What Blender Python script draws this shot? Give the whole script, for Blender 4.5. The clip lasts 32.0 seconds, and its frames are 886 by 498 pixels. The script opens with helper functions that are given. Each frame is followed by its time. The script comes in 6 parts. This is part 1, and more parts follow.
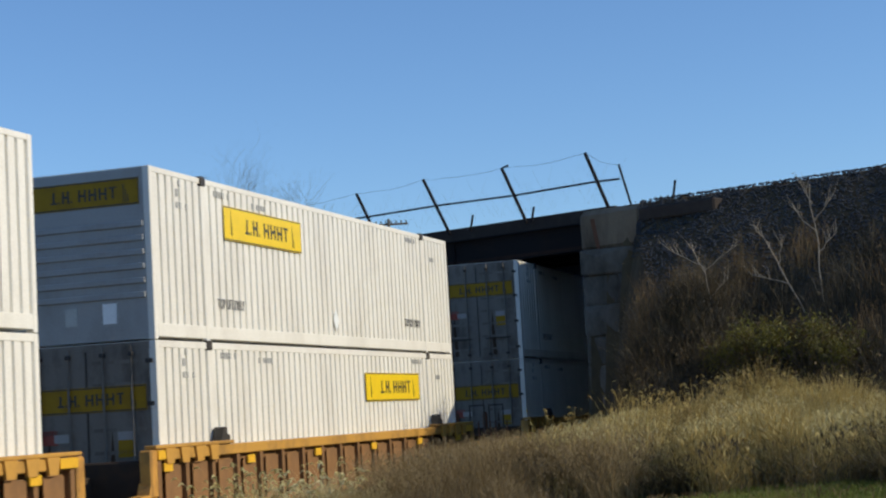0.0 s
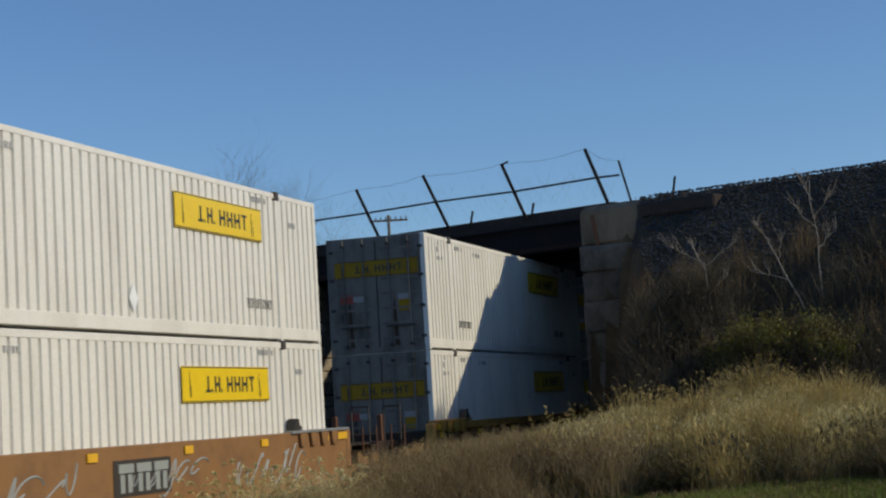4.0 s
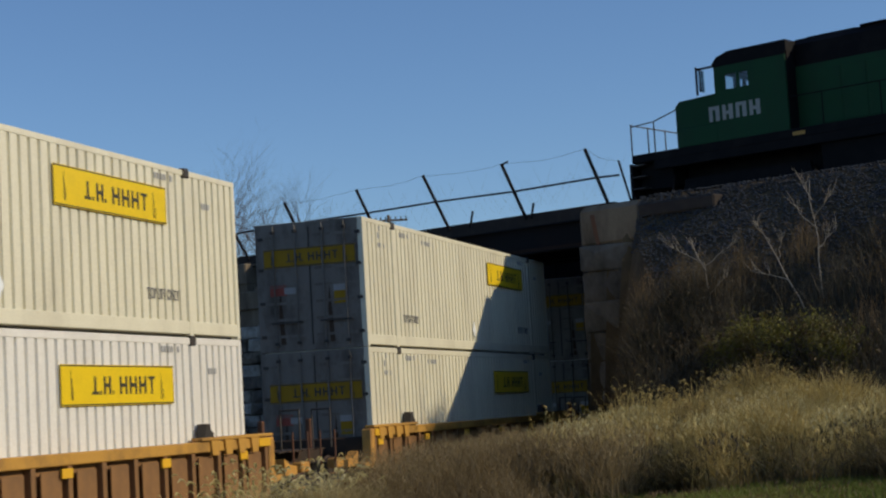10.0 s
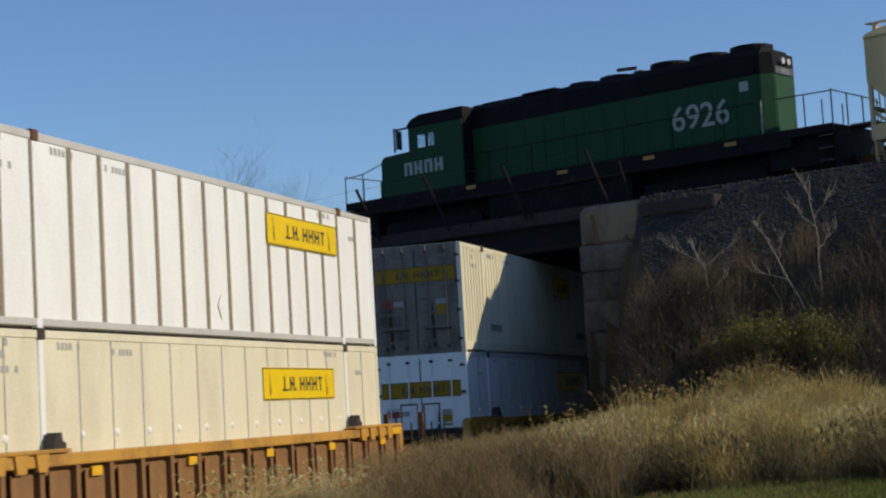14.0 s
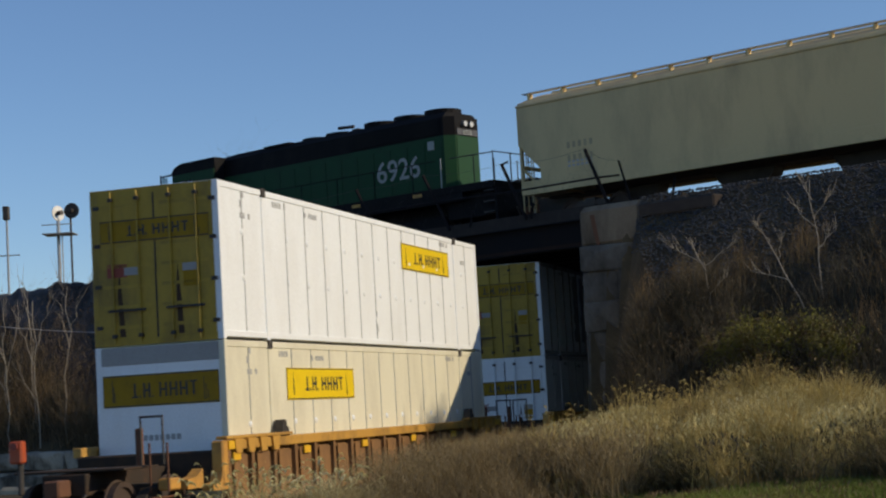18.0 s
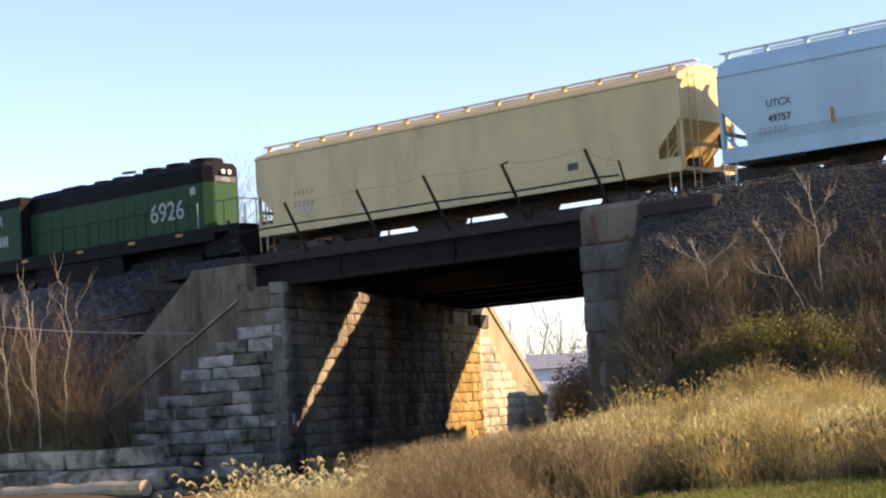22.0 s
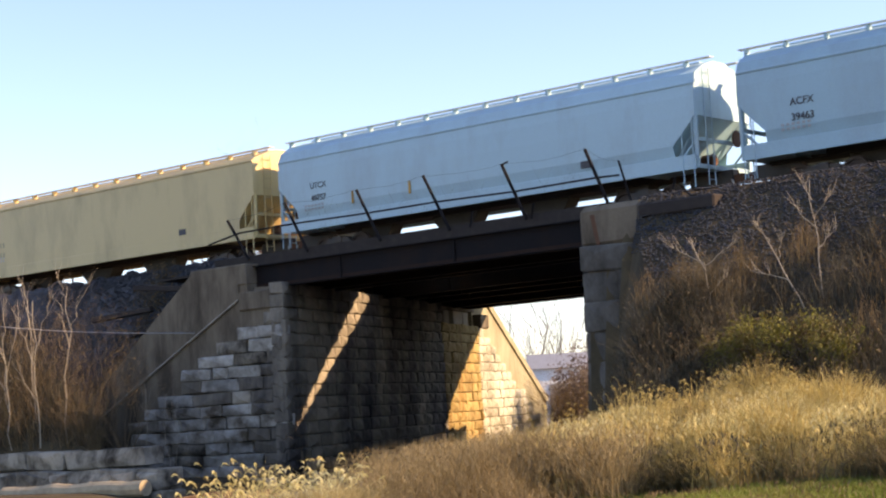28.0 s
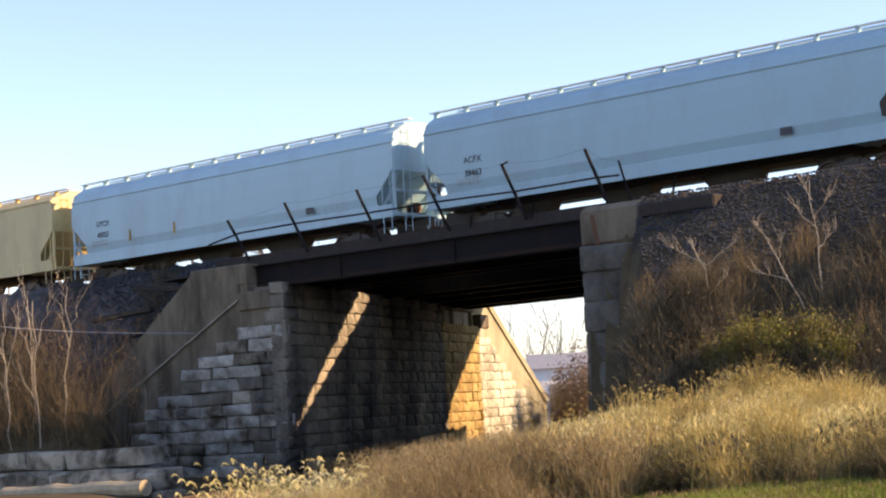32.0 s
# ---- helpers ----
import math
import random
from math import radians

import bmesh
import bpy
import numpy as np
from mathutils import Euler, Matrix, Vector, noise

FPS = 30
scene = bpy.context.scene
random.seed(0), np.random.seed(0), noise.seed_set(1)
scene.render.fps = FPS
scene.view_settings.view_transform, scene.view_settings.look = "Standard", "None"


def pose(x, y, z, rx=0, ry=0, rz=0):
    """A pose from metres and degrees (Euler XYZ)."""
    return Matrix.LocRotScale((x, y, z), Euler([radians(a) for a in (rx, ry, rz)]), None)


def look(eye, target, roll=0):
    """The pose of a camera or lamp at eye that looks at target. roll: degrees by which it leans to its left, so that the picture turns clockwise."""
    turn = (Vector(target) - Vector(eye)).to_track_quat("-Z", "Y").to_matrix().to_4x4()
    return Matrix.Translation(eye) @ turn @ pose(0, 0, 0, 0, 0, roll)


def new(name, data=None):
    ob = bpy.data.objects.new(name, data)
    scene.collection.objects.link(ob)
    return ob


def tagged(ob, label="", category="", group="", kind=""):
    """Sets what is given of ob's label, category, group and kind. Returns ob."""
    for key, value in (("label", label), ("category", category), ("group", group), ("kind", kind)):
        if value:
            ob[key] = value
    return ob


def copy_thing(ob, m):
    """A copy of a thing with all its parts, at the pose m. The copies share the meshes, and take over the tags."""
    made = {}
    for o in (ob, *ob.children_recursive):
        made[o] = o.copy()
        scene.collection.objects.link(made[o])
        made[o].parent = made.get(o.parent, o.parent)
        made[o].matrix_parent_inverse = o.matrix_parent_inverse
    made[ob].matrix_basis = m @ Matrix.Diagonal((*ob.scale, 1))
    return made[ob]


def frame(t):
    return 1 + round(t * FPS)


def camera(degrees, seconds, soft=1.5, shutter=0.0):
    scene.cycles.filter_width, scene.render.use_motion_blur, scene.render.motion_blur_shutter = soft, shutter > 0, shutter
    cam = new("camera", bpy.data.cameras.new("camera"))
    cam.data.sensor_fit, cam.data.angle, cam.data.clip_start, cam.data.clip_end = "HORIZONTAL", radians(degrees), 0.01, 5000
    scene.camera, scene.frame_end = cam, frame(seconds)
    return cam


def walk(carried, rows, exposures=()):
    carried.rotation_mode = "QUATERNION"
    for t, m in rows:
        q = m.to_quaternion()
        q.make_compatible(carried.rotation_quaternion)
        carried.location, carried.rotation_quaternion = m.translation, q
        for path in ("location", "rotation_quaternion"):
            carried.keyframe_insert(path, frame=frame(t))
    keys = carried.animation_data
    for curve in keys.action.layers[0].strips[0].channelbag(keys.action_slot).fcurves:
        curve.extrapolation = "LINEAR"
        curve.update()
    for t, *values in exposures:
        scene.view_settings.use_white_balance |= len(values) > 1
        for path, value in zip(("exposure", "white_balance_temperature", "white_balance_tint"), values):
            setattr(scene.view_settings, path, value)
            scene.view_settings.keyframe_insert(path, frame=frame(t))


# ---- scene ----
# camera: a fixed tripod beside the lower line, settling a little at the start
EYE = (0.0, 0.0, 1.762)
PITCH, ROLL = 5.370, -3.334


def aim(yaw, pitch):
    y, p = radians(yaw), radians(pitch)
    return (EYE[0] + math.sin(y) * math.cos(p), EYE[1] + math.cos(y) * math.cos(p), EYE[2] + math.sin(p))


cam = camera(29.052, 32.0, soft=2.2, shutter=0.12)
walk(cam, [(t, look(EYE, aim(y, PITCH + p), ROLL)) for t, y, p in (
    (0.0, 0.0, 0.13), (0.5, 0.07, 0.15), (1.0, 0.04, 0.12), (1.5, 0.0, 0.03), (2.0, 0.0, 0.0), (32.0, 0.0, 0.0))],
    exposures=[(0, -0.30, 6100, 10), (1.0, -0.54, 6100, 10), (2.0, -0.70, 6100, 10), (3.5, -0.71, 6100, 10), (6.0, -0.68, 6170, 11), (9.0, -0.68, 6320, 12), (11.0, -0.70, 6320, 12), (12.0, -0.58, 6320, 12), (13.0, -0.62, 6320, 12), (14.0, -0.5, 6420, 12), (16.5, -0.5, 6420, 12), (18.0, -0.54, 6600, 13), (18.9, -0.43, 6800, 14), (19.6, 0.25, 7400, 18), (20.2, 0.65, 7900, 23), (20.8, 1.0, 8200, 27), (32, 1.06, 8400, 28)])

# world, sun
SUN = Vector((0.879, -0.148, 0.454)).normalized()
world = bpy.data.worlds.new("sky")
scene.world = world
world.use_nodes = True
wn = world.node_tree
sky = wn.nodes.new("ShaderNodeTexSky")
sky.sky_type, sky.sun_disc = "NISHITA", False
sky.sun_elevation = math.asin(SUN.z)
sky.sun_rotation = math.atan2(SUN.x, SUN.y)
sky.air_density, sky.dust_density, sky.ozone_density, sky.altitude = 1.0, 0.2, 5.5, 400.0
wn.links.new(sky.outputs[0], wn.nodes["Background"].inputs[0])
wn.nodes["Background"].inputs[1].default_value = 0.17
sun = new("sun", bpy.data.lights.new("sun", "SUN"))
sun.data.energy, sun.data.angle, sun.data.color = 5.0, radians(0.55), (1.0, 0.86, 0.61)
sun.matrix_world = look((0, 0, 60), tuple(Vector((0, 0, 60)) - SUN))

# ---- the plan: the lower line runs away to the upper right, the upper line crosses it
ANG_L, ANG_U = radians(17.447), radians(49.846)
DL, NL = Vector((math.sin(ANG_L), math.cos(ANG_L), 0)), Vector((-math.cos(ANG_L), math.sin(ANG_L), 0))
DU, NU = Vector((-math.sin(ANG_U), math.cos(ANG_U), 0)), Vector((math.cos(ANG_U), math.sin(ANG_U), 0))
OFF_L, OFF_U, RAIL_U = 14.22, 45.58, 7.381


def LP(s, n, z):
    """A point s along the lower line, n to the left of its centre."""
    return DL * s + NL * (OFF_L + n) + Vector((0, 0, z))


def UP(u, w, z):
    """A point u along the upper line, w behind its centre."""
    return DU * u + NU * (OFF_U + w) + Vector((0, 0, z))


def frame_of(origin, ax, ay):
    m = Matrix.Identity(4)
    for i, v in enumerate((ax, ay, Vector((0, 0, 1)))):
        m.col[i][:3] = v
    m.translation = origin
    return m


def ML(s, n=0, z=0):
    """Local x along the lower line, y to its left."""
    return frame_of(LP(s, n, z), DL, NL)


def MU(u, w=0, z=0):
    """Local x along the upper line's way, y towards the viewer."""
    return frame_of(UP(u, w, z), DU, -NU)


# ---- materials
def paint(name, col, rough=0.5, metal=0.0, dirt=(0.12, 0.09, 0.07), amount=0.35, scale=1.5, grain=40.0, bump=0.15, streak=1.0, vary=0.0, placed=False, shine=0.5):
    """A surface of one base colour with stains at a large scale, grain at a small one and a light relief."""
    m = bpy.data.materials.new(name)
    m.use_nodes = True
    t, n = m.node_tree, m.node_tree.nodes
    bs = n["Principled BSDF"]
    co = n.new("ShaderNodeTexCoord")
    mp = n.new("ShaderNodeMapping")
    mp.inputs["Scale"].default_value = (1, 1, 1 / streak)
    spot = n.new("ShaderNodeNewGeometry").outputs["Position"] if placed else co.outputs["Object"]
    t.links.new(spot, mp.inputs[0])
    big, small = n.new("ShaderNodeTexNoise"), n.new("ShaderNodeTexNoise")
    big.inputs["Scale"].default_value, big.inputs["Detail"].default_value, big.inputs["Roughness"].default_value = scale, 6, 0.65
    small.inputs["Scale"].default_value, small.inputs["Detail"].default_value = grain, 3
    t.links.new(mp.outputs[0], big.inputs[0])
    t.links.new(spot, small.inputs[0])
    ramp = n.new("ShaderNodeMapRange")
    ramp.inputs["From Min"].default_value, ramp.inputs["From Max"].default_value = (0.40, 0.64) if placed else (0.46, 0.78)
    ramp.inputs["To Max"].default_value = amount
    t.links.new(big.outputs[0], ramp.inputs[0])
    mix = n.new("ShaderNodeMix")
    mix.data_type = "RGBA"
    mix.inputs["A"].default_value, mix.inputs["B"].default_value = (*col, 1), (*dirt, 1)
    t.links.new(ramp.outputs[0], mix.inputs["Factor"])
    hsv = n.new("ShaderNodeHueSaturation")
    val = n.new("ShaderNodeMapRange")
    val.inputs["To Min"].default_value, val.inputs["To Max"].default_value = 0.86, 1.14
    t.links.new(small.outputs[0], val.inputs[0])
    t.links.new(mix.outputs["Result"], hsv.inputs["Color"])
    if vary:
        inf, add = n.new("ShaderNodeObjectInfo"), n.new("ShaderNodeMath")
        add.operation = "MULTIPLY_ADD"
        add.inputs[1].default_value = vary
        t.links.new(inf.outputs["Random"], add.inputs[0])
        sub = n.new("ShaderNodeMath")
        sub.operation = "SUBTRACT"
        sub.inputs[1].default_value = vary / 2
        t.links.new(val.outputs[0], add.inputs[2])
        t.links.new(add.outputs[0], sub.inputs[0])
        t.links.new(sub.outputs[0], hsv.inputs["Value"])
    else:
        t.links.new(val.outputs[0], hsv.inputs["Value"])
    t.links.new(hsv.outputs[0], bs.inputs["Base Color"])
    bs.inputs["Roughness"].default_value, bs.inputs["Metallic"].default_value = rough, metal
    bs.inputs["Specular IOR Level"].default_value = 0.15 if placed else shine
    if bump:
        bp = n.new("ShaderNodeBump")
        bp.inputs["Strength"].default_value, bp.inputs["Distance"].default_value = bump, 0.01
        t.links.new(small.outputs[0], bp.inputs["Height"])
        t.links.new(bp.outputs[0], bs.inputs["Normal"])
    return m


def leaf_mat(name, c1, c2, c3, patch=0.55):
    """Thin plant matter: the colour changes from piece to piece, a little light comes through."""
    m = bpy.data.materials.new(name)
    m.use_nodes = True
    t, n = m.node_tree, m.node_tree.nodes
    bs = n["Principled BSDF"]
    geo, ramp = n.new("ShaderNodeNewGeometry"), n.new("ShaderNodeValToRGB")
    e = ramp.color_ramp.elements
    e[0].color, e[1].color = (*c1, 1), (*c3, 1)
    e.new(0.5).color = (*c2, 1)
    # drifts of one colour or another, and each piece a little apart
    drift = n.new("ShaderNodeTexNoise")
    drift.inputs["Scale"].default_value, drift.inputs["Detail"].default_value = patch, 3
    t.links.new(geo.outputs["Position"], drift.inputs[0])
    spread, both = n.new("ShaderNodeMapRange"), n.new("ShaderNodeMath")
    spread.inputs["From Min"].default_value, spread.inputs["From Max"].default_value = 0.32, 0.68
    spread.inputs["To Min"].default_value, spread.inputs["To Max"].default_value = -0.12, 0.62
    both.operation = "MULTIPLY_ADD"
    both.inputs[1].default_value = 0.5
    t.links.new(drift.outputs[0], spread.inputs[0])
    t.links.new(geo.outputs["Random Per Island"], both.inputs[0])
    t.links.new(spread.outputs[0], both.inputs[2])
    t.links.new(both.outputs[0], ramp.inputs[0])
    t.links.new(ramp.outputs[0], bs.inputs["Base Color"])
    bs.inputs["Roughness"].default_value = 0.7
    tr, ms = n.new("ShaderNodeBsdfTranslucent"), n.new("ShaderNodeMixShader")
    t.links.new(ramp.outputs[0], tr.inputs[0])
    ms.inputs[0].default_value = 0.35
    t.links.new(bs.outputs[0], ms.inputs[1])
    t.links.new(tr.outputs[0], ms.inputs[2])
    t.links.new(ms.outputs[0], n["Material Output"].inputs[0])
    return m


def glass_mat(name):
    m = bpy.data.materials.new(name)
    m.use_nodes = True
    t, n = m.node_tree, m.node_tree.nodes
    tr, gl, ms, fr = n.new("ShaderNodeBsdfTransparent"), n.new("ShaderNodeBsdfGlossy"), n.new("ShaderNodeMixShader"), n.new("ShaderNodeFresnel")
    tr.inputs[0].default_value = (0.75, 0.8, 0.8, 1)
    gl.inputs["Roughness"].default_value = 0.05
    t.links.new(fr.outputs[0], ms.inputs[0])
    t.links.new(tr.outputs[0], ms.inputs[1])
    t.links.new(gl.outputs[0], ms.inputs[2])
    t.links.new(ms.outputs[0], n["Material Output"].inputs[0])
    return m


WHITE = paint("container_white", (0.77, 0.745, 0.675), 0.45, 0, (0.36, 0.31, 0.24), 0.35, 0.9, 30, 0.08, 3.0)
CREAM = paint("container_cream", (0.735, 0.695, 0.53), 0.45, 0, (0.34, 0.29, 0.21), 0.4, 0.9, 30, 0.08, 3.0)
BEIGE = paint("container_beige", (0.70, 0.595, 0.37), 0.5, 0, (0.32, 0.25, 0.15), 0.4, 0.8, 30, 0.08, 3.0)
PLATE = paint("container_plate", (0.835, 0.86, 0.86), 0.4, 0, (0.45, 0.4, 0.33), 0.22, 0.9, 30, 0.05, 3.0)
GREYP = paint("bare_aluminium", (0.33, 0.32, 0.31), 0.55, 0.4, (0.2, 0.18, 0.16), 0.5, 1.2, 30, 0.1, 2.0)
GRIMERUN = paint("dark_grime_run", (0.07, 0.045, 0.03), 0.8, 0, (0.03, 0.022, 0.016), 0.6, 3.0, 40, 0.1, 2.0, shine=0.15)
PALEGREY = paint("pale_grey_rail", (0.52, 0.52, 0.50), 0.5, 0, (0.3, 0.27, 0.23), 0.4, 1.2, 30, 0.1, 2.0)
RIBBROWN = paint("dirty_brown_rib", (0.27, 0.225, 0.17), 0.65, 0, (0.14, 0.11, 0.08), 0.6, 1.2, 30, 0.1, 2.0, shine=0.2)
# white doors and fronts coloured grey for their shaded side, with grime on top
ENDSHADE = paint("container_door_grey", (0.20, 0.178, 0.152), 0.6, 0, (0.04, 0.029, 0.02), 0.95, 1.7, 30, 0.1, 2.2, shine=0.2)
FRONTSHADE = paint("container_front_grey", (0.36, 0.36, 0.35), 0.5, 0, (0.2, 0.18, 0.15), 0.5, 1.2, 30, 0.1, 2.0, shine=0.2)
ENDBRN = paint("container_door_brown", (0.09, 0.075, 0.06), 0.6, 0, (0.04, 0.03, 0.02), 0.6, 1.3, 30, 0.1, 2.0)
ENDYEL = paint("container_door_yellow", (0.42, 0.27, 0.022), 0.55, 0, (0.10, 0.065, 0.02), 0.9, 1.3, 30, 0.1, 2.0)
SIGNY = paint("sign_yellow", (0.80, 0.56, 0.012), 0.4, 0, (0.5, 0.35, 0.03), 0.3, 2.0, 40, 0.03)
SIGNK = paint("sign_black", (0.03, 0.03, 0.03), 0.5, 0, (0.1, 0.08, 0.03), 0.3, 3.0, 40, 0.0)
# darker copy of the sign yellow, for panels on the shaded ends
SIGNSHADE = paint("weathered_sign_yellow", (0.34, 0.20, 0.01), 0.6, 0, (0.12, 0.072, 0.016), 0.7, 1.9, 40, 0.03, shine=0.2)
MARK = paint("marking_grey", (0.36, 0.36, 0.35), 0.6, 0, (0.4, 0.4, 0.38), 0.5, 8.0, 60, 0.0)
STEELD = paint("dark_steel", (0.05, 0.045, 0.04), 0.6, 0.3, (0.1, 0.05, 0.025), 0.5, 3.0, 60, 0.2)
GALV = paint("galvanised_steel", (0.42, 0.42, 0.41), 0.45, 0.6, (0.2, 0.16, 0.12), 0.4, 3.0, 60, 0.1)
WELLY = paint("well_car_yellow", (0.50, 0.265, 0.045), 0.6, 0, (0.10, 0.055, 0.03), 0.8, 1.6, 40, 0.2)
WELLB = paint("well_car_brown", (0.25, 0.125, 0.042), 0.65, 0, (0.07, 0.04, 0.025), 0.6, 1.4, 40, 0.2)
ORANGEY = paint("weathered_orange_paint", (0.56, 0.28, 0.05), 0.6, 0, (0.16, 0.08, 0.03), 0.7, 3.0, 40, 0.2)
BRIGHTY = paint("safety_yellow", (0.75, 0.42, 0.02), 0.5, 0, (0.3, 0.17, 0.04), 0.3, 3.0, 40, 0.1)
RUST = paint("rust_brown", (0.14, 0.06, 0.03), 0.85, 0.1, (0.05, 0.03, 0.02), 0.6, 4.0, 60, 0.3)
LOCOG = paint("loco_green", (0.011, 0.058, 0.023), 0.6, 0, (0.018, 0.032, 0.02), 0.5, 1.2, 40, 0.1, 2.0, shine=0.15)
LOCOK = paint("loco_black", (0.006, 0.006, 0.007), 0.7, 0.0, (0.025, 0.02, 0.018), 0.5, 1.5, 40, 0.1, shine=0.12)
LETTERW = paint("lettering_white", (0.30, 0.32, 0.30), 0.5, 0, (0.25, 0.28, 0.25), 0.4, 3.0, 40, 0.0)
HOPTAN = paint("hopper_tan", (0.62, 0.465, 0.215), 0.5, 0, (0.20, 0.14, 0.075), 0.55, 0.7, 30, 0.1, 3.0)
HOPGREY = paint("hopper_grey", (0.365, 0.55, 0.60), 0.5, 0, (0.27, 0.28, 0.29), 0.4, 0.8, 30, 0.1, 3.0)
HOPWHITE = paint("hopper_pale_grey", (0.31, 0.49, 0.545), 0.5, 0, (0.25, 0.28, 0.31), 0.4, 0.8, 30, 0.1, 3.0)
LETTERK = paint("lettering_black", (0.03, 0.03, 0.035), 0.5, 0, (0.12, 0.12, 0.12), 0.3, 4.0, 40, 0.0)
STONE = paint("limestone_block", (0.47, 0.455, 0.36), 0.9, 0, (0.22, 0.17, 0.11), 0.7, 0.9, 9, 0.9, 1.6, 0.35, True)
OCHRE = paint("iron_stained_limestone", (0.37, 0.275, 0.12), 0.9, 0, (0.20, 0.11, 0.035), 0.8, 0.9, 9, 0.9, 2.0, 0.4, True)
DARKSTONE = paint("sooty_limestone", (0.27, 0.23, 0.175), 0.92, 0, (0.055, 0.049, 0.045), 0.97, 0.42, 9, 0.8, 3.0, 0.4, True)
DULLSTONE = paint("dull_rough_stone", (0.33, 0.285, 0.22), 0.95, 0, (0.045, 0.036, 0.027), 0.97, 1.0, 9, 1.0, 1.2, 0.5, True)
MOTTLED = paint("water_stained_limestone", (0.42, 0.395, 0.345), 0.92, 0, (0.075, 0.058, 0.04), 1.0, 0.62, 9, 0.9, 0.8, 0.5, True)
CONC = paint("weathered_concrete", (0.205, 0.163, 0.115), 0.93, 0, (0.065, 0.05, 0.036), 0.9, 0.9, 16, 0.7, 3.5, 0.0, True)
GIRDER = paint("girder_black_paint", (0.013, 0.0115, 0.0125), 0.9, 0.0, (0.034, 0.019, 0.012), 0.6, 0.9, 30, 0.3, shine=0.15)
GIRDERUST = paint("rusted_girder_paint", (0.03, 0.018, 0.014), 0.9, 0, (0.06, 0.03, 0.018), 0.6, 1.2, 30, 0.3, shine=0.12)
TIMBER = paint("creosoted_timber", (0.042, 0.035, 0.032), 0.9, 0, (0.09, 0.075, 0.06), 0.4, 3.0, 30, 0.4, shine=0.12)
BALLAST = paint("ballast_stone", (0.15, 0.145, 0.14), 0.95, 0, (0.07, 0.065, 0.06), 0.6, 3.0, 9.0, 1.0)
RAILS = paint("rail_steel", (0.12, 0.075, 0.05), 0.6, 0.5, (0.06, 0.035, 0.02), 0.5, 4.0, 60, 0.2)
BARK = paint("bark_grey", (0.16, 0.125, 0.09), 0.9, 0, (0.06, 0.045, 0.03), 0.6, 6.0, 40, 0.5)
STEMSTONE = paint("crumbling_grey_stone", (0.14, 0.13, 0.112), 0.95, 0, (0.05, 0.043, 0.035), 0.9, 0.8, 9, 1.0, 1.5, 0.25, True)
PALEBARK = paint("pale_bare_stem", (0.33, 0.28, 0.21), 0.85, 0, (0.12, 0.09, 0.06), 0.5, 6.0, 40, 0.4)
GLASS = glass_mat("cab_glass")
GRASSDRY = leaf_mat("dry_grass", (0.44, 0.365, 0.175), (0.30, 0.23, 0.10), (0.165, 0.115, 0.05))
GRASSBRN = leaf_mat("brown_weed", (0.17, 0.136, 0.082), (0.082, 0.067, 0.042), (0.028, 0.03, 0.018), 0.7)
GRASSGRN = leaf_mat("green_turf", (0.10, 0.145, 0.018), (0.165, 0.20, 0.03), (0.20, 0.18, 0.05), 0.9)
BUSHGRN = leaf_mat("olive_shrub_leaf", (0.20, 0.19, 0.03), (0.12, 0.11, 0.025), (0.13, 0.075, 0.03), 1.4)
TWIGF = leaf_mat("far_twig", (0.13, 0.10, 0.085), (0.17, 0.13, 0.11), (0.10, 0.08, 0.07))


# ---- building helpers
def part(name, bm, material, parent=None, label="", smooth=False):
    """Links a bmesh as one mesh object under a thing or a part."""
    me = bpy.data.meshes.new(name)
    bm.normal_update()
    if smooth:
        for f in bm.faces:
            f.smooth = True
    bm.to_mesh(me)
    bm.free()
    me.materials.append(material)
    ob = new(name, me)
    ob.parent = parent
    if label:
        ob["label"] = label
    return ob


def again(ob, m, parent=None):
    """Another object on the same mesh."""
    o = new(ob.name.split(".")[0], ob.data)
    o.parent = parent if parent else ob.parent
    o.matrix_basis = m
    return o


def empty(name, m=None):
    ob = new(name)
    ob.empty_display_size = 0.2
    if m:
        ob.matrix_basis = m
    return ob


def box(bm, x0, x1, y0, y1, z0, z1, bev=0.0):
    r = bmesh.ops.create_cube(bm, size=1.0)
    bmesh.ops.scale(bm, vec=(x1 - x0, y1 - y0, z1 - z0), verts=r["verts"])
    bmesh.ops.translate(bm, vec=((x0 + x1) / 2, (y0 + y1) / 2, (z0 + z1) / 2), verts=r["verts"])
    if bev:
        es = list({e for v in r["verts"] for e in v.link_edges})
        bmesh.ops.bevel(bm, geom=es, offset=bev, segments=1, affect="EDGES", profile=0.5)
    return bm


def B(*a, bev=0.0):
    return box(bmesh.new(), *a, bev=bev)


def rod(bm, p, q, r, seg=8, r2=None):
    p, q = Vector(p), Vector(q)
    d = q - p
    m = Matrix.Translation((p + q) / 2) @ d.to_track_quat("Z", "Y").to_matrix().to_4x4()
    bmesh.ops.create_cone(bm, cap_ends=True, segments=seg, radius1=r, radius2=r if r2 is None else r2, depth=d.length, matrix=m)
    return bm


def R(p, q, r, seg=8, r2=None):
    return rod(bmesh.new(), p, q, r, seg, r2)


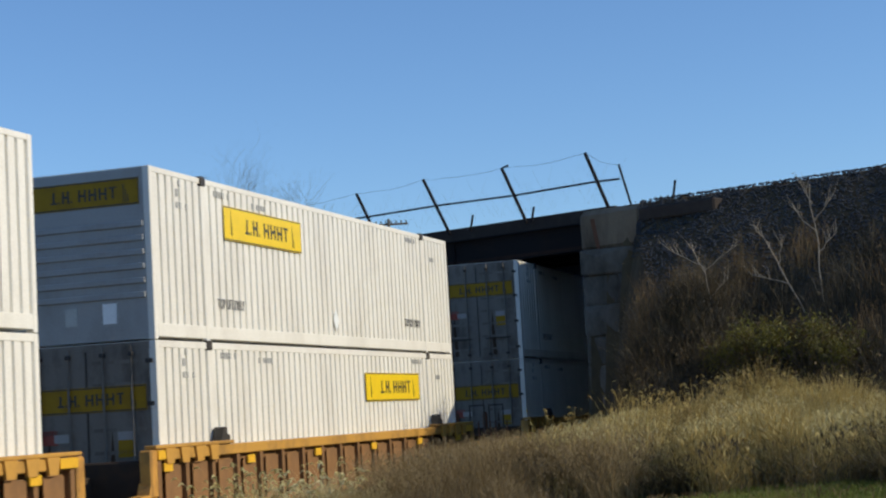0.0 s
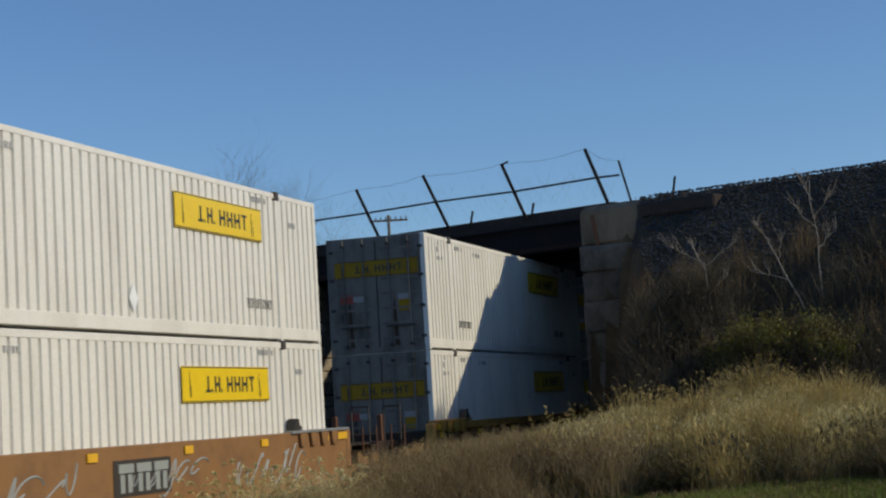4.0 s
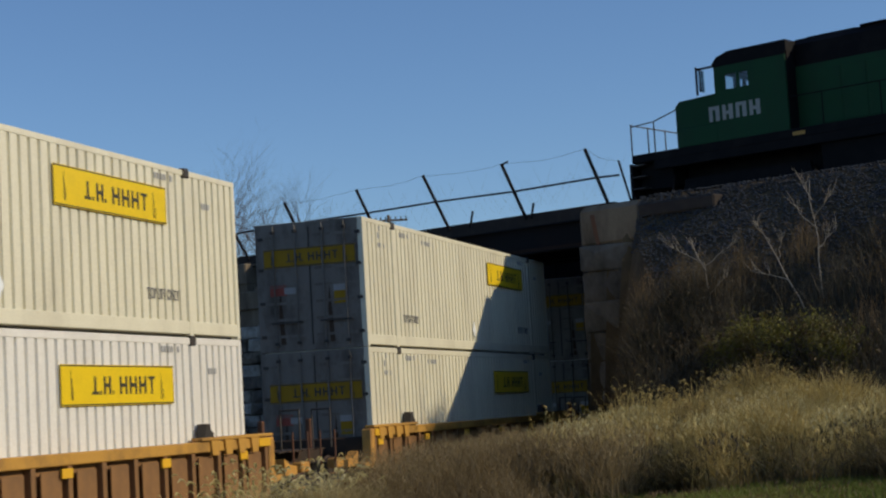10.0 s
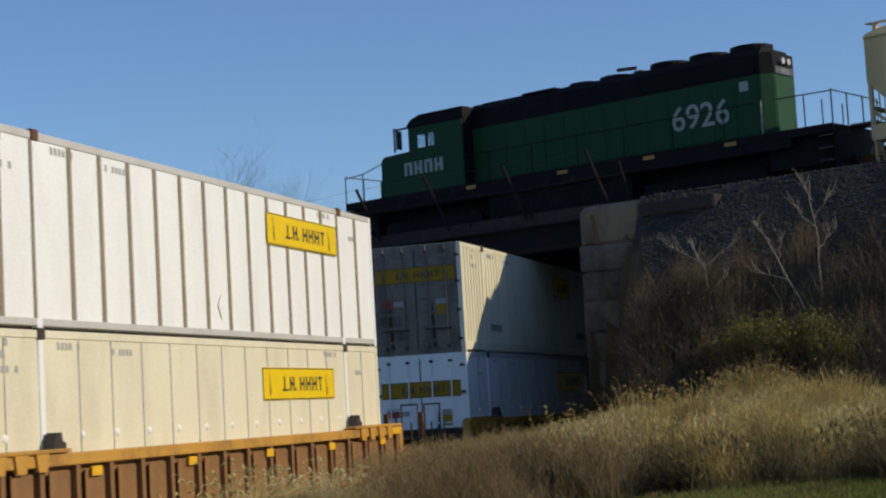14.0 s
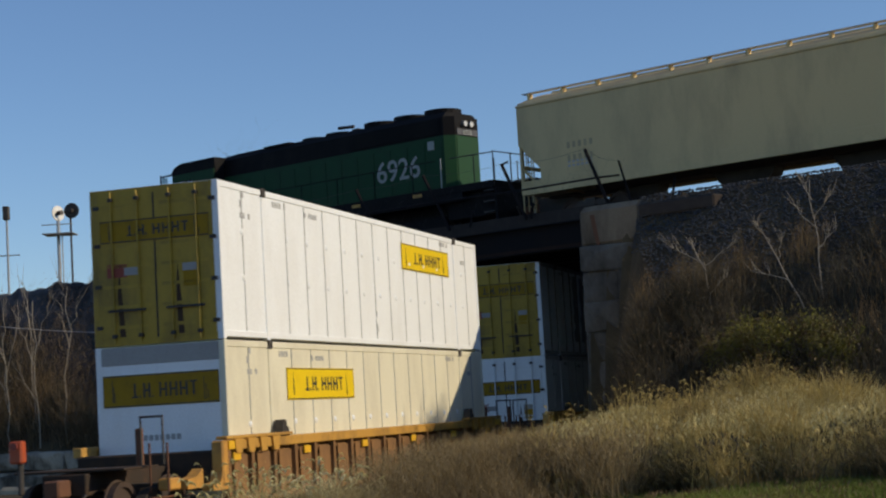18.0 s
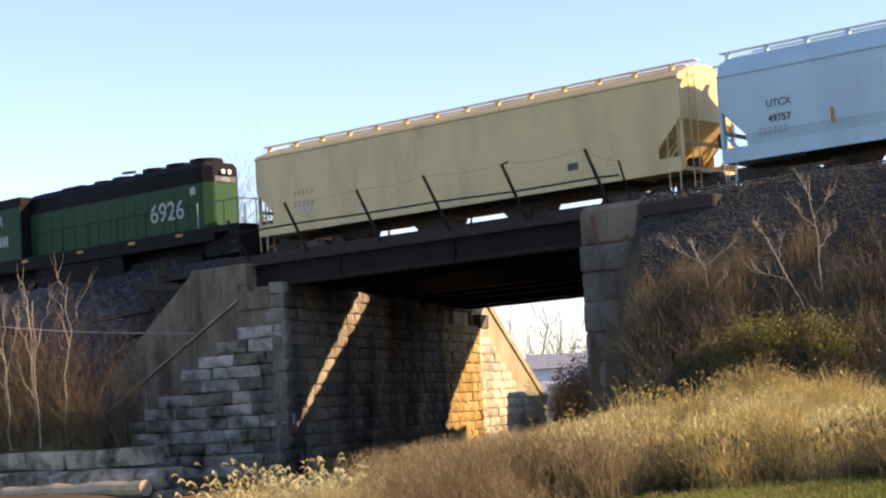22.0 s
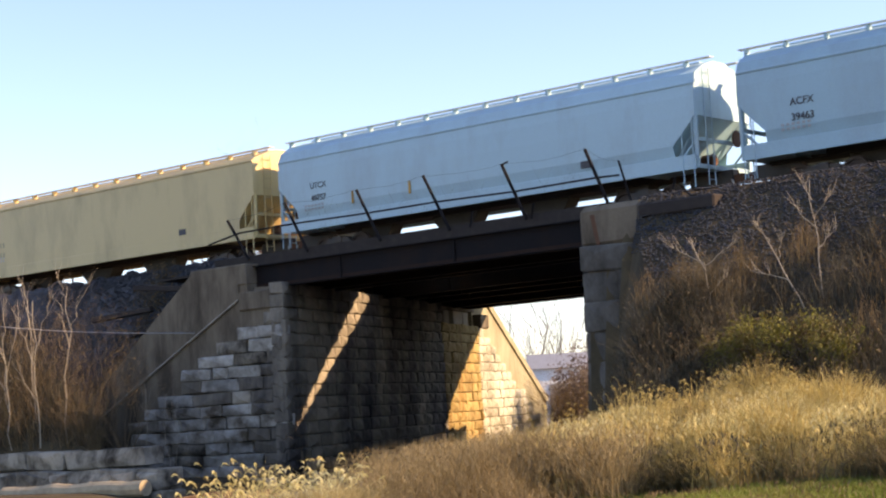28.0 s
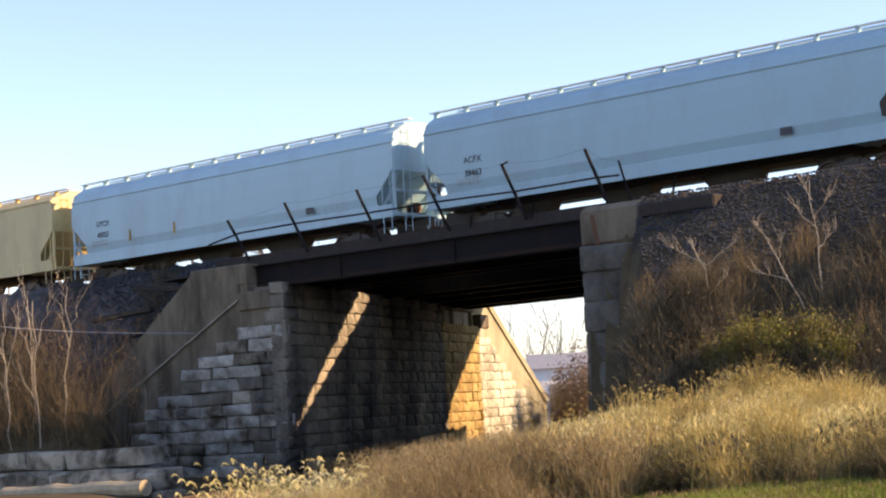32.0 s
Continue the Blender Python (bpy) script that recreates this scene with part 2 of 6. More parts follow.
def prism(bm, pts, axis, lo, hi):
    """A closed outline pulled from lo to hi along an axis: 'x' (pts are y, z), 'y' (pts are x, z) or 'z' (pts are x, y)."""
    def at(a, b, c):
        return {"x": (c, a, b), "y": (a, c, b), "z": (a, b, c)}[axis]
    v0 = [bm.verts.new(at(a, b, lo)) for a, b in pts]
    v1 = [bm.verts.new(at(a, b, hi)) for a, b in pts]
    bm.faces.new(v0), bm.faces.new(v1[::-1])
    for i in range(len(pts)):
        j = (i + 1) % len(pts)
        bm.faces.new((v0[j], v0[i], v1[i], v1[j]))
    bmesh.ops.recalc_face_normals(bm, faces=bm.faces)
    return bm


def P(pts, axis, lo, hi):
    return prism(bmesh.new(), pts, axis, lo, hi)


def words(text, size, parent, m, material, name="lettering", bold=0.0, label="", spread=1.0):
    """Lettering in the built-in font as a thin mesh; local x along the line, y up."""
    cu = bpy.data.curves.new(name, "FONT")
    cu.body, cu.size, cu.extrude, cu.offset, cu.align_x, cu.space_character = text, size, 0.004, bold, "CENTER", spread
    tmp = bpy.data.objects.new("tmp", cu)
    scene.collection.objects.link(tmp)
    bpy.context.view_layer.update()
    me = bpy.data.meshes.new_from_object(tmp.evaluated_get(bpy.context.evaluated_depsgraph_get()))
    bpy.data.objects.remove(tmp)
    bpy.data.curves.remove(cu)
    me.materials.clear()
    me.materials.append(material)
    ob = new(name, me)
    ob.parent = parent
    ob.matrix_basis = m
    if label:
        ob["label"] = label
    return ob


# ---- the setting
CUT_R, CUT_L = -3.0, 8.5
SOIL = paint("dead_grass_soil", (0.085, 0.064, 0.036), 0.95, 0, (0.035, 0.028, 0.018), 0.7, 0.7, 8, 0.8, 1.0, 0.0, True)


def smooth01(t):
    t = min(1.0, max(0.0, t))
    return t * t * (3 - 2 * t)


def fill_z(u, w):
    """The ballast slope held back by the left wing wall."""
    foot = max(0.9, 7.0 - 0.76 * max(0.0, u - 46.5))
    z = foot + smooth01((w + 4.4) / 2.5) * (7.8 - foot)
    z = max(z, min(7.3 - (-2.6 - w) * 0.73, 0.9 + 0.75 * (u - 53.5)))
    return z + 0.22 * noise.noise(Vector((u * 1.1, w * 1.1, 3.1))) + 0.07 * noise.noise(Vector((u * 4.0, w * 4.0, 8.0)))


def ground_z(x, y):
    p = Vector((x, y, 0))
    s, n = p.dot(DL), p.dot(NL) - OFF_L
    u, w = p.dot(DU), p.dot(NU) - OFF_U
    # the floor of the cut, and the field on the viewer's side that rises to the foot of the bank
    z = -0.60 + 0.72 * smooth01((-1.9 - n) / 2.2)
    z += 0.12 * smooth01((-8.0 - n) / 10.0)
    z += 0.75 * smooth01((w + 24.0) / 12.0) * smooth01((-5.0 - n) / 5.0)
    z += 0.22 * noise.noise(Vector((x * 0.22, y * 0.22, 0.3))) * smooth01((-4.0 - n) / 5.0)
    if n > 7.0:
        z += 0.5 * smooth01((n - 7) / 5)
    rough = 0.14 * noise.noise(Vector((x * 0.6, y * 0.6, 1.7)))
    right = n < 2.5
    if w > (20.5 if right else 17.0):
        bank = 7.2 - (w - (20.5 if right else 17.0)) / 1.6
        if n < CUT_R - 0.4 - 0.3 * (w - 17) or n > CUT_L + 0.4 + 0.3 * (w - 17):
            z = max(z, bank)
    elif right:
        if w < -6.0:
            edge = 28.0 + (w + 6.0) * 0.8 - u
            if edge > 0:
                z = max(z, min(7.28 - (-6.0 - w) / 1.45, 0.7 + 3.5 * edge) + rough)
        elif n < CUT_R - 0.4:
            # unseen higher step of the bank top, added to keep sun off the far abutment
            z = 7.28 if w < 3.5 else (7.85 if w < 15.6 else 7.15)
    else:
        if w < -4.75:
            edge = u - (42.4 + (w + 11.0) * 1.27)
            if -10.9 < w and edge > 0:
                z = max(z, 0.95 + 0.4 * rough)
            rise = u - (44.3 + (w + 11.0) * 1.27)
            if rise > 0 and w > -10.9:
                z = max(z, min(7.3 - (-2.6 - w) * 0.73, 0.9 + 0.75 * rise) + rough * min(1.0, rise))
        elif w < -4.0:
            if u > 53.5:
                z = max(z, min(7.3 - (-2.6 - w) * 0.73, 0.9 + 0.75 * (u - 53.5)) + rough)
        elif n > CUT_L + 0.4:
            wing = 7.1 - 0.76 * max(0.0, u - 46.5)
            z = max(z, min(7.36, max(0.6, wing) + (w + 4.0) * 1.9 + 0.5 * rough))
            if w < -2.6:
                z = max(z, min(7.3 - (-2.6 - w) * 0.73, 0.9 + 0.75 * (u - 53.0)))
            if w < -1.9 and u > 46.0:
                z = min(z, fill_z(u, w) - 0.35)
    return z


def ground_sheet():
    def axis(lo, hi, step, far_lo, far_hi):
        a = list(np.arange(lo, hi + 0.01, step))
        d, v = step, hi
        while v < far_hi:
            d *= 1.35
            v += d
            a.append(v)
        d, v = step, lo
        while v > far_lo:
            d *= 1.35
            v -= d
            a.insert(0, v)
        return a
    xs, ys = axis(-34, 46, 0.45, -2500, 2500), axis(8, 92, 0.45, -2500, 3200)
    verts = [(x, y, ground_z(x, y)) for y in ys for x in xs]
    nx = len(xs)
    faces = [(j * nx + i, j * nx + i + 1, (j + 1) * nx + i + 1, (j + 1) * nx + i) for j in range(len(ys) - 1) for i in range(nx - 1)]
    me = bpy.data.meshes.new("ground")
    me.from_pydata(verts, [], faces)
    me.polygons.foreach_set("use_smooth", [True] * len(faces))
    me.materials.append(SOIL)
    return tagged(new("ground", me), "rough ground with dead grass and leaf litter", "ground", kind="structure")


ground_sheet()


def fill_slope():
    us, ws = np.arange(46.0, 70.0, 0.22), np.arange(-4.45, -1.7, 0.14)
    verts = [tuple(UP(u, w, fill_z(u, w))) for u in us for w in ws]
    k = len(ws)
    faces = [(i * k + j, (i + 1) * k + j, (i + 1) * k + j + 1, i * k + j + 1) for i in range(len(us) - 1) for j in range(k - 1)]
    me = bpy.data.meshes.new("embankment")
    me.from_pydata(verts, [], faces)
    me.materials.append(FILL)
    return tagged(new("embankment", me), "dark blue-grey ballast slope behind the wing wall", "embankment", kind="structure")


FILL = paint("dark_ballast_fill", (0.085, 0.09, 0.10), 0.95, 0, (0.03, 0.028, 0.026), 0.8, 1.4, 7.0, 1.0, 1.0, 0.0, True)
fill_slope()

# ---- stones: a few rock-faced blocks, shared by all walls
STONES = []


def stone_meshes():
    rnd = random.Random(5)
    for k in range(7):
        bm = bmesh.new()
        bmesh.ops.create_cube(bm, size=1.0)
        bmesh.ops.bevel(bm, geom=bm.edges[:], offset=0.06, segments=1, affect="EDGES", profile=0.5)
        front = [f for f in bm.faces if f.normal.y < -0.9]
        r = bmesh.ops.poke(bm, faces=front)
        for v in r["verts"]:
            v.co += Vector((rnd.uniform(-0.2, 0.2), -rnd.uniform(0.05, 0.16), rnd.uniform(-0.2, 0.2)))
        for v in bm.verts:
            v.co += Vector((rnd.uniform(-0.03, 0.03), rnd.uniform(-0.06, 0.06), rnd.uniform(-0.05, 0.05)))
        for name, mat in (("stone", STONE), ("stone", OCHRE), ("stone", DARKSTONE), ("stone", DULLSTONE), ("stone", MOTTLED), ("stone", STEMSTONE)):
            me = bpy.data.meshes.new(name)
            bm.to_mesh(me)
            me.materials.append(mat)
            STONES.append((me, mat))
        bm.free()


stone_meshes()


def stone_wall(parent, x0, x1, z0, z1, keep, mat, course=0.44, depth=0.5, seed=1, long=(0.75, 1.25), rough=0.05):
    """Rock-faced blocks in courses on the plane y = 0 of the parent, their faces towards -y; keep(x, z) says where the wall is."""
    rnd = random.Random(seed)
    pools = {m: [me for me, k in STONES if k is m] for _, m in STONES}
    z, row = z0, 0
    while z < z1 - 0.1:
        h = course * rnd.uniform(0.93, 1.07)
        x = x0 - rnd.uniform(0, 0.6)
        while x < x1:
            w = rnd.uniform(*long)
            a, b = max(x, x0), min(x + w, x1)
            if b - a > 0.2 and keep((a + b) / 2, z + h / 2):
                o = new("stone", rnd.choice(pools[mat(a, z, rnd) if callable(mat) else mat]))
                o.parent = parent
                o.matrix_basis = Matrix.LocRotScale(((a + b) / 2, depth / 2 - rnd.uniform(0, rough), z + h / 2), Euler((0, rnd.gauss(0, rough * 0.25), rnd.gauss(0, rough * 0.5))), (b - a - 0.02, depth, h - 0.02))
            x += w
        z += h
        row += 1


FARCONC = paint("tan_concrete", (0.34, 0.305, 0.20), 0.9, 0, (0.2, 0.15, 0.085), 0.6, 1.2, 16, 0.5, 3.0, 0.0, True)
DRIP = paint("pale_worn_concrete", (0.40, 0.36, 0.29), 0.9, 0, (0.2, 0.16, 0.12), 0.7, 1.5, 20, 0.5, 1.0, 0.0, True)


def abutments():
    # left abutment: face along the lower line, dark inside, pale at the far end
    ab = part("abutment_left", B(54.6, 77.0, 0.45, 1.3, -0.6, 6.25), DARKSTONE)
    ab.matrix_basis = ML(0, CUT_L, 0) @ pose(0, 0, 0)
    tagged(ab, "dark grey-brown limestone block bridge abutment", "abutment", kind="structure")
    stone_wall(ab, 53.7, 71.5, -0.5, 6.2, lambda x, z: True, DARKSTONE, seed=3)
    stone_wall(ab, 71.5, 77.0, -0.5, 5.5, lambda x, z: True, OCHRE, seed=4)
    part("bearing_shelf", B(54.6, 77.4, 0.25, 1.4, 6.25, 6.38), CONC, ab)
    # its far wing: stepped stones, then a sloping concrete wall
    fw = part("wing_wall_far", P([(77.05, -0.6), (90.3, -0.6), (90.2, 2.1), (80.6, 6.5), (79.0, 7.15), (77.05, 7.15)], "y", 0.3, 1.0), FARCONC)
    fw.matrix_basis = ML(0, CUT_L, 0)
    tagged(fw, "sunlit concrete wing wall with stepped stone facing", "wall", kind="structure")
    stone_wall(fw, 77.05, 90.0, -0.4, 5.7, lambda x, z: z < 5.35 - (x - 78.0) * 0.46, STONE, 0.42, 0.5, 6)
    part("bearing_block", B(77.3, 78.6, -0.1, 0.5, 5.5, 6.15, bev=0.05), CONC, fw)
    part("coping", P([(79.0, 6.95), (90.1, 1.85), (90.5, 2.05), (79.2, 7.25)], "y", 0.2, 1.1), FARCONC, fw)
    # left near wing, in the plane of the bank
    nw = part("wing_wall_near", P([(42.0, -0.6), (56.5, -0.6), (56.0, 0.6), (54.4, 1.2), (46.4, 7.15), (43.7, 7.15), (43.5, 5.6), (42.2, 5.6)], "y", -0.8, 0.0), CONC)
    nw.matrix_basis = MU(0, -4.6, 0)
    tagged(nw, "weathered concrete wing wall with streaked face", "wall", kind="structure")
    part("coping", P([(44.0, 6.02), (53.7, 1.35), (54.9, 1.15), (46.45, 7.1), (44.0, 7.1)], "y", -0.6, 0.062), CONC, nw)
    part("drip_edge", P([(44.0, 5.98), (53.7, 1.31), (53.72, 1.345), (44.02, 6.02)], "y", 0.0, 0.1), DRIP, nw, "pale worn edge of the coping")
    part("backwall", B(43.6, 46.5, -1.2, 0.06, 6.5, 7.25, bev=0.05), CONC, nw)
    part("bearing_seat", B(42.3, 44.0, -1.5, 0.1, 5.6, 6.25, bev=0.04), CONC, nw)
    face = empty("stone_facing", MU(0, -4.85, 0) @ pose(0, 0, 0, 0, 0, 180))
    tagged(face, "stepped limestone block facing, grey and water-stained", "wall", kind="structure")
    # darker stones near the corner, brown water stains along the courses
    stained = lambda x, z, rnd: DARKSTONE if x > -42.9 or (x > -44.2 and rnd.random() < 0.55) or rnd.random() < 0.06 else (DULLSTONE if rnd.random() < 0.14 else MOTTLED)
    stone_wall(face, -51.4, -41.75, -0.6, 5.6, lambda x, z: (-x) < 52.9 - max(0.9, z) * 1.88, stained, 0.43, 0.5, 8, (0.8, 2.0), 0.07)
    # low stone ledges in front of the wing
    for k, (a, b, z0, z1, out) in enumerate(((41.1, 60.0, 0.56, 1.14, 6.9), (39.4, 60.0, -0.06, 0.58, 7.5), (39.4, 60.0, -0.7, 0.0, 7.65))):
        led = empty("stone_ledge", MU(0, -4.6 - out, 0) @ pose(0, 0, 0, 0, 0, 180))
        tagged(led, "low ledge of large weathered limestone blocks", "ledge", kind="structure")
        stone_wall(led, -b, -a, z0, z1, lambda x, z: True, DULLSTONE, 0.6, 0.9, 11 + k, (1.6, 4.2) if k == 0 else (0.7, 2.2), 0.08 if k == 0 else 0.16)
    # right abutment: end seen edge-on, concrete cap, stone stem
    rb = part("abutment_right", B(48.2, 79.0, -1.4, -0.75, -0.6, 6.1), DARKSTONE)
    rb.matrix_basis = ML(0, CUT_R, 0)
    tagged(rb, "dark limestone block bridge abutment", "abutment", kind="structure")
    rface = empty("stone_facing", ML(0, CUT_R - 0.42, 0) @ pose(0, 0, 0, 0, 0, 180))
    tagged(rface, "dark limestone block facing of the abutment", "wall", kind="structure")
    stone_wall(rface, -60.0, -47.9, -0.5, 6.0, lambda x, z: True, DARKSTONE, 0.46, 0.5, 21, (0.6, 1.2), 0.12)
    stem = part("abutment_stem", B(26.6, 28.1, -0.9, -0.05, -0.4, 6.05), CONC)
    stem.matrix_basis = MU(0, -6.0, 0)
    tagged(stem, "crumbling stone and concrete abutment end", "abutment", kind="structure")
    sf = empty("stone_facing", MU(0, -6.0, 0) @ pose(0, 0, 0, 0, 0, 180))
    tagged(sf, "rough weathered facing stones of the abutment end", "wall", kind="structure")
    stone_wall(sf, -28.27, -26.5, -0.4, 6.0, lambda x, z: True, STEMSTONE, 0.82, 0.45, 23, (1.5, 2.6), 0.13)
    bm = B(26.1, 28.3, -1.6, 0.05, 6.05, 7.27, bev=0.16)
    cap = part("abutment_cap", bm, CONC)
    cap.matrix_basis = MU(0, -6.0, 0)
    tagged(cap, "chipped tan concrete cap block with a rust streak", "block", kind="structure")
    part("rust_stain", P([(27.70, 7.0), (27.84, 7.0), (27.74, 6.4), (27.66, 6.12), (27.55, 6.12), (27.62, 6.5)], "y", 0.045, 0.056), RUST, cap)
    log = part("timber_baulk", B(23.2, 25.6, -0.6, 0.0, 6.62, 7.0, bev=0.05), TIMBER)
    log.matrix_basis = MU(0, -7.0, 0)
    tagged(log, "long dark creosoted timber retaining baulk on the bank", "timber")
    for k, (u, z, ln) in enumerate(((47.2, 6.75, 2.6), (49.5, 6.2, 3.2), (48.2, 5.9, 2.8))):
        o = part("old_sleeper", B(0, ln, -0.24, 0, 0, 0.2, bev=0.02), TIMBER)
        o.matrix_basis = MU(u, -4.4 + 0.35 * k, z - 0.15) @ pose(0, 0, 0, 4, 9 * (k - 0.6), 5)
        tagged(o, "discarded weathered railway sleeper on the ballast slope", "timber", "old sleepers")


def tracks():
    rail = P([(-0.07, 0), (0.07, 0), (0.015, 0.03), (0.012, 0.13), (0.036, 0.14), (0.034, 0.178), (-0.034, 0.178), (-0.036, 0.14), (-0.012, 0.13), (-0.015, 0.03)], "x", -320, 620)
    low = empty("lower_track", ML(0))
    tagged(low, "standard-gauge railway track on dark ballast", "railway track", kind="structure")
    r0 = part("rail", rail, RAILS, low)
    r0.matrix_basis = pose(0, 0.755, -0.178)
    again(r0, pose(0, -0.755, -0.178), low)
    tb = bmesh.new()
    for i in range(-40, 150):
        box(tb, i * 0.6 - 0.11, i * 0.6 + 0.11, -1.3, 1.3, -0.36, -0.18)
    tagged(part("sleepers", tb, TIMBER, low), kind="stuff")
    part("ballast_bed", P([(-2.3, -0.62), (2.3, -0.62), (1.6, -0.24), (-1.6, -0.24)], "x", -320, 620), BALLAST, low)
    low2 = empty("second_lower_track", ML(0, 4.3, 0))
    tagged(low2, "empty standard-gauge railway track on ballast", "railway track", kind="structure")
    for y in (-0.755, 0.755):
        again(r0, pose(0, y, -0.178), low2)
    part("ballast_bed", P([(-2.0, -0.66), (2.4, -0.66), (1.6, -0.24), (-1.6, -0.24)], "x", -320, 620), BALLAST, low2)
    up = empty("upper_track", MU(0, 0, RAIL_U))
    tagged(up, "standard-gauge railway track on the high bank", "railway track", kind="structure")
    for y in (-0.755, 0.755):
        again(r0, pose(-150, y, -0.178), up)
    tb = bmesh.new()
    for i in range(-40, 200):
        box(tb, i * 0.55 - 0.11, i * 0.55 + 0.11, -1.45, 1.45, -0.36, -0.18)
    tagged(part("sleepers", tb, TIMBER, up), kind="stuff")
    for a, b, w in ((-330, 26.0, 3.6), (46.6, 470, 2.3)):
        part("ballast_bed", P([(-w, -0.45), (w, -0.45), (1.8, -0.2), (-1.8, -0.2)], "x", a, b), BALLAST, up)


def bridge():
    br = empty("railway_bridge", MU(0, 0, 0))
    tagged(br, "black riveted plate-girder railway bridge", "bridge", kind="structure")

    def girder(w, u0, u1, z0, z1, name):
        g = part(name, B(u0, u1, -w - 0.012, -w + 0.012, z0 + 0.03, z1 - 0.03), GIRDER, br)
        part("flange", B(u0, u1, -w - 0.2, -w + 0.2, z0, z0 + 0.035), GIRDER, g)
        part("flange", B(u0, u1, -w - 0.2, -w + 0.2, z1 - 0.035, z1), GIRDER, g)
        n = int((u1 - u0) / 5.0)
        first = None
        for i in range(n + 1):
            u = u0 + 0.1 + (u1 - u0 - 0.2) * i / n
            if first is None:
                first = part("stiffener", B(-0.03, 0.03, 0.012, 0.07, z0 + 0.04, z1 - 0.04), GIRDER, g)
                first.matrix_basis = pose(u, -w, 0)
            else:
                again(first, pose(u, -w, 0), g)
        return g
    ng = girder(-4.1, 29.4, 44.6, 6.34, 7.16, "near_girder")
    part("flange_angle", B(29.4, 44.6, 4.112, 4.135, 6.375, 6.50), GIRDERUST, ng, "rust-streaked flange angle")
    part("flange_angle", B(29.4, 44.6, 4.112, 4.135, 7.0, 7.125), GIRDER, ng)
    girder(-1.2, 29.6, 47.5, 6.35, 7.1, "inner_girder")
    girder(-0.1, 30.2, 49.5, 6.35, 7.1, "inner_girder")
    girder(4.7, 31.9, 52.5, 6.30, 7.3, "inner_girder")
    girder(7.3, 33.0, 54.5, 6.35, 7.3, "inner_girder")
    girder(10.0, 34.2, 57.0, 6.35, 7.3, "inner_girder")
    girder(14.0, 35.9, 60.5, 6.35, 7.3, "inner_girder")
    girder(16.3, 36.8, 63.5, 6.38, 7.3, "far_girder")
    # floor plates: the sun comes down the gap between the two decks
    part("deck", P([(26.2, 3.9), (26.2, -0.42), (28.0, -0.67), (43.0, -2.77), (49.2, -2.77), (49.2, 3.9)], "z", 7.12, 7.20), TIMBER, br)
    part("deck", P([(28, -0.9), (43.0, -4.42), (43.2, -3.0), (54, -3.0), (68, -22.9), (42, -17.7), (33, -15.9)], "z", 7.32, 7.42), TIMBER, br)
    tie = part("bridge_tie", B(-0.11, 0.11, 1.9, 3.9, 7.2, 7.44), TIMBER, br)
    tie.matrix_basis = pose(29.0, 0, 0)
    for i in range(1, 40):
        again(tie, pose(29.0 + i * 0.42, 0.06 * math.sin(i * 2.3), 0.01 * math.sin(i * 4.1)), br)
    part("guard_timber", B(28.6, 46.2, 3.5, 3.7, 7.42, 7.62), TIMBER, br)
    part("fascia_timber", B(29.0, 45.6, 3.92, 4.0, 7.17, 7.58), TIMBER, br)
    # broken, leaning fence along the edge
    fe = empty("broken_fence", MU(0, -4.15, 0))
    tagged(fe, "leaning rusty steel fence with torn wire mesh", "fence")
    tops = []
    for ub, zt, ut in ((28.45, 9.23, 29.14), (31.55, 9.21, 32.31), (34.63, 9.28, 35.53), (37.62, 9.20, 38.49), (41.0, 9.18, 41.9), (43.9, 8.91, 44.82)):
        part("post", R((ub, 0, 7.42), (ut, 0.1, zt), 0.058, 6), GIRDER, fe)
        tops.append((ut, 0.1, zt))
    part("bracket", R((32.31, 0.1, 9.2), (32.06, 0.1, 9.26), 0.03, 5), GIRDER, fe)
    for (a, b) in (((28.0, 8.73), (27.69, 7.5)), ((33.61, 7.9), (33.78, 7.42)), ((31.2, 7.87), (31.36, 7.42)), ((28.67, 7.98), (28.5, 7.45)), ((26.1, 8.02), (26.3, 7.25))):
        part("stub_post", R((b[0], 0, b[1]), (a[0], 0.05, a[1]), 0.035, 6), GIRDER, fe)
    pts = [(28.0, 8.30), (28.8, 8.33), (31.95, 8.31), (35.05, 8.38), (38.1, 8.38), (41.4, 8.42), (44.3, 8.40), (45.9, 8.15)]
    for a, b in zip(pts, pts[1:]):
        part("rail", R((a[0], 0.06, a[1]), (b[0], 0.06, b[1]), 0.033, 5), GIRDER, fe)
    rnd = random.Random(4)
    bm = bmesh.new()
    q = [(28.0, 8.73)] + [(t[0], t[2]) for t in tops]
    for (a, b) in zip(q, q[1:]):
        prev = None
        for i in range(9):
            f = i / 8
            p = (a[0] + (b[0] - a[0]) * f, 0.11, a[1] + (b[1] - a[1]) * f - 0.09 * math.sin(f * math.pi) + rnd.uniform(-0.02, 0.02))
            if prev:
                rod(bm, prev, p, 0.0055, 3)
            prev = p
    part("top_wire", bm, STEELD, fe)
    bm = bmesh.new()
    for i in range(90):
        u = 28.2 + i * 0.186
        h = 9.0 + 0.1 * math.sin(i * 0.5)
        for sgn in (-1, 1):
            if rnd.random() < 0.55:
                rod(bm, (u, 0.11, 7.7), (u + sgn * 0.7, 0.11, min(h, 8.5 + rnd.random() * 0.6)), 0.0013, 3)
    tagged(part("wire_mesh", bm, STEELD, fe), kind="stuff")


abutments()
tracks()
bridge()


# ---- the lower train
CL, CW, CH = 16.15, 1.295, 2.88


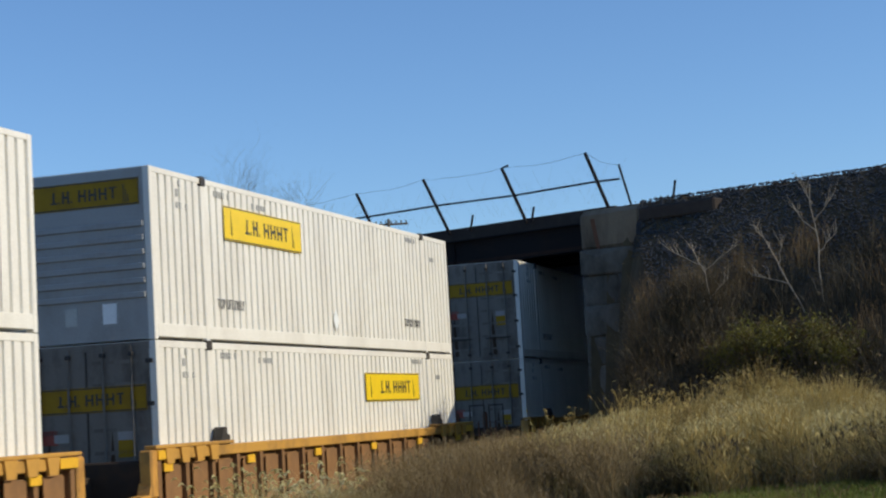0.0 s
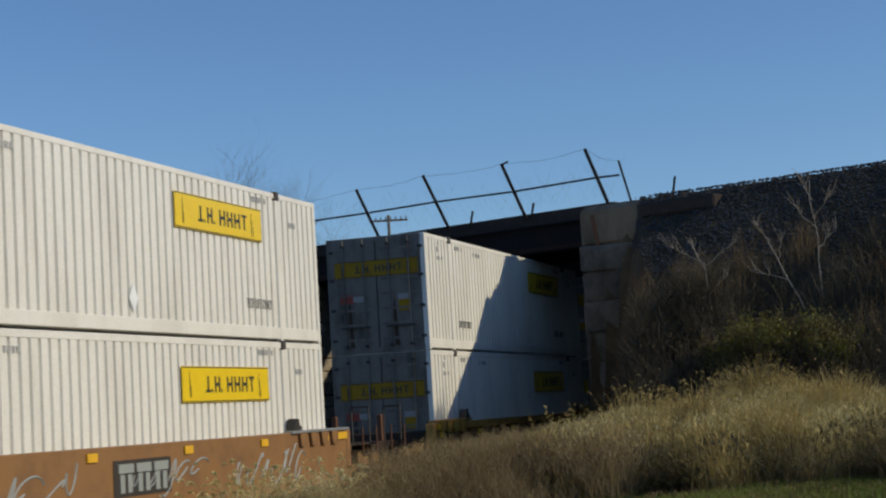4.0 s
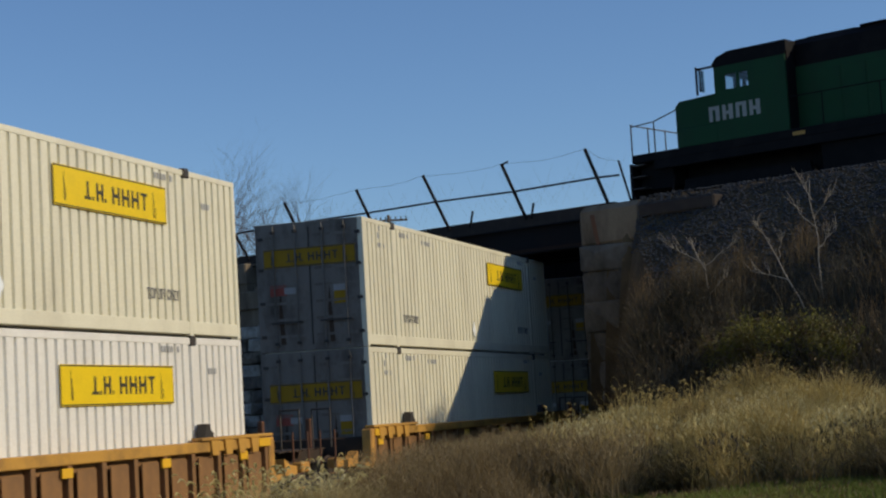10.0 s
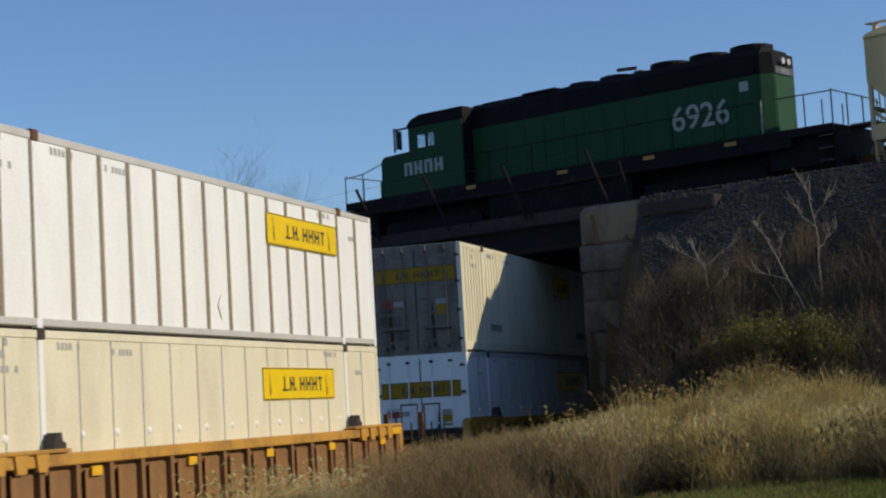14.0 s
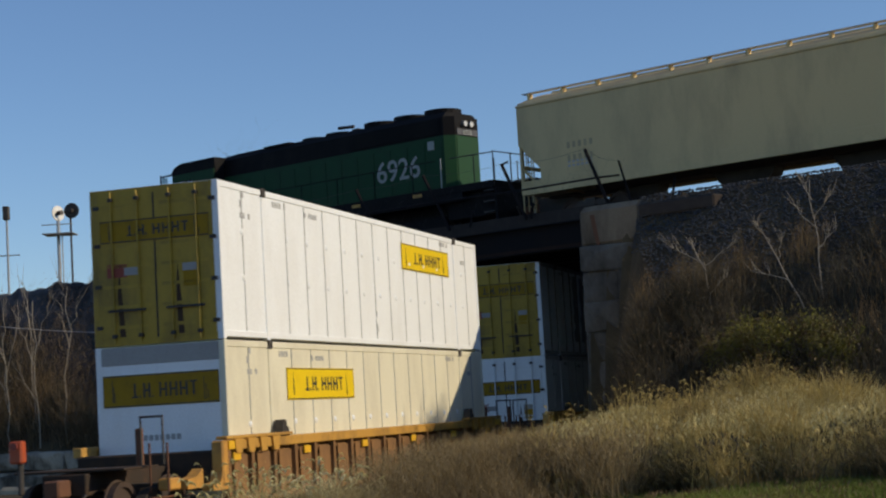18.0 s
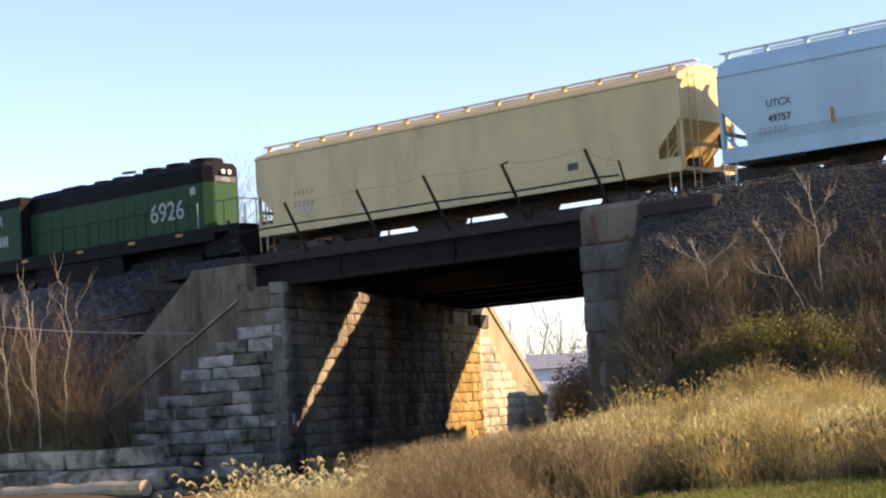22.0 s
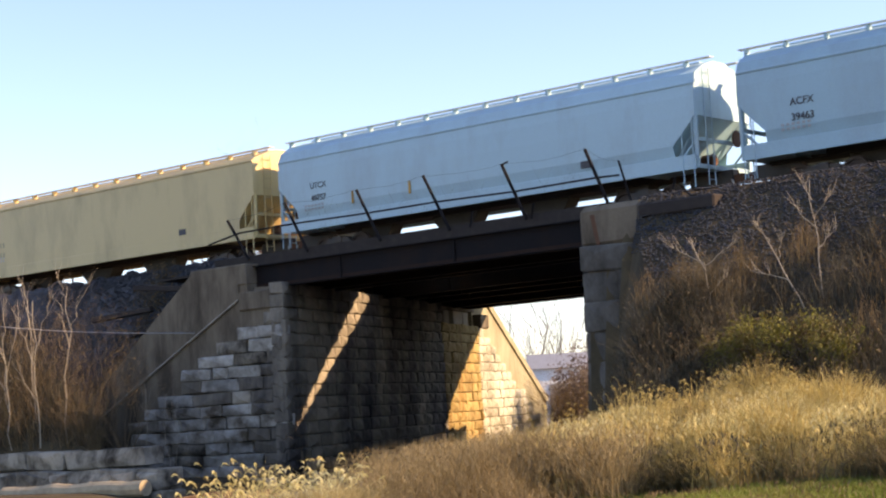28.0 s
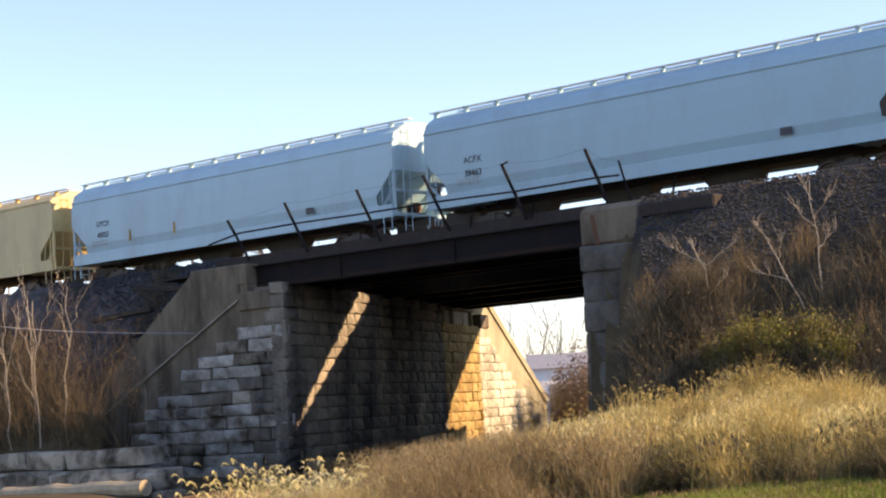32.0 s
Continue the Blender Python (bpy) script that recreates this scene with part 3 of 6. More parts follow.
def corrugated(x0, x1, z0, z1, y, pitch=0.272, deep=0.05):
    """A sheet with upright trapezoid folds, facing -y."""
    bm = bmesh.new()
    n = max(1, round((x1 - x0) / pitch))
    p = (x1 - x0) / n
    line = []
    for i in range(n):
        a = x0 + i * p
        line += [(a, y), (a + p * 0.70, y), (a + p * 0.75, y + deep), (a + p * 0.94, y + deep)]
    line.append((x1, y))
    lo = [bm.verts.new((a, b, z0)) for a, b in line]
    hi = [bm.verts.new((a, b, z1)) for a, b in line]
    for i in range(len(line) - 1):
        bm.faces.new((lo[i], lo[i + 1], hi[i + 1], hi[i]))
    return bm


STENCIL = paint("stencil_paint", (0.15, 0.15, 0.15), 0.6, 0, (0.3, 0.3, 0.28), 0.5, 6.0, 60, 0.0)


def sign(parent, m, length, height, face=SIGNY):
    """A yellow company panel: plain dark bars stand in for its lettering. Local x along, y up, z outwards."""
    s = part("sign_panel", B(0, length, 0, height, 0, 0.008), face, parent, "yellow company panel with dark bars")
    s.matrix_basis = m
    # seven upright shapes and two dots, as plain strokes
    bm = bmesh.new()
    x, z0, z1 = 0.25 * length, height * 0.27, height * 0.72
    for w, strokes, rest in ((0.055, 1, 0.012), (0.012, 0, 0.022), (0.06, 2, 0.012), (0.012, 0, 0.055), (0.066, 2, 0.022), (0.066, 2, 0.022), (0.066, 2, 0.022), (0.06, 1, 0.0)):
        w, rest, k = w * length, rest * length, 0.016 * length
        if strokes == 0:
            box(bm, x, x + w, z0, z0 + k, 0.008, 0.013)
        elif strokes == 1:
            box(bm, x + w / 2 - k / 2, x + w / 2 + k / 2, z0, z1, 0.008, 0.013)
            box(bm, x, x + w, z1 - k * 0.8 if rest == 0 else z0, z1 if rest == 0 else z0 + k * 0.8, 0.0085, 0.0135)
        else:
            box(bm, x, x + k, z0, z1, 0.008, 0.013)
            box(bm, x + w - k, x + w, z0, z1, 0.008, 0.013)
            box(bm, x + k, x + w - k, (z0 + z1) / 2 - k / 2, (z0 + z1) / 2 + k / 2, 0.0085, 0.0135)
        x += w + rest
    tagged(part("word_mark", bm, SIGNK, s), kind="stuff")
    bm = bmesh.new()
    t = 0.018
    for a, b, c, d in ((0, length, 0, t), (0, length, height - t, height), (0, t, 0, height), (length - t, length, 0, height)):
        box(bm, a + 0.01, b - 0.01, c + 0.01 if c == 0 else c - 0.01, d + 0.01 if c == 0 else d - 0.01, 0.008, 0.012)
    for k in range(3):
        box(bm, 0.08 * length + k * 0.02, 0.08 * length + k * 0.02 + 0.012, height * 0.15, height * (0.85 - 0.2 * k), 0.008, 0.011)
        box(bm, 0.87 * length + k * 0.04, 0.87 * length + k * 0.04 + 0.014, height * 0.12, height * (0.8 - 0.2 * k), 0.008, 0.011)
    tagged(part("border_line", bm, SIGNK, s), kind="stuff")
    return s


SIDE = Matrix(((1, 0, 0, 0), (0, 0, -1, 0), (0, 1, 0, 0), (0, 0, 0, 1)))     # x along, y up, z to the right-hand side
REAR = Matrix(((0, 0, -1, 0), (-1, 0, 0, 0), (0, 1, 0, 0), (0, 0, 0, 1)))    # x to the right as seen from behind, y up, z backwards


def on_side(x, z, out=0.0):
    return Matrix.Translation((x, -CW - 0.004 - out, z)) @ SIDE


def on_rear(y, z, out=0.0):
    return Matrix.Translation((-0.004 - out, y, z)) @ REAR


def container(kind, col, rear, rear_col, sign_x, upper, label, marks=1, sign_len=3.62, rails_col=None, posts=None):
    c = empty("container")
    rails_col, posts = rails_col or (col if kind == "corrugated" else GREYP), posts or col
    tagged(c, label, "shipping container", "containers on the well cars")
    # shell: floor, roof, far side, front end
    bm = B(0.06, CL - 0.02, -CW + 0.075, CW, 0.05, CH - 0.03)
    part("shell", bm, col, c)
    part("roof", B(0.02, CL, -CW + 0.02, CW, CH - 0.05, CH), col, c)
    for x in (0.0, CL - 0.12):
        part("corner_post", B(x, x + 0.12, -CW, -CW + 0.14, 0, CH, bev=0.012), col, c)
    part("corner_post", B(0, 0.12, CW - 0.14, CW, 0, CH, bev=0.012), rear_col, c)
    post_x = (1.92, CL - 2.06)
    zb, zt = (0.27, CH - 0.10) if upper and kind == "corrugated" else (0.16, CH - 0.12)
    rails = [(0.12, post_x[0]), (post_x[0] + 0.14, post_x[1]), (post_x[1] + 0.14, CL - 0.12)]
    for a, b in rails:
        if kind == "corrugated":
            part("side_panel", corrugated(a, b, zb, zt, -CW + 0.012), col, c)
        else:
            part("side_panel", B(a, b, -CW + 0.02, -CW + 0.06, zb, zt), col, c)
        part("bottom_rail", B(a, b, -CW + 0.002, -CW + 0.1, 0.02 if not upper else 0.05, zb, bev=0.008), rails_col, c)
        part("top_rail", B(a, b, -CW + 0.004, -CW + 0.08, zt, CH - 0.004, bev=0.008), rails_col, c)
    for x in post_x:
        part("lift_post", B(x, x + 0.14, -CW - 0.004, -CW + 0.1, 0.0, CH, bev=0.01), posts, c)
        part("lift_fitting", B(x - 0.02, x + 0.16, -CW - 0.03, -CW + 0.1, CH - 0.14, CH + 0.03, bev=0.015), RUST if kind == "ribbed" else STEELD, c, "rusty lifting casting" if kind == "ribbed" else "dark steel lifting casting")
    if kind in ("ribbed", "peeled"):
        proto = None
        for a, b in rails:
            n = max(1, round((b - a) / 0.92))
            for i in range(1, n + (b < CL - 1)):
                x = a + (b - a) * i / n
                if proto is None:
                    proto = part("rib", B(-0.055, 0.055, -CW - 0.002, -CW + 0.03, zb, zt, bev=0.006), RIBBROWN, c, "dull brown side rib")
                    proto.matrix_basis = pose(x, 0, 0)
                else:
                    again(proto, pose(x, 0, 0), c)
    if kind in ("smooth", "panelled"):
        proto = None
        for a, b in rails:
            n = max(1, round((b - a) / (1.0 if kind == "smooth" else 0.62)))
            for i in range(1, n):
                x = a + (b - a) * i / n
                if proto is None:
                    proto = part("seam", B(-0.009, 0.009, -CW + 0.008, -CW + 0.03, zb, zt), MARK, c)
                    proto.matrix_basis = pose(x, 0, 0)
                else:
                    again(proto, pose(x, 0, 0), c)
        if kind == "smooth":
            dome = None
            for i in range(14):
                x = 1.0 + i * 1.06
                for z in ((1.15, 2.0) if upper else (1.35,)):
                    if dome is None:
                        bm = bmesh.new()
                        bmesh.ops.create_uvsphere(bm, u_segments=8, v_segments=5, radius=0.065)
                        bmesh.ops.scale(bm, vec=(1, 0.5, 1), verts=bm.verts)
                        dome = part("tie_down_cup", bm, PLATE, c)
                        dome.matrix_basis = pose(x, -CW + 0.02, z)
                    else:
                        again(dome, pose(x, -CW + 0.02, z), c)
    if kind == "peeled":
        rnd = random.Random(9)
        for i in range(7):
            x, left, right = 4.2 + i * 1.0, [], []
            for k in range(15):
                z = 0.5 + k * 0.155
                left.append((x + rnd.uniform(0, 0.28), z))
                right.append((x + rnd.uniform(0.5, 0.86), z))
            part("bare_patch", P(left + right[::-1], "y", -CW + 0.016, -CW + 0.03), GREYP, c, "bare grey metal where the paint has peeled")
    if kind == "panelled":
        bm = bmesh.new()
        bmesh.ops.create_cone(bm, cap_ends=True, segments=28, radius1=0.56, radius2=0.56, depth=0.01)
        ring = part("round_emblem", bm, SIGNK, c, "round railway emblem with a blue cross")
        ring.matrix_basis = on_side(11.95, 1.95, -0.008) @ Matrix.Diagonal((0.85, 1, 1, 1))
        bm = bmesh.new()
        bmesh.ops.create_cone(bm, cap_ends=True, segments=28, radius1=0.42, radius2=0.42, depth=0.016)
        part("emblem_field", bm, PLATE, ring)
        bm = B(-0.05, 0.05, -0.42, 0.42, 0, 0.012)
        box(bm, -0.42, 0.42, -0.05, 0.05, 0, 0.012)
        part("emblem_cross", bm, BLUEP, ring)
        part("placard", B(0, 0.42, 0, 0.66, 0, 0.012), GREYP, c, "grey instruction plate").matrix_basis = on_side(4.15, 1.45, -0.018)
    if sign_x is not None:
        sign(c, on_side(sign_x, 1.86 if upper else 1.77, 0.01 if kind == "corrugated" else (0.006 if kind in ("ribbed", "peeled") else -0.012)), sign_len, 0.62)
    # stencilled markings that cannot be read: small bars
    if marks:
        bm = bmesh.new()
        out = -CW - 0.002 if kind == "corrugated" else -CW + 0.014
        for x, z, n, w, h in ((0.95, CH - 0.62, 4, 0.09, 0.10), (0.95, CH - 0.42, 1, 0.12, 0.13), (1.05, CH - 0.24, 1, 0.1, 0.11), (2.35, CH - 0.28, 7, 0.085, 0.11),
                              (4.1, CH - 0.34, 7, 0.085, 0.10), (13.0, CH - 0.26, 6, 0.085, 0.10), (CL - 1.35, CH - 0.42, 1, 0.11, 0.14), (CL - 1.4, CH - 0.62, 4, 0.085, 0.1)):
            for i in range(n):
                if (i * 7 + int(x * 10)) % 5 != 3:
                    box(bm, x + i * (w + 0.03), x + i * (w + 0.03) + w * 0.8, out - 0.002, out + 0.01, z, z + h)
        if upper and kind == "corrugated":
            for x in (3.0, 13.15):
                words("TOP LIFT ONLY", 0.26, c, Matrix.Translation((x, out - 0.004, 0.60)) @ Matrix.Diagonal((0.62, 1, 1, 1)) @ SIDE, STENCIL, "lettering", 0.0, "dark stencilled words")
        tagged(part("stencil_mark", bm, MARK, c), kind="stuff")
        if upper:
            d = part("diamond_placard", P([(0, -0.24), (0.15, 0), (0, 0.24), (-0.15, 0)], "z", 0, 0.01), PLATE, c, "white diamond placard")
            d.matrix_basis = on_side(8.15, 0.58, 0.004 if kind == "corrugated" else -0.01)
    # the end that faces back along the train
    if rear == "door":
        for y0, y1 in ((-CW + 0.13, -0.012), (0.012, CW - 0.13)):
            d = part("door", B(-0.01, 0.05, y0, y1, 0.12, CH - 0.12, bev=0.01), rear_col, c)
            for f in (0.27, 0.73):
                y = y0 + (y1 - y0) * f
                part("lock_rod", R((-0.045, y, 0.06), (-0.045, y, CH - 0.06), 0.02, 6), rear_col, d)
                for z in (0.18, CH - 0.2):
                    part("rod_bracket", B(-0.075, -0.01, y - 0.045, y + 0.045, z - 0.035, z + 0.035, bev=0.01), STEELD, d)
            rib = part("door_rib", B(-0.018, -0.01, y0 + 0.1, y1 - 0.1, -0.03, 0.03), rear_col, d)
            rib.matrix_basis = pose(0, 0, 0.34)
            for k in range(1, 7):
                again(rib, pose(0, 0, 0.34 + 0.37 * k), d)
            part("lock_handle", B(-0.07, -0.03, y0 + 0.2, y1 - 0.2, 0.62, 0.66), STEELD, d)
            part("document_plate", B(-0.022, -0.01, y0 + 0.33, y0 + 0.62, 1.28, 1.42), GREYP, d)
            part("rust_run", P([(y1 - 0.52, 0.16), (y1 - 0.40, 0.16), (y1 - 0.38, 0.9), (y1 - 0.43, 1.45), (y1 - 0.48, 0.8)], "x", -0.0125, -0.0095), GRIMERUN, d, "dark grime run down the door")
            for z in (0.35, 1.1, 1.85, 2.55):
                yy = y0 if y0 < -0.5 else y1
                part("hinge", B(-0.03, 0.0, yy - 0.06, yy + 0.06, z - 0.035, z + 0.035), STEELD, d)
        part("door_gasket", B(-0.014, 0.02, -0.014, 0.014, 0.12, CH - 0.12), STEELD, c)
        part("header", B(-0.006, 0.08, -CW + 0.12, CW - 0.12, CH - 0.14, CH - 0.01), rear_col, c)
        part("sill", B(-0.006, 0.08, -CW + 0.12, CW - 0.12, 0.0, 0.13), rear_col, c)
        sign(c, on_rear(CW - 0.2, 1.88 if upper else 1.75, 0.01), 2 * CW - 0.4, 0.42, SIGNSHADE)
        part("hazard_label", B(0, 0.4, 0, 0.24, 0, 0.006), REDP, c, "faded red label").matrix_basis = on_rear(CW - 0.32, 1.25, 0.008)
        part("label_plate", B(0, 0.3, 0, 0.3, 0, 0.006), SIGNSHADE, c, "small yellow label").matrix_basis = on_rear(-0.55, 1.0, 0.008)
    elif rear == "plain":
        part("front_wall", B(0.0, 0.06, -CW + 0.12, CW - 0.12, 0.02, CH - 0.34), rear_col, c)
        part("front_header", B(-0.012, 0.06, -CW + 0.12, CW - 0.12, CH - 0.34, CH - 0.02, bev=0.01), GREYP, c)
        sign(c, on_rear(CW - 0.14, 1.78, 0.0), 2 * CW - 0.28, 0.58, SIGNSHADE)
        bm = bmesh.new()
        for i in range(7):
            box(bm, -0.008, 0.0, 0.38 - i * 0.11 - 0.08, 0.38 - i * 0.11, 1.16, 1.26)
        tagged(part("faded_mark", bm, MARK, c), kind="stuff")
    else:
        bm = bmesh.new()
        box(bm, 0.0, 0.06, -CW + 0.12, CW - 0.12, 0.02, CH - 0.02)
        part("front_wall", bm, rear_col, c)
        rb = part("horizontal_rib", B(-0.035, 0.0, -CW + 0.14, CW - 0.14, -0.05, 0.05, bev=0.012), rear_col, c)
        rb.matrix_basis = pose(0, 0, 0.75)
        for i in range(1, 6):
            again(rb, pose(0, 0, 0.75 + i * 0.235), c)
        sign(c, on_rear(CW - 0.2, 2.25, 0.0), 2 * CW - 0.4, 0.45, SIGNSHADE)
        part("label_plate", B(0, 0.22, 0, 0.3, 0, 0.006), GALV, c).matrix_basis = on_rear(0.35, 0.3, 0)
        part("label_plate", B(0, 0.26, 0, 0.34, 0, 0.006), PLATE, c).matrix_basis = on_rear(-0.35, 0.3, 0)
    return c


MARKERR = paint("marker_orange_red", (0.40, 0.07, 0.02), 0.5, 0, (0.3, 0.08, 0.03), 0.4, 4, 40, 0.05)
REDP = paint("faded_red", (0.28, 0.05, 0.03), 0.6, 0, (0.12, 0.05, 0.03), 0.4, 3, 40, 0.05)
BLUEP = paint("emblem_blue", (0.05, 0.10, 0.34), 0.5, 0, (0.1, 0.1, 0.15), 0.3, 3, 40, 0.0)


WHEELST = paint("grimy_wheel_steel", (0.07, 0.045, 0.032), 0.7, 0.3, (0.03, 0.022, 0.018), 0.6, 4.0, 60, 0.2)


def wheel_mesh(r=0.46):
    bm = bmesh.new()
    prof = [(0.0, -0.09), (0.12, -0.09), (0.14, -0.03), (r - 0.1, -0.02), (r - 0.09, -0.07), (r, -0.07), (r, 0.05), (r + 0.03, 0.055), (r + 0.03, 0.075), (r - 0.09, 0.075), (r - 0.1, 0.03), (0.14, 0.03), (0.12, 0.06), (0.0, 0.06)]
    seg = 20
    rings = []
    for k in range(seg):
        a = 2 * math.pi * k / seg
        rings.append([bm.verts.new((q * math.cos(a), y, q * math.sin(a))) if q else None for q, y in prof])
    c0, c1 = bm.verts.new((0, prof[0][1], 0)), bm.verts.new((0, prof[-1][1], 0))
    for row in rings:
        row[0], row[-1] = c0, c1
    for k in range(seg):
        a, b = rings[k], rings[(k + 1) % seg]
        for i in range(len(prof) - 1):
            vs = list(dict.fromkeys((a[i], b[i], b[i + 1], a[i + 1])))
            if len(vs) > 2:
                bm.faces.new(vs)
    bmesh.ops.recalc_face_normals(bm, faces=bm.faces)
    me = bpy.data.meshes.new("wheel")
    bm.to_mesh(me)
    bm.free()
    me.materials.append(WHEELST)
    return me


WHEEL = wheel_mesh()


def truck(parent, x, axles=(-0.89, 0.89), mat=None):
    """A freight bogie: side frames, bolster, wheels as sub-parts."""
    mat = mat or STEELD
    bm = bmesh.new()
    for y in (-0.98, 0.98):
        a, b = axles[0] - 0.3, axles[-1] + 0.3
        prism(bm, [(a, 0.40), (a, 0.56), (a + 0.5, 0.60), (-0.45, 0.78), (0.45, 0.78), (b - 0.5, 0.60), (b, 0.56), (b, 0.40), (b - 0.45, 0.42), (0.35, 0.22), (-0.35, 0.22), (a + 0.45, 0.42)], "y", y - 0.09, y + 0.09)
        for k in (-0.16, 0.0, 0.16):
            rod(bm, (k, y - 0.12 * (1 if y < 0 else -1), 0.30), (k, y - 0.12 * (1 if y < 0 else -1), 0.62), 0.055, 8)
    box(bm, -0.2, 0.2, -1.1, 1.1, 0.62, 0.84)
    t = part("truck", bm, mat, parent)
    t.matrix_basis = pose(x, 0, 0)
    for ax in axles:
        part("axle", R((ax, -0.9, 0.46), (ax, 0.9, 0.46), 0.08, 8), STEELD, t)
        for y in (-0.76, 0.76):
            w = new("wheel", WHEEL)
            w.parent = t
            w.matrix_basis = pose(ax, y, 0.46, 0, 0, 180 if y > 0 else 0)
    return t


# end-frame steel, its colour darkened for the shadow between the wells
UNDERCAR = paint("grimy_dark_steel", (0.045, 0.034, 0.026), 0.9, 0, (0.12, 0.06, 0.03), 0.5, 3.0, 40, 0.3, shine=0.15)


def well_car(kind, lead, trail, label):
    """One well unit; local x = 0 at the container's back end. lead and trail: how far the ends reach past the container."""
    c = empty("well_car")
    tagged(c, label, "well car", "well cars of the lower train")
    mat = WELLB if kind == "plate" else WELLY
    x0, x1 = -0.55, CL + 0.55
    for sgn in (-1, 1):
        y0, y1 = (sgn * 1.50, sgn * 1.36) if sgn < 0 else (sgn * 1.36, sgn * 1.50)
        if kind == "plate":
            part("side_sill", B(x0 - 0.3, x1 + 0.3, y0, y1, 0.36, 1.50, bev=0.015), mat, c, "brown steel side plate with chalked scrawls")
        else:
            part("top_chord", B(x0, x1, y0 - 0.02, y1 + 0.02, 1.28, 1.46, bev=0.015), mat, c)
            part("bottom_chord", B(x0, x1, y0, y1, 0.32, 0.46, bev=0.015), WELLB, c)
            part("web_plate", B(x0, x1, sgn * 1.37 - 0.01, sgn * 1.37 + 0.01, 0.46, 1.28), WELLB, c)
            if sgn < 0:
                st = part("web_stiffener", P([(-0.06, -1.50), (0.06, -1.50), (0.06, -1.38), (-0.06, -1.38)], "z", 0.46, 1.28), WELLB, c)
                st.matrix_basis = pose(x0 + 0.1, 0, 0)
                n = 17
                for i in range(1, n + 1):
                    again(st, pose(x0 + 0.1 + (x1 - x0 - 0.2) * i / n, 0, 0), c)
                pl = part("post_plate", B(-0.28, 0.28, -1.475, -1.455, 0.4, 1.2), WELLB, c)
                pl.matrix_basis = pose(x0 + 0.62, 0, 0)
                for i in range(1, n):
                    again(pl, pose(x0 + 0.62 + (x1 - x0 - 0.2) * i / n, 0.0, 0), c)
    part("well_floor", B(x0, x1, -1.36, 1.36, 0.26, 0.34), WELLB, c)
    # corner guides at the container's lift posts
    for x in (2.0, CL - 2.0):
        part("container_guide", P([(x - 0.16, 1.46), (x + 0.2, 1.46), (x + 0.22, 1.60), (x + 0.12, 1.64), (x + 0.09, 1.76), (x - 0.03, 1.76), (x - 0.1, 1.62)], "y", -1.52, -1.34), STEELD, c, "dark steel container guide")
    for i, x in enumerate((-0.35, 2.9, 6.1, 9.3, 12.4, 15.4)):
        part("reflector", B(x, x + 0.3, -1.535, -1.50, 1.29 if kind == "plate" else 1.1, 1.42 if kind == "plate" else 1.24), BRIGHTY, c, "yellow reflective marker")
    # sloping ledge plates over the ends of the wells
    for a, b in ((x0 - 0.1, 2.3), (CL - 2.3, x1 + 0.1)):
        part("ledge_plate", B(a, b, -1.56, -1.34, 1.47, 1.53, bev=0.012), mat if kind != "plate" else GALV, c)
        lug = part("lug", P([(-0.12, 1.22), (0.12, 1.22), (0.17, 1.47), (-0.17, 1.47)], "y", -1.56, -1.50), mat, c)
        lug.matrix_basis = pose(a + 0.5, 0, 0)
        for k in range(1, 4):
            again(lug, pose(a + 0.5 + 0.55 * k, 0, 0), c)
    # end frames
    for sgn, reach in ((-1, trail), (1, lead)):
        xe = x0 if sgn < 0 else x1
        xo = xe + sgn * reach
        lo, hi = min(xe, xo), max(xe, xo)
        part("end_frame", B(lo, hi, -0.4, 0.4, 0.72, 1.08, bev=0.02), UNDERCAR, c)
        part("end_bolster", B(xe - 0.15, xe + 0.15, -1.36, 1.36, 0.62, 1.3, bev=0.03), UNDERCAR, c)
        trim = ORANGEY if kind != "plate" else mat
        part("end_panel", B(min(xe, xe + sgn * 0.22), max(xe, xe + sgn * 0.22), -1.53, -1.3, 0.7, 1.46, bev=0.03), trim, c)
        foot = part("end_step", P([(xe, 0.62), (xe + sgn * 0.6, 0.62), (xe + sgn * 0.6, 0.74), (xe + sgn * 0.28, 0.76), (xe + sgn * 0.2, 0.95), (xe, 0.95)], "y", -1.5, -1.28), trim, c)
        part("end_marker", B(min(xe - sgn * 0.5, xe), max(xe - sgn * 0.5, xe), -1.545, -1.52, 1.3, 1.44), BRIGHTY, c, "yellow reflective marker")
        if reach > 2.0:
            tx = xe + sgn * (reach - 1.35)
            truck(c, tx)
            part("end_platform", B(min(tx, tx + sgn * 1.2), max(tx, tx + sgn * 1.2), -1.0, 1.0, 1.10, 1.14, bev=0.01), UNDERCAR, c)
            part("coupler", B(min(xo, xo + sgn * 0.4), max(xo, xo + sgn * 0.4), -0.14, 0.14, 0.72, 1.0, bev=0.03), RUST, c)
            part("air_hose", R((xo, -0.4, 0.75), (xo + sgn * 0.3, -0.15, 0.35), 0.03, 6), STEELD, c)
            for y in (-1.3, -0.9):
                part("ladder_post", R((tx + sgn * 0.4, y, 1.15), (tx + sgn * 0.4, y, 1.95), 0.02, 6), STEELD, c)
            part("grab_rail", R((tx + sgn * 0.4, -1.3, 1.93), (tx + sgn * 0.4, -0.9, 1.93), 0.02, 6), STEELD, c)
            part("brake_stand", B(tx - 0.05, tx + 0.05, -0.72, -0.6, 1.12, 1.75, bev=0.02), RUST, c)
            part("step", B(tx - 0.35, tx + 0.1, -1.52, -1.3, 0.42, 0.46), mat, c)
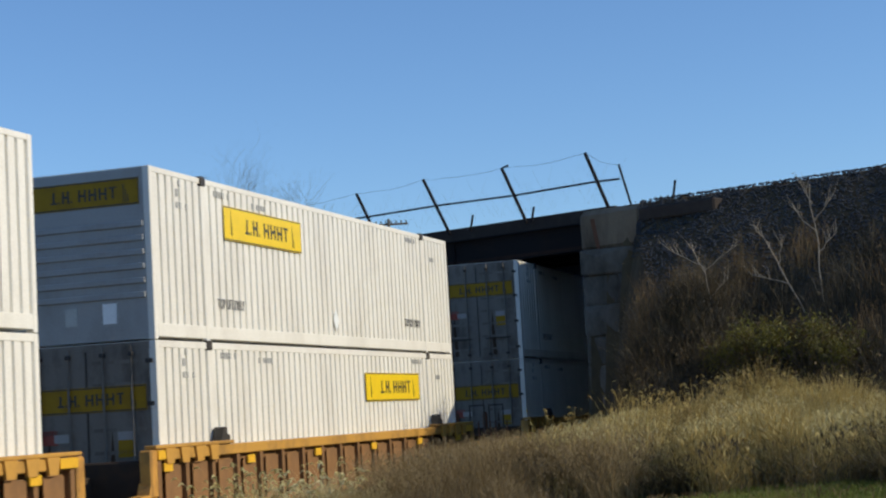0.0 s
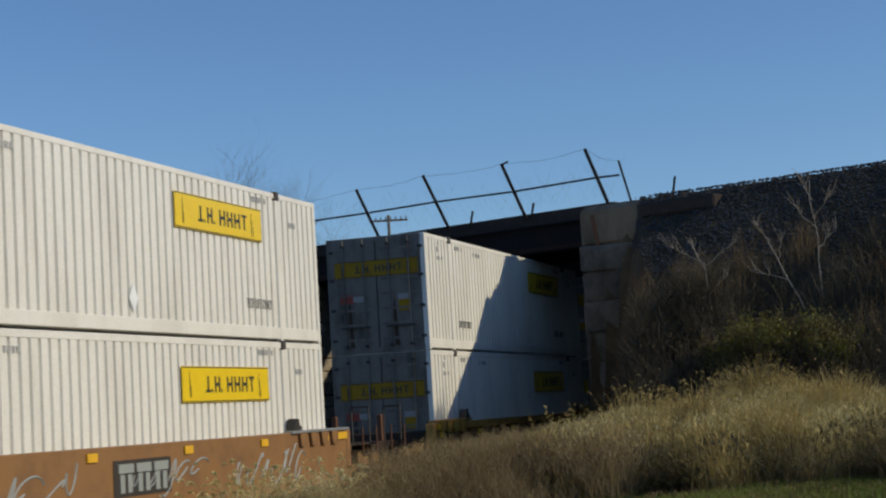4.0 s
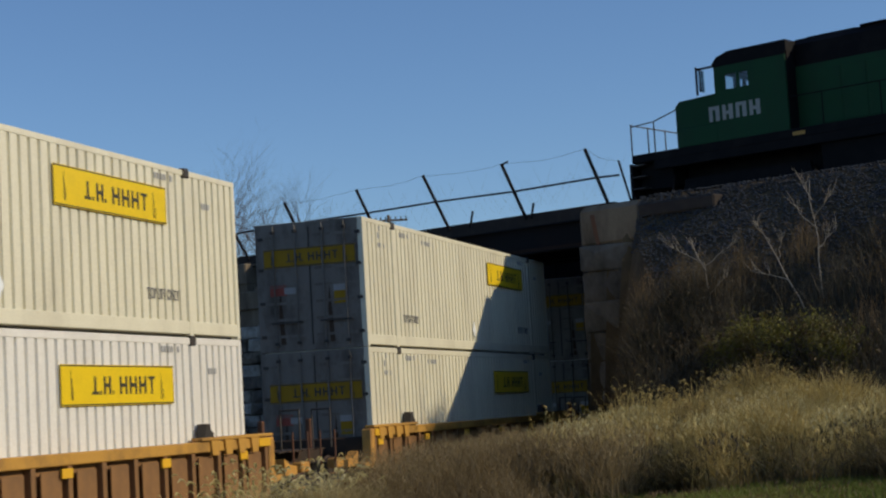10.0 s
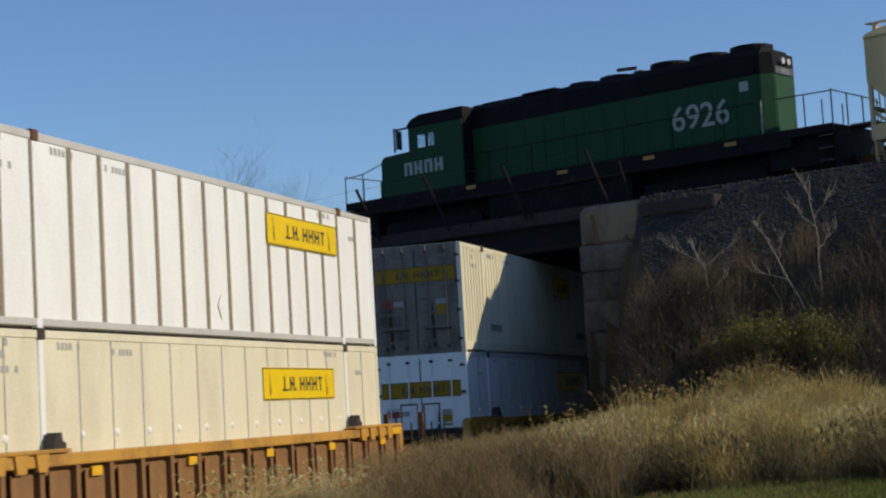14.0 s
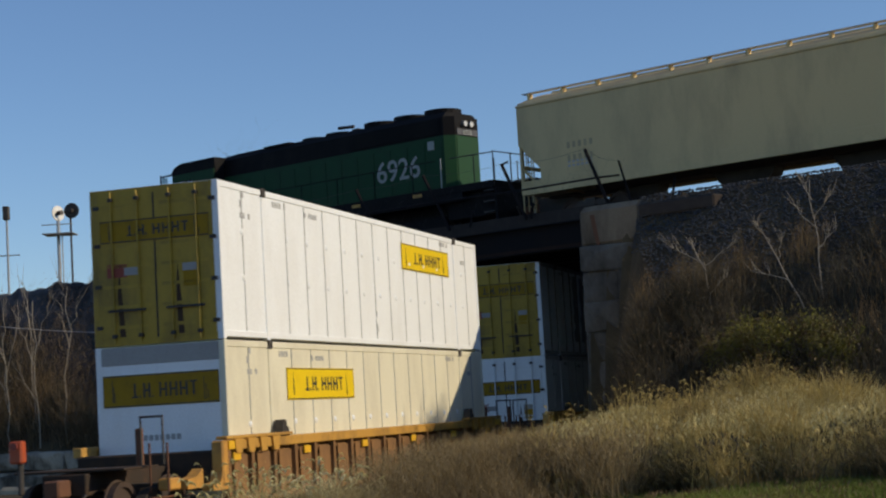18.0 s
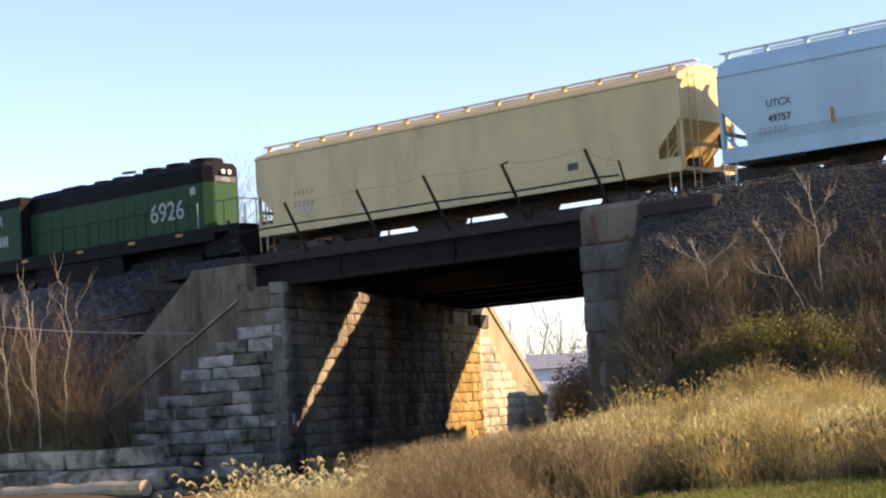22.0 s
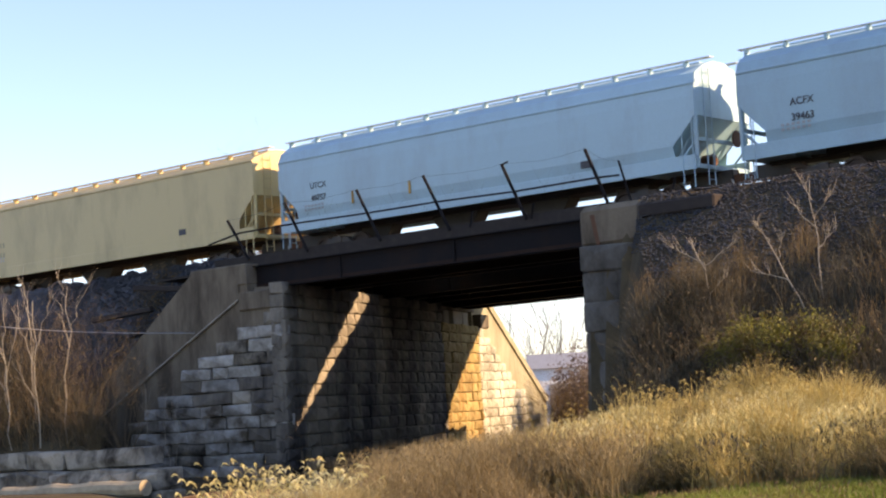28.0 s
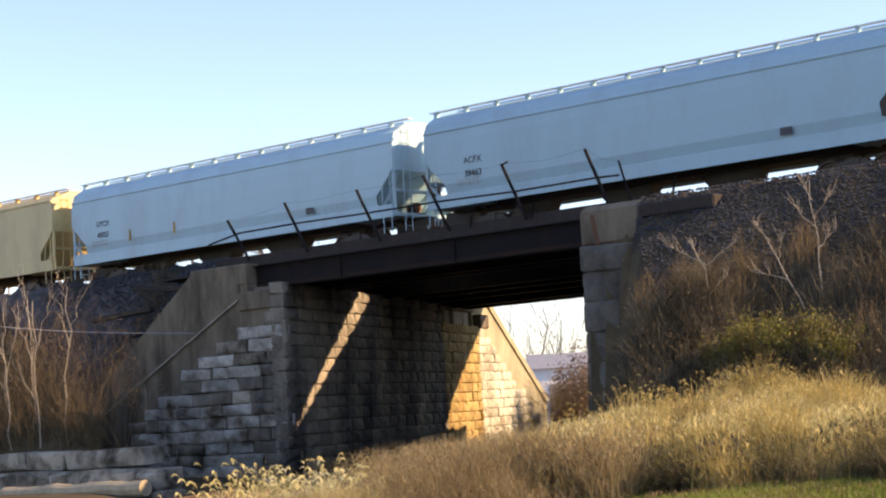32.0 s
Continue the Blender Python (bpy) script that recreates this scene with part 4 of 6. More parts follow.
            part("side_bracket", B(tx + sgn * 0.3 - 0.2, tx + sgn * 0.3 + 0.2, -1.45, -1.22, 0.72, 0.92, bev=0.03), trim, c)
            part("side_bracket", P([(tx - sgn * 0.75, 0.7), (tx - sgn * 0.15, 0.7), (tx - sgn * 0.15, 0.86), (tx - sgn * 0.5, 0.9), (tx - sgn * 0.75, 1.02)], "y", -1.44, -1.24), trim, c)
            part("release_rod", R((tx - 0.9, -1.3, 0.62), (tx + 0.9, -1.15, 0.6), 0.018, 5), RUST, c)
            for y in (-1.42, -1.1):
                part("stirrup", R((tx + sgn * 0.5, y, 0.7), (tx + sgn * 0.5, y, 1.5), 0.022, 6), RUST, c)
        elif reach > 1.2:
            truck(c, xe + sgn * reach)
            for y in (-1.15, -0.75):
                part("ladder_post", R((xe + sgn * 0.9, y, 0.9), (xe + sgn * 0.9, y, 2.05), 0.028, 6), RUST, c)
            part("grab_rail", R((xe + sgn * 0.9, -1.15, 1.3), (xe + sgn * 0.9, -0.75, 1.3), 0.02, 6), RUST, c)
    if kind == "plate":
        part("logo_panel", B(0, 1.9, 0, 0.56, 0, 0.01), STEELD, c, "dark panel with pale block letters worn off").matrix_basis = Matrix.Translation((6.9, -1.502, 0.72)) @ SIDE
        bm = bmesh.new()
        for k in range(3):
            x = 7.05 + k * 0.58
            box(bm, x, x + 0.48, -1.522, -1.508, 1.08, 1.22)
            box(bm, x + 0.04, x + 0.18, -1.522, -1.508, 0.78, 1.06)
            box(bm, x + 0.28, x + 0.42, -1.522, -1.508, 0.78, 1.06)
        part("logo_mark", bm, LETTERW, c)
    return c


def scrawl(parent, x, z, seed, n=5):
    """White paint scrawls on the side plate."""
    rnd = random.Random(seed)
    bm = bmesh.new()
    for k in range(n):
        a, r1, r2 = rnd.uniform(0, 6), rnd.uniform(0.12, 0.42), rnd.uniform(0.12, 0.32)
        cx, cz = x + k * 0.55 + rnd.uniform(-0.1, 0.1), z + rnd.uniform(-0.1, 0.1)
        prev = None
        for i in range(11):
            t = a + i * 0.42
            p = (cx + r1 * math.cos(t), -1.505, max(0.42, min(1.42, cz + r2 * math.sin(t * 1.3))))
            if prev:
                rod(bm, prev, p, 0.018, 4)
            prev = p
    part("painted_scrawl", bm, LETTERW, parent, "white painted scrawl")


def lower_train():
    """Twelve double stacks and their wells, and the one that is already under the bridge."""
    moving = []
    spots = [48.31, 25.21, 5.44, -13.69, -37.0, -56.15, -75.33, -98.53, -121.42, -145.18, -168.15, -191.2, -214.2]
    cw_label = "white corrugated 53-foot container with a yellow company panel"
    low_corr = container("corrugated", WHITE, "door", ENDSHADE, 9.72, False, cw_label + ", lower of two")
    top_corr = container("corrugated", WHITE, "door", ENDSHADE, 9.72, True, cw_label + ", stacked on another")
    top_front = container("corrugated", WHITE, "front", FRONTSHADE, 2.80, True, "white corrugated container with a ribbed front end, stacked")
    low_cream = container("corrugated", CREAM, "door", ENDSHADE, 9.75, False, "cream corrugated container with a yellow company panel, lower")
    top_cream = container("corrugated", CREAM, "door", ENDSHADE, 9.72, True, "cream corrugated container with a yellow company panel, stacked")
    top_beige = container("smooth", BEIGE, "door", ENDBRN, 9.6, True, "beige smooth-sided container with small round cups, stacked", posts=PLATE)
    top_torn = container("corrugated", CREAM, "door", ENDSHADE, 9.72, True, "cream corrugated container with a cut-off yellow panel, stacked", sign_len=2.25)
    low_panel = container("panelled", PLATE, "door", ENDBRN, None, False, "white panelled container with a round railway emblem, lower")
    low_smooth = container("smooth", PLATE, "door", PLATE, 9.7, False, "white smooth-sided container with a yellow company panel, lower", rails_col=PALEGREY)
    low_tan = container("smooth", CREAM, "door", ENDSHADE, 9.82, False, "pale tan smooth-sided container below a white one", rails_col=CREAM, posts=PLATE)
    top_rib = container("ribbed", PLATE, "door", ENDYEL, 10.3, True, "white container with bare metal ribs and yellow doors, stacked", rails_col=PALEGREY)
    top_peel = container("peeled", PLATE, "door", ENDYEL, 11.9, True, "white container with large peeled grey patches and yellow doors")
    top_last = container("smooth", PLATE, "door", ENDYEL, 10.0, True, "white smooth container with yellow doors, last of the train", rails_col=PLATE)
    low_last = container("smooth", CREAM, "plain", PLATE, 2.77, False, "pale tan container with a white front end, last of the train", rails_col=CREAM)
    plan = [(low_corr, top_corr), (low_corr, top_front), (low_corr, top_corr), (low_corr, top_corr), (low_corr, top_corr), (low_panel, top_beige),
            (low_corr, top_corr), (low_cream, top_cream), (low_corr, top_cream), (low_smooth, top_torn), (low_tan, top_rib), (low_smooth, top_peel), (low_last, top_last)]
    used = set()
    for s, pair in zip(spots, plan):
        for k, ob in enumerate(pair):
            z = 0.36 if k == 0 else 3.25
            if ob.name in used:
                ob = copy_thing(ob, Matrix.Identity(4))
            used.add(ob.name)
            moving.append((ob, s, z))
    yl, bl = "rusty yellow ribbed well car carrying stacked containers", "rust-brown plate-sided well car carrying stacked containers"
    # (index, kind, lead, trail): articulated sets of three, then single cars
    cars = {}
    for i, kind, lead, trail in ((0, "rib", 2.95, 2.95), (1, "rib", 2.95, 1.1), (2, "rib", 0.95, 1.25), (3, "rib", 1.1, 2.95), (4, "plate", 2.95, 1.1), (5, "plate", 0.9, 1.25), (6, "plate", 1.1, 2.95),
                                 (7, "rib", 2.95, 2.95), (8, "rib", 2.95, 2.95), (9, "rib", 2.95, 2.95), (10, "rib", 2.95, 2.95), (11, "rib", 2.95, 2.95), (12, "rib", 2.95, 2.95)):
        key = (kind, lead, trail)
        if key in cars:
            ob = copy_thing(cars[key], Matrix.Identity(4))
        else:
            ob = cars[key] = well_car(kind, lead, trail, yl if kind == "rib" else bl)
        if i in (4, 6):
            scrawl(ob, 8.0 if i == 6 else 11.5, 0.95, i, 6)
            for k, x in enumerate((2.6, 9.6, 12.4) if i == 6 else (3.4, 7.6)):
                scrawl(ob, x, 1.0, 10 * i + k, 5)
        if i == 6:
            words("DTTX 723", 0.4, ob, Matrix.Translation((5.15, -1.512, 0.84)) @ Matrix.Diagonal((0.95, 1, 1, 1)) @ SIDE, LETTERW, "lettering", 0.006, "worn white stencilled reporting mark")
        if i == 12:
            tail = part("tail_marker", B(-4.1, -3.94, 0.38, 0.62, 1.3, 1.66, bev=0.03), MARKERR, ob, "orange-red end-of-train marker box")
            part("marker_lens", R((-4.10, 0.5, 1.58), (-4.13, 0.5, 1.58), 0.06, 12), REDP, tail)
            part("marker_clamp", B(-4.0, -3.9, 0.46, 0.54, 0.8, 1.31, bev=0.02), STEELD, tail)
        moving.append((ob, spots[i], 0.0))
    return moving


LOW = lower_train()


# ---- the upper train
def locomotive():
    """Six-axle road-switcher; local x = 0 just behind the long hood's back end, forward +x, y towards the viewer."""
    c = empty("locomotive")
    tagged(c, "dark green and black six-axle diesel freight locomotive", "locomotive")
    H0, HT = 1.88, 4.62
    hood = part("long_hood", P([(0.28, -0.62), (0.55, -0.93), (11.7, -0.93), (11.7, 0.93), (0.55, 0.93), (0.28, 0.62)], "z", H0, 3.78), LOCOG, c)
    part("hood_roof", P([(-0.93, 3.78), (0.93, 3.78), (0.93, 4.42), (0.72, HT), (-0.72, HT), (-0.93, 4.42)], "x", 0.55, 11.7), LOCOK, hood, "black upper hood")
    part("roof_end", P([(0.28, -0.62), (0.55, -0.93), (0.55, 0.93), (0.28, 0.62)], "z", 3.78, 4.44), LOCOK, hood)
    part("hood_end", B(0.26, 0.285, -0.56, 0.56, H0, 3.7), LOCOG, hood)
    for y in (-0.28, 0.28):
        bm = R((0.28, y * 0.6, 4.2), (0.16, y * 0.6, 4.2), 0.10, 12)
        part("headlight", bm, GALV, hood)
    part("number_board", B(0.24, 0.28, -0.56, 0.56, 3.80, 4.02), LETTERK, hood)
    words("6926", 0.24, hood, Matrix(((0, 0, -1, 0.232), (-1, 0, 0, 0), (0, 1, 0, 3.82), (0, 0, 0, 1))), LETTERW, "lettering")
    # doors along the hood
    door = part("hood_door", B(-0.36, 0.36, 0.93, 0.945, 2.0, 3.6, bev=0.006), LOCOG, hood)
    door.matrix_basis = pose(1.0, 0, 0)
    for i in range(1, 13):
        again(door, pose(1.0 + i * 0.8, 0, 0), hood)
    grille = part("radiator_grille", B(0.7, 4.9, 0.93, 0.95, 3.84, 4.36), LOCOK, hood)
    slat = part("slat", B(0.75, 4.85, 0.95, 0.962, 3.87, 3.90), LOCOK, grille)
    for i in range(1, 7):
        again(slat, pose(0, 0, 0.07 * i), grille)
    for x, r in ((1.3, 0.66), (2.75, 0.66), (4.2, 0.66), (6.2, 0.62), (7.5, 0.56)):
        f = part("roof_fan", R((x, 0, HT - 0.02), (x, 0, HT + (0.20 if x < 5 else 0.12)), r, 20), LOCOK, hood)
        part("fan_grille", R((x, 0, HT + (0.20 if x < 5 else 0.12)), (x, 0, HT + (0.215 if x < 5 else 0.135)), r * 0.86, 20), STEELD, f)
    part("exhaust_pipe", B(5.1, 5.45, -0.3, 0.3, HT, HT + 0.16, bev=0.03), STEELD, hood)
    part("horn", R((5.3, 0.3, HT + 0.24), (5.95, 0.45, HT + 0.26), 0.06, 8), STEELD, hood)
    part("dynamic_brake_hatch", B(8.2, 9.6, -0.8, 0.8, HT - 0.01, HT + 0.06, bev=0.02), LOCOK, hood)
    part("roof_hatch", B(9.8, 11.4, -0.6, 0.6, HT - 0.01, HT + 0.05, bev=0.02), LOCOK, hood)
    # cab with real window openings
    cab = empty("cab")
    cab.parent = c
    for y0, y1 in ((1.40, 1.46), (-1.46, -1.40)):
        bm = bmesh.new()
        box(bm, 11.7, 14.1, y0, y1, H0, 3.40)
        box(bm, 11.7, 14.1, y0, y1, 3.86, 4.2)
        for a, b in ((11.7, 12.95), (13.25, 13.34), (13.74, 14.1)):
            box(bm, a, b, y0, y1, 3.40, 3.86)
        part("cab_side", bm, LOCOG if y0 > 0 else LOCOK, cab)
        for a, b in ((12.95, 13.25), (13.34, 13.74)):
            g = part("window_pane", B(a, b, (y0 + y1) / 2 - 0.004, (y0 + y1) / 2 + 0.004, 3.40, 3.86), GLASS, cab)
            g.visible_shadow = False
    part("cab_roof", P([(11.65, 4.2), (14.2, 4.2), (14.0, 4.42), (13.6, 4.55), (11.65, 4.55)], "y", -1.44, 1.44), LOCOK, cab)
    part("cab_roof_side", B(11.7, 14.1, -1.47, 1.47, 4.12, 4.22), LOCOK, cab)
    bm = bmesh.new()
    box(bm, 14.04, 14.1, -1.4, 1.4, H0, 3.3)
    box(bm, 14.04, 14.1, -1.4, 1.4, 3.95, 4.2)
    for y in (-1.4, -0.35, 0.2, 1.25):
        box(bm, 14.04, 14.1, y, y + 0.15, 3.3, 3.95)
    part("cab_front", bm, LOCOG, cab)
    part("cab_back", B(11.66, 11.72, -1.4, 1.4, H0, 4.2), LOCOK, cab)
    part("cab_floor", B(11.7, 14.1, -1.4, 1.4, 2.2, 2.26), STEELD, cab)
    part("mirror", B(14.5, 14.54, 1.35, 1.62, 3.45, 4.1), GLASS, cab)
    part("mirror_frame", R((14.62, 1.6, 3.35), (14.62, 1.6, 4.2), 0.035, 6), LOCOK, cab)
    part("wind_deflector", B(14.1, 14.65, 1.48, 1.52, 4.12, 4.18), LOCOK, cab)
    part("antenna", R((12.4, 0, 4.55), (12.4, 0, 4.75), 0.06, 8), STEELD, cab)
    part("antenna", R((13.3, 0.4, 4.55), (13.3, 0.4, 4.68), 0.1, 8), STEELD, cab)
    # pale block letters stand as bars
    bm = bmesh.new()
    for k in range(4):
        x = 14.35 - k * 0.46
        box(bm, x - 0.36, x - 0.22, 1.462, 1.470, 2.50, 2.95)
        box(bm, x - 0.12, x, 1.462, 1.470, 2.50, 2.95)
        box(bm, x - 0.30, x - 0.06, 1.462, 1.470, 2.66 if k % 2 else 2.85, 2.76 if k % 2 else 2.95)
    tagged(part("company_mark", bm, LETTERW, cab, "faded white bars of company lettering"), kind="stuff")
    nose = part("short_hood", P([(14.1, H0), (15.75, H0), (15.75, 3.2), (15.6, 3.36), (14.1, 3.42)], "y", -1.1, 1.1), LOCOG, c)
    part("nose_door", B(15.75, 15.77, -0.35, 0.35, 2.0, 3.0, bev=0.005), LOCOG, nose)
    part("side_locker", B(14.1, 15.55, 1.1, 1.44, H0, 2.45, bev=0.02), LOCOG, nose)
    part("sand_filler", B(15.76, 15.9, 0.5, 0.8, 2.2, 2.5, bev=0.03), LOCOK, nose)
    # frame, platforms
    fr = part("frame", B(-1.95, 17.2, -1.5, 1.5, 1.62, H0, bev=0.015), LOCOK, c)
    part("side_sill", B(-0.6, 16.4, 1.36, 1.50, 1.35, 1.62), LOCOK, fr)
    for x in (1.2, 4.1, 7.4, 11.2):
        part("sill_mark", B(x, x + 0.4, 1.502, 1.51, 1.68, 1.79), WELLY, fr, "yellow sill marking")
    for sgn, x in ((-1, -1.95), (1, 17.2)):
        p = part("pilot", B(min(x, x + sgn * 0.12), max(x, x + sgn * 0.12), -1.5, 1.5, 0.35, 1.62, bev=0.02), LOCOK, fr)
        part("coupler", B(min(x, x + sgn * 0.85), max(x, x + sgn * 0.85), -0.15, 0.15, 0.7, 1.0, bev=0.03), RUST, fr)
        for k in range(4):
            part("step", B(min(x, x - sgn * 0.45), max(x, x - sgn * 0.45), 1.2, 1.52, 0.45 + 0.36 * k, 0.49 + 0.36 * k), STEELD, fr)
        for y in (-1.45, -0.5, 0.5, 1.45):
            part("end_rail_post", R((x, y, H0 - 0.2), (x, y, H0 + 0.98), 0.022, 6), STEELD, fr)
        part("end_rail", R((x, -1.45, H0 + 0.95), (x, 1.45, H0 + 0.95), 0.02, 6), STEELD, fr)
        part("air_hose", R((x + sgn * 0.15, 0.5, 1.0), (x + sgn * 0.4, 0.5, 0.4), 0.035, 6), STEELD, fr)
    part("grab_iron", R((0.3, 1.48, H0), (0.3, 1.48, H0 + 1.0), 0.022, 6), LETTERW, fr, "white grab iron")
    for x in (1.6, 3.4, 5.2, 7.0, 8.8, 10.6):
        part("handrail_post", R((x, 1.47, H0), (x, 1.47, H0 + 0.95), 0.017, 6), LOCOK, fr)
    part("handrail", R((0.55, 1.47, H0 + 0.95), (11.6, 1.47, H0 + 0.95), 0.017, 6), LOCOK, fr)
    part("handrail", R((15.75, 1.1, H0 + 1.25), (16.35, 1.45, H0 + 0.95), 0.02, 6), STEELD, fr)
    part("handrail", R((16.35, 1.45, H0 + 0.95), (17.2, 1.45, H0 + 0.9), 0.02, 6), STEELD, fr)
    part("handrail_post", R((16.35, 1.45, H0), (16.35, 1.45, H0 + 0.95), 0.022, 6), STEELD, fr)
    for y in (-1.1, 0.2, 1.3):
        part("porch_post", R((-1.0, y, H0), (-1.0, y, H0 + 0.95), 0.02, 6), STEELD, fr)
    part("porch_rail", R((-1.95, 1.45, H0 + 0.93), (-0.1, 1.47, H0 + 0.95), 0.02, 6), STEELD, fr)
    part("walkway_plate", P([(-2.75, 1.86), (-1.95, 1.86), (-1.95, 1.92), (-2.75, 1.92)], "y", -0.4, 0.4), STEELD, fr)
    part("draft_box", B(-1.8, 0.3, -1.2, 1.2, 0.75, 1.62, bev=0.03), LOCOK, fr)
    part("draft_box", B(15.9, 17.1, -1.2, 1.2, 0.75, 1.62, bev=0.03), LOCOK, fr)
    part("fuel_tank", P([(-1.3, 0.45), (-0.9, 0.3), (0.9, 0.3), (1.3, 0.45), (1.35, 1.5), (-1.35, 1.5)], "x", 5.1, 10.8), LOCOK, c)
    part("air_reservoir", R((5.8, 1.3, 1.48), (9.6, 1.3, 1.48), 0.16, 10), LOCOK, c)
    for x in (2.6, 13.4):
        truck(c, x, (-1.7, 0.0, 1.7), LOCOK)
        part("traction_motor_case", B(x - 2.35, x + 2.35, -0.6, 0.6, 0.35, 1.62), LOCOK, c)
        part("truck_side", P([(x - 2.2, 0.55), (x + 2.2, 0.55), (x + 2.1, 0.95), (x - 2.1, 0.95)], "y", 1.02, 1.2), LOCOK, c)
    words("6926", 1.06, c, Matrix(((-1, 0, 0, 2.70), (0, 0, 1, 0.952), (0, 1, 0, 2.50), (0, 0, 0, 1))), LETTERW, "number_lettering", 0.008, "large white painted number", 0.98)
    part("white_plate", B(0.98, 1.28, 0.948, 0.956, 3.34, 3.64), LETTERW, c, "small white plate on the hood")
    return c


FADED = paint("faded_lettering", (0.36, 0.28, 0.15), 0.6, 0, (0.5, 0.4, 0.2), 0.7, 4.0, 40, 0.0)
# grime plus the shade below the side sills, both held in this dark colour
UNDER = paint("grimy_underframe", (0.06, 0.05, 0.04), 0.85, 0.1, (0.03, 0.025, 0.02), 0.6, 2.0, 30, 0.3)


BOARD = paint("pale_galvanised_grating", (0.62, 0.60, 0.55), 0.5, 0.2, (0.3, 0.26, 0.2), 0.4, 3.0, 40, 0.1)


def hopper(L, col, label, rounded=False):
    """Covered hopper; local x = 0 at the front end of the roof, the car reaches back to -L."""
    c = empty("covered_hopper")
    tagged(c, label, "hopper wagon", "covered hopper wagons")
    Z0, ZE, ZT = 1.18, 3.80 if rounded else 4.10, 4.51
    if rounded:
        prof = [(1.47, 1.55), (1.58, 1.95), (1.60, 2.8), (1.59, 3.4), (1.55, ZE), (1.42, 4.12), (0.95, 4.40), (0.35, ZT + 0.08)]
    else:
        prof = [(1.60, 1.55), (1.60, 1.95), (1.60, 2.8), (1.60, ZE), (1.50, 4.20), (0.95, 4.40), (0.35, ZT + 0.08)]

    def inset(z):
        """How far the end's slope sheet cuts in at a height."""
        return 0.0 if z >= 2.8 else min(0.85, 2.8 - z)

    bm = bmesh.new()
    loops = []
    for f in (0, 1):
        row = []
        for sgn in (1, -1):
            pts = prof if sgn > 0 else prof[::-1]
            for y, z in pts:
                x = -inset(z) if f == 0 else -L + inset(z)
                row.append(bm.verts.new((x, sgn * y, z)))
        loops.append(row)
    n = len(loops[0])
    for i in range(n - 1):
        bm.faces.new((loops[0][i], loops[0][i + 1], loops[1][i + 1], loops[1][i]))
    bmesh.ops.recalc_face_normals(bm, faces=bm.faces)
    body = part("side_sheet", bm, col, c, smooth=False)
    # ends: upright sheet above, slope sheet below
    for f, x in ((1, 0.0), (-1, -L)):
        bm = bmesh.new()
        pts = [(y, z) for y, z in prof if z > 2.7] + [(-y, z) for y, z in prof[::-1] if z > 2.7]
        vs = [bm.verts.new((x, y, z)) for y, z in pts]
        bm.faces.new(vs)
        part("end_sheet", bm, col, body)
        bm = bmesh.new()
        a = [bm.verts.new(v) for v in ((x, prof[2][0], 2.8), (x, -prof[2][0], 2.8), (x - f * 1.75, -1.44, 1.1), (x - f * 1.75, 1.44, 1.1))]
        bm.faces.new(a)
        part("slope_sheet", bm, col, body)
        # end platform, ladder, posts
        part("end_sill", B(min(x, x - f * 2.2), max(x, x - f * 2.2), -1.45, 1.45, Z0, Z0 + 0.14, bev=0.01), col, c)
        part("draft_gear", B(min(x + f * 0.35, x - f * 1.2), max(x + f * 0.35, x - f * 1.2), -0.2, 0.2, 0.72, 1.18, bev=0.02), STEELD, c)
        part("coupler", B(min(x + f * 0.1, x + f * 0.68), max(x + f * 0.1, x + f * 0.68), -0.14, 0.14, 0.74, 1.02, bev=0.03), RUST, c)
        for y in (1.5, -1.5):
            part("corner_post", B(x - f * 0.05 - 0.06, x - f * 0.05 + 0.06, y - 0.05, y + 0.05, Z0, 2.85, bev=0.012), col, c)
            part("end_strut", R((x - f * 0.85, y, Z0 + 0.1), (x - f * 0.1, y, 2.0), 0.04, 6), col, c)
            part("end_brace", R((x - f * 1.25, y * 0.7, Z0 + 0.1), (x - f * 0.1, y * 0.75, 2.75), 0.045, 6), col, c)
        for y in (0.75, 1.12):
            part("ladder_rail", R((x + f * 0.07, y, Z0 - 0.5), (x + f * 0.07, y, 4.3), 0.02, 6), col, c)
        rung = part("ladder_rung", R((x + f * 0.07, 0.75, 0), (x + f * 0.07, 1.12, 0), 0.015, 5), col, c)
        rung.matrix_basis = pose(0, 0, 0.85)
        for k in range(1, 10):
            again(rung, pose(0, 0, 0.85 + 0.37 * k), c)
        part("side_ladder", R((x - f * 0.12, 1.62, 0.6), (x - f * 0.12, 1.62, 2.75), 0.02, 5), col, c)
        part("side_ladder", R((x - f * 0.5, 1.62, 0.6), (x - f * 0.5, 1.62, 2.3), 0.02, 5), col, c)
        part("end_crossbeam", B(min(x, x - f * 0.1), max(x, x - f * 0.1), -1.5, 1.5, 2.02, 2.14, bev=0.01), col, c)
        part("brake_cylinder", R((x - f * 0.55, -0.3, 1.62), (x - f * 0.95, -0.3, 1.62), 0.2, 10), RUST, c)
        part("air_hose", R((x + f * 0.4, 0.35, 0.85), (x + f * 0.55, 0.3, 0.4), 0.03, 6), GALV, c)
    part("brake_wheel", R((-L - 0.14, -0.5, 2.2), (-L - 0.18, -0.5, 2.2), 0.27, 14), RUST, c)
    # side sill, eave moulding, roof, running boards
    for y in (1.6, -1.6):
        part("side_sill", B(-L + 0.05, -0.05, y - 0.06, y + 0.02, Z0 - 0.03, 1.60, bev=0.012), col, c)
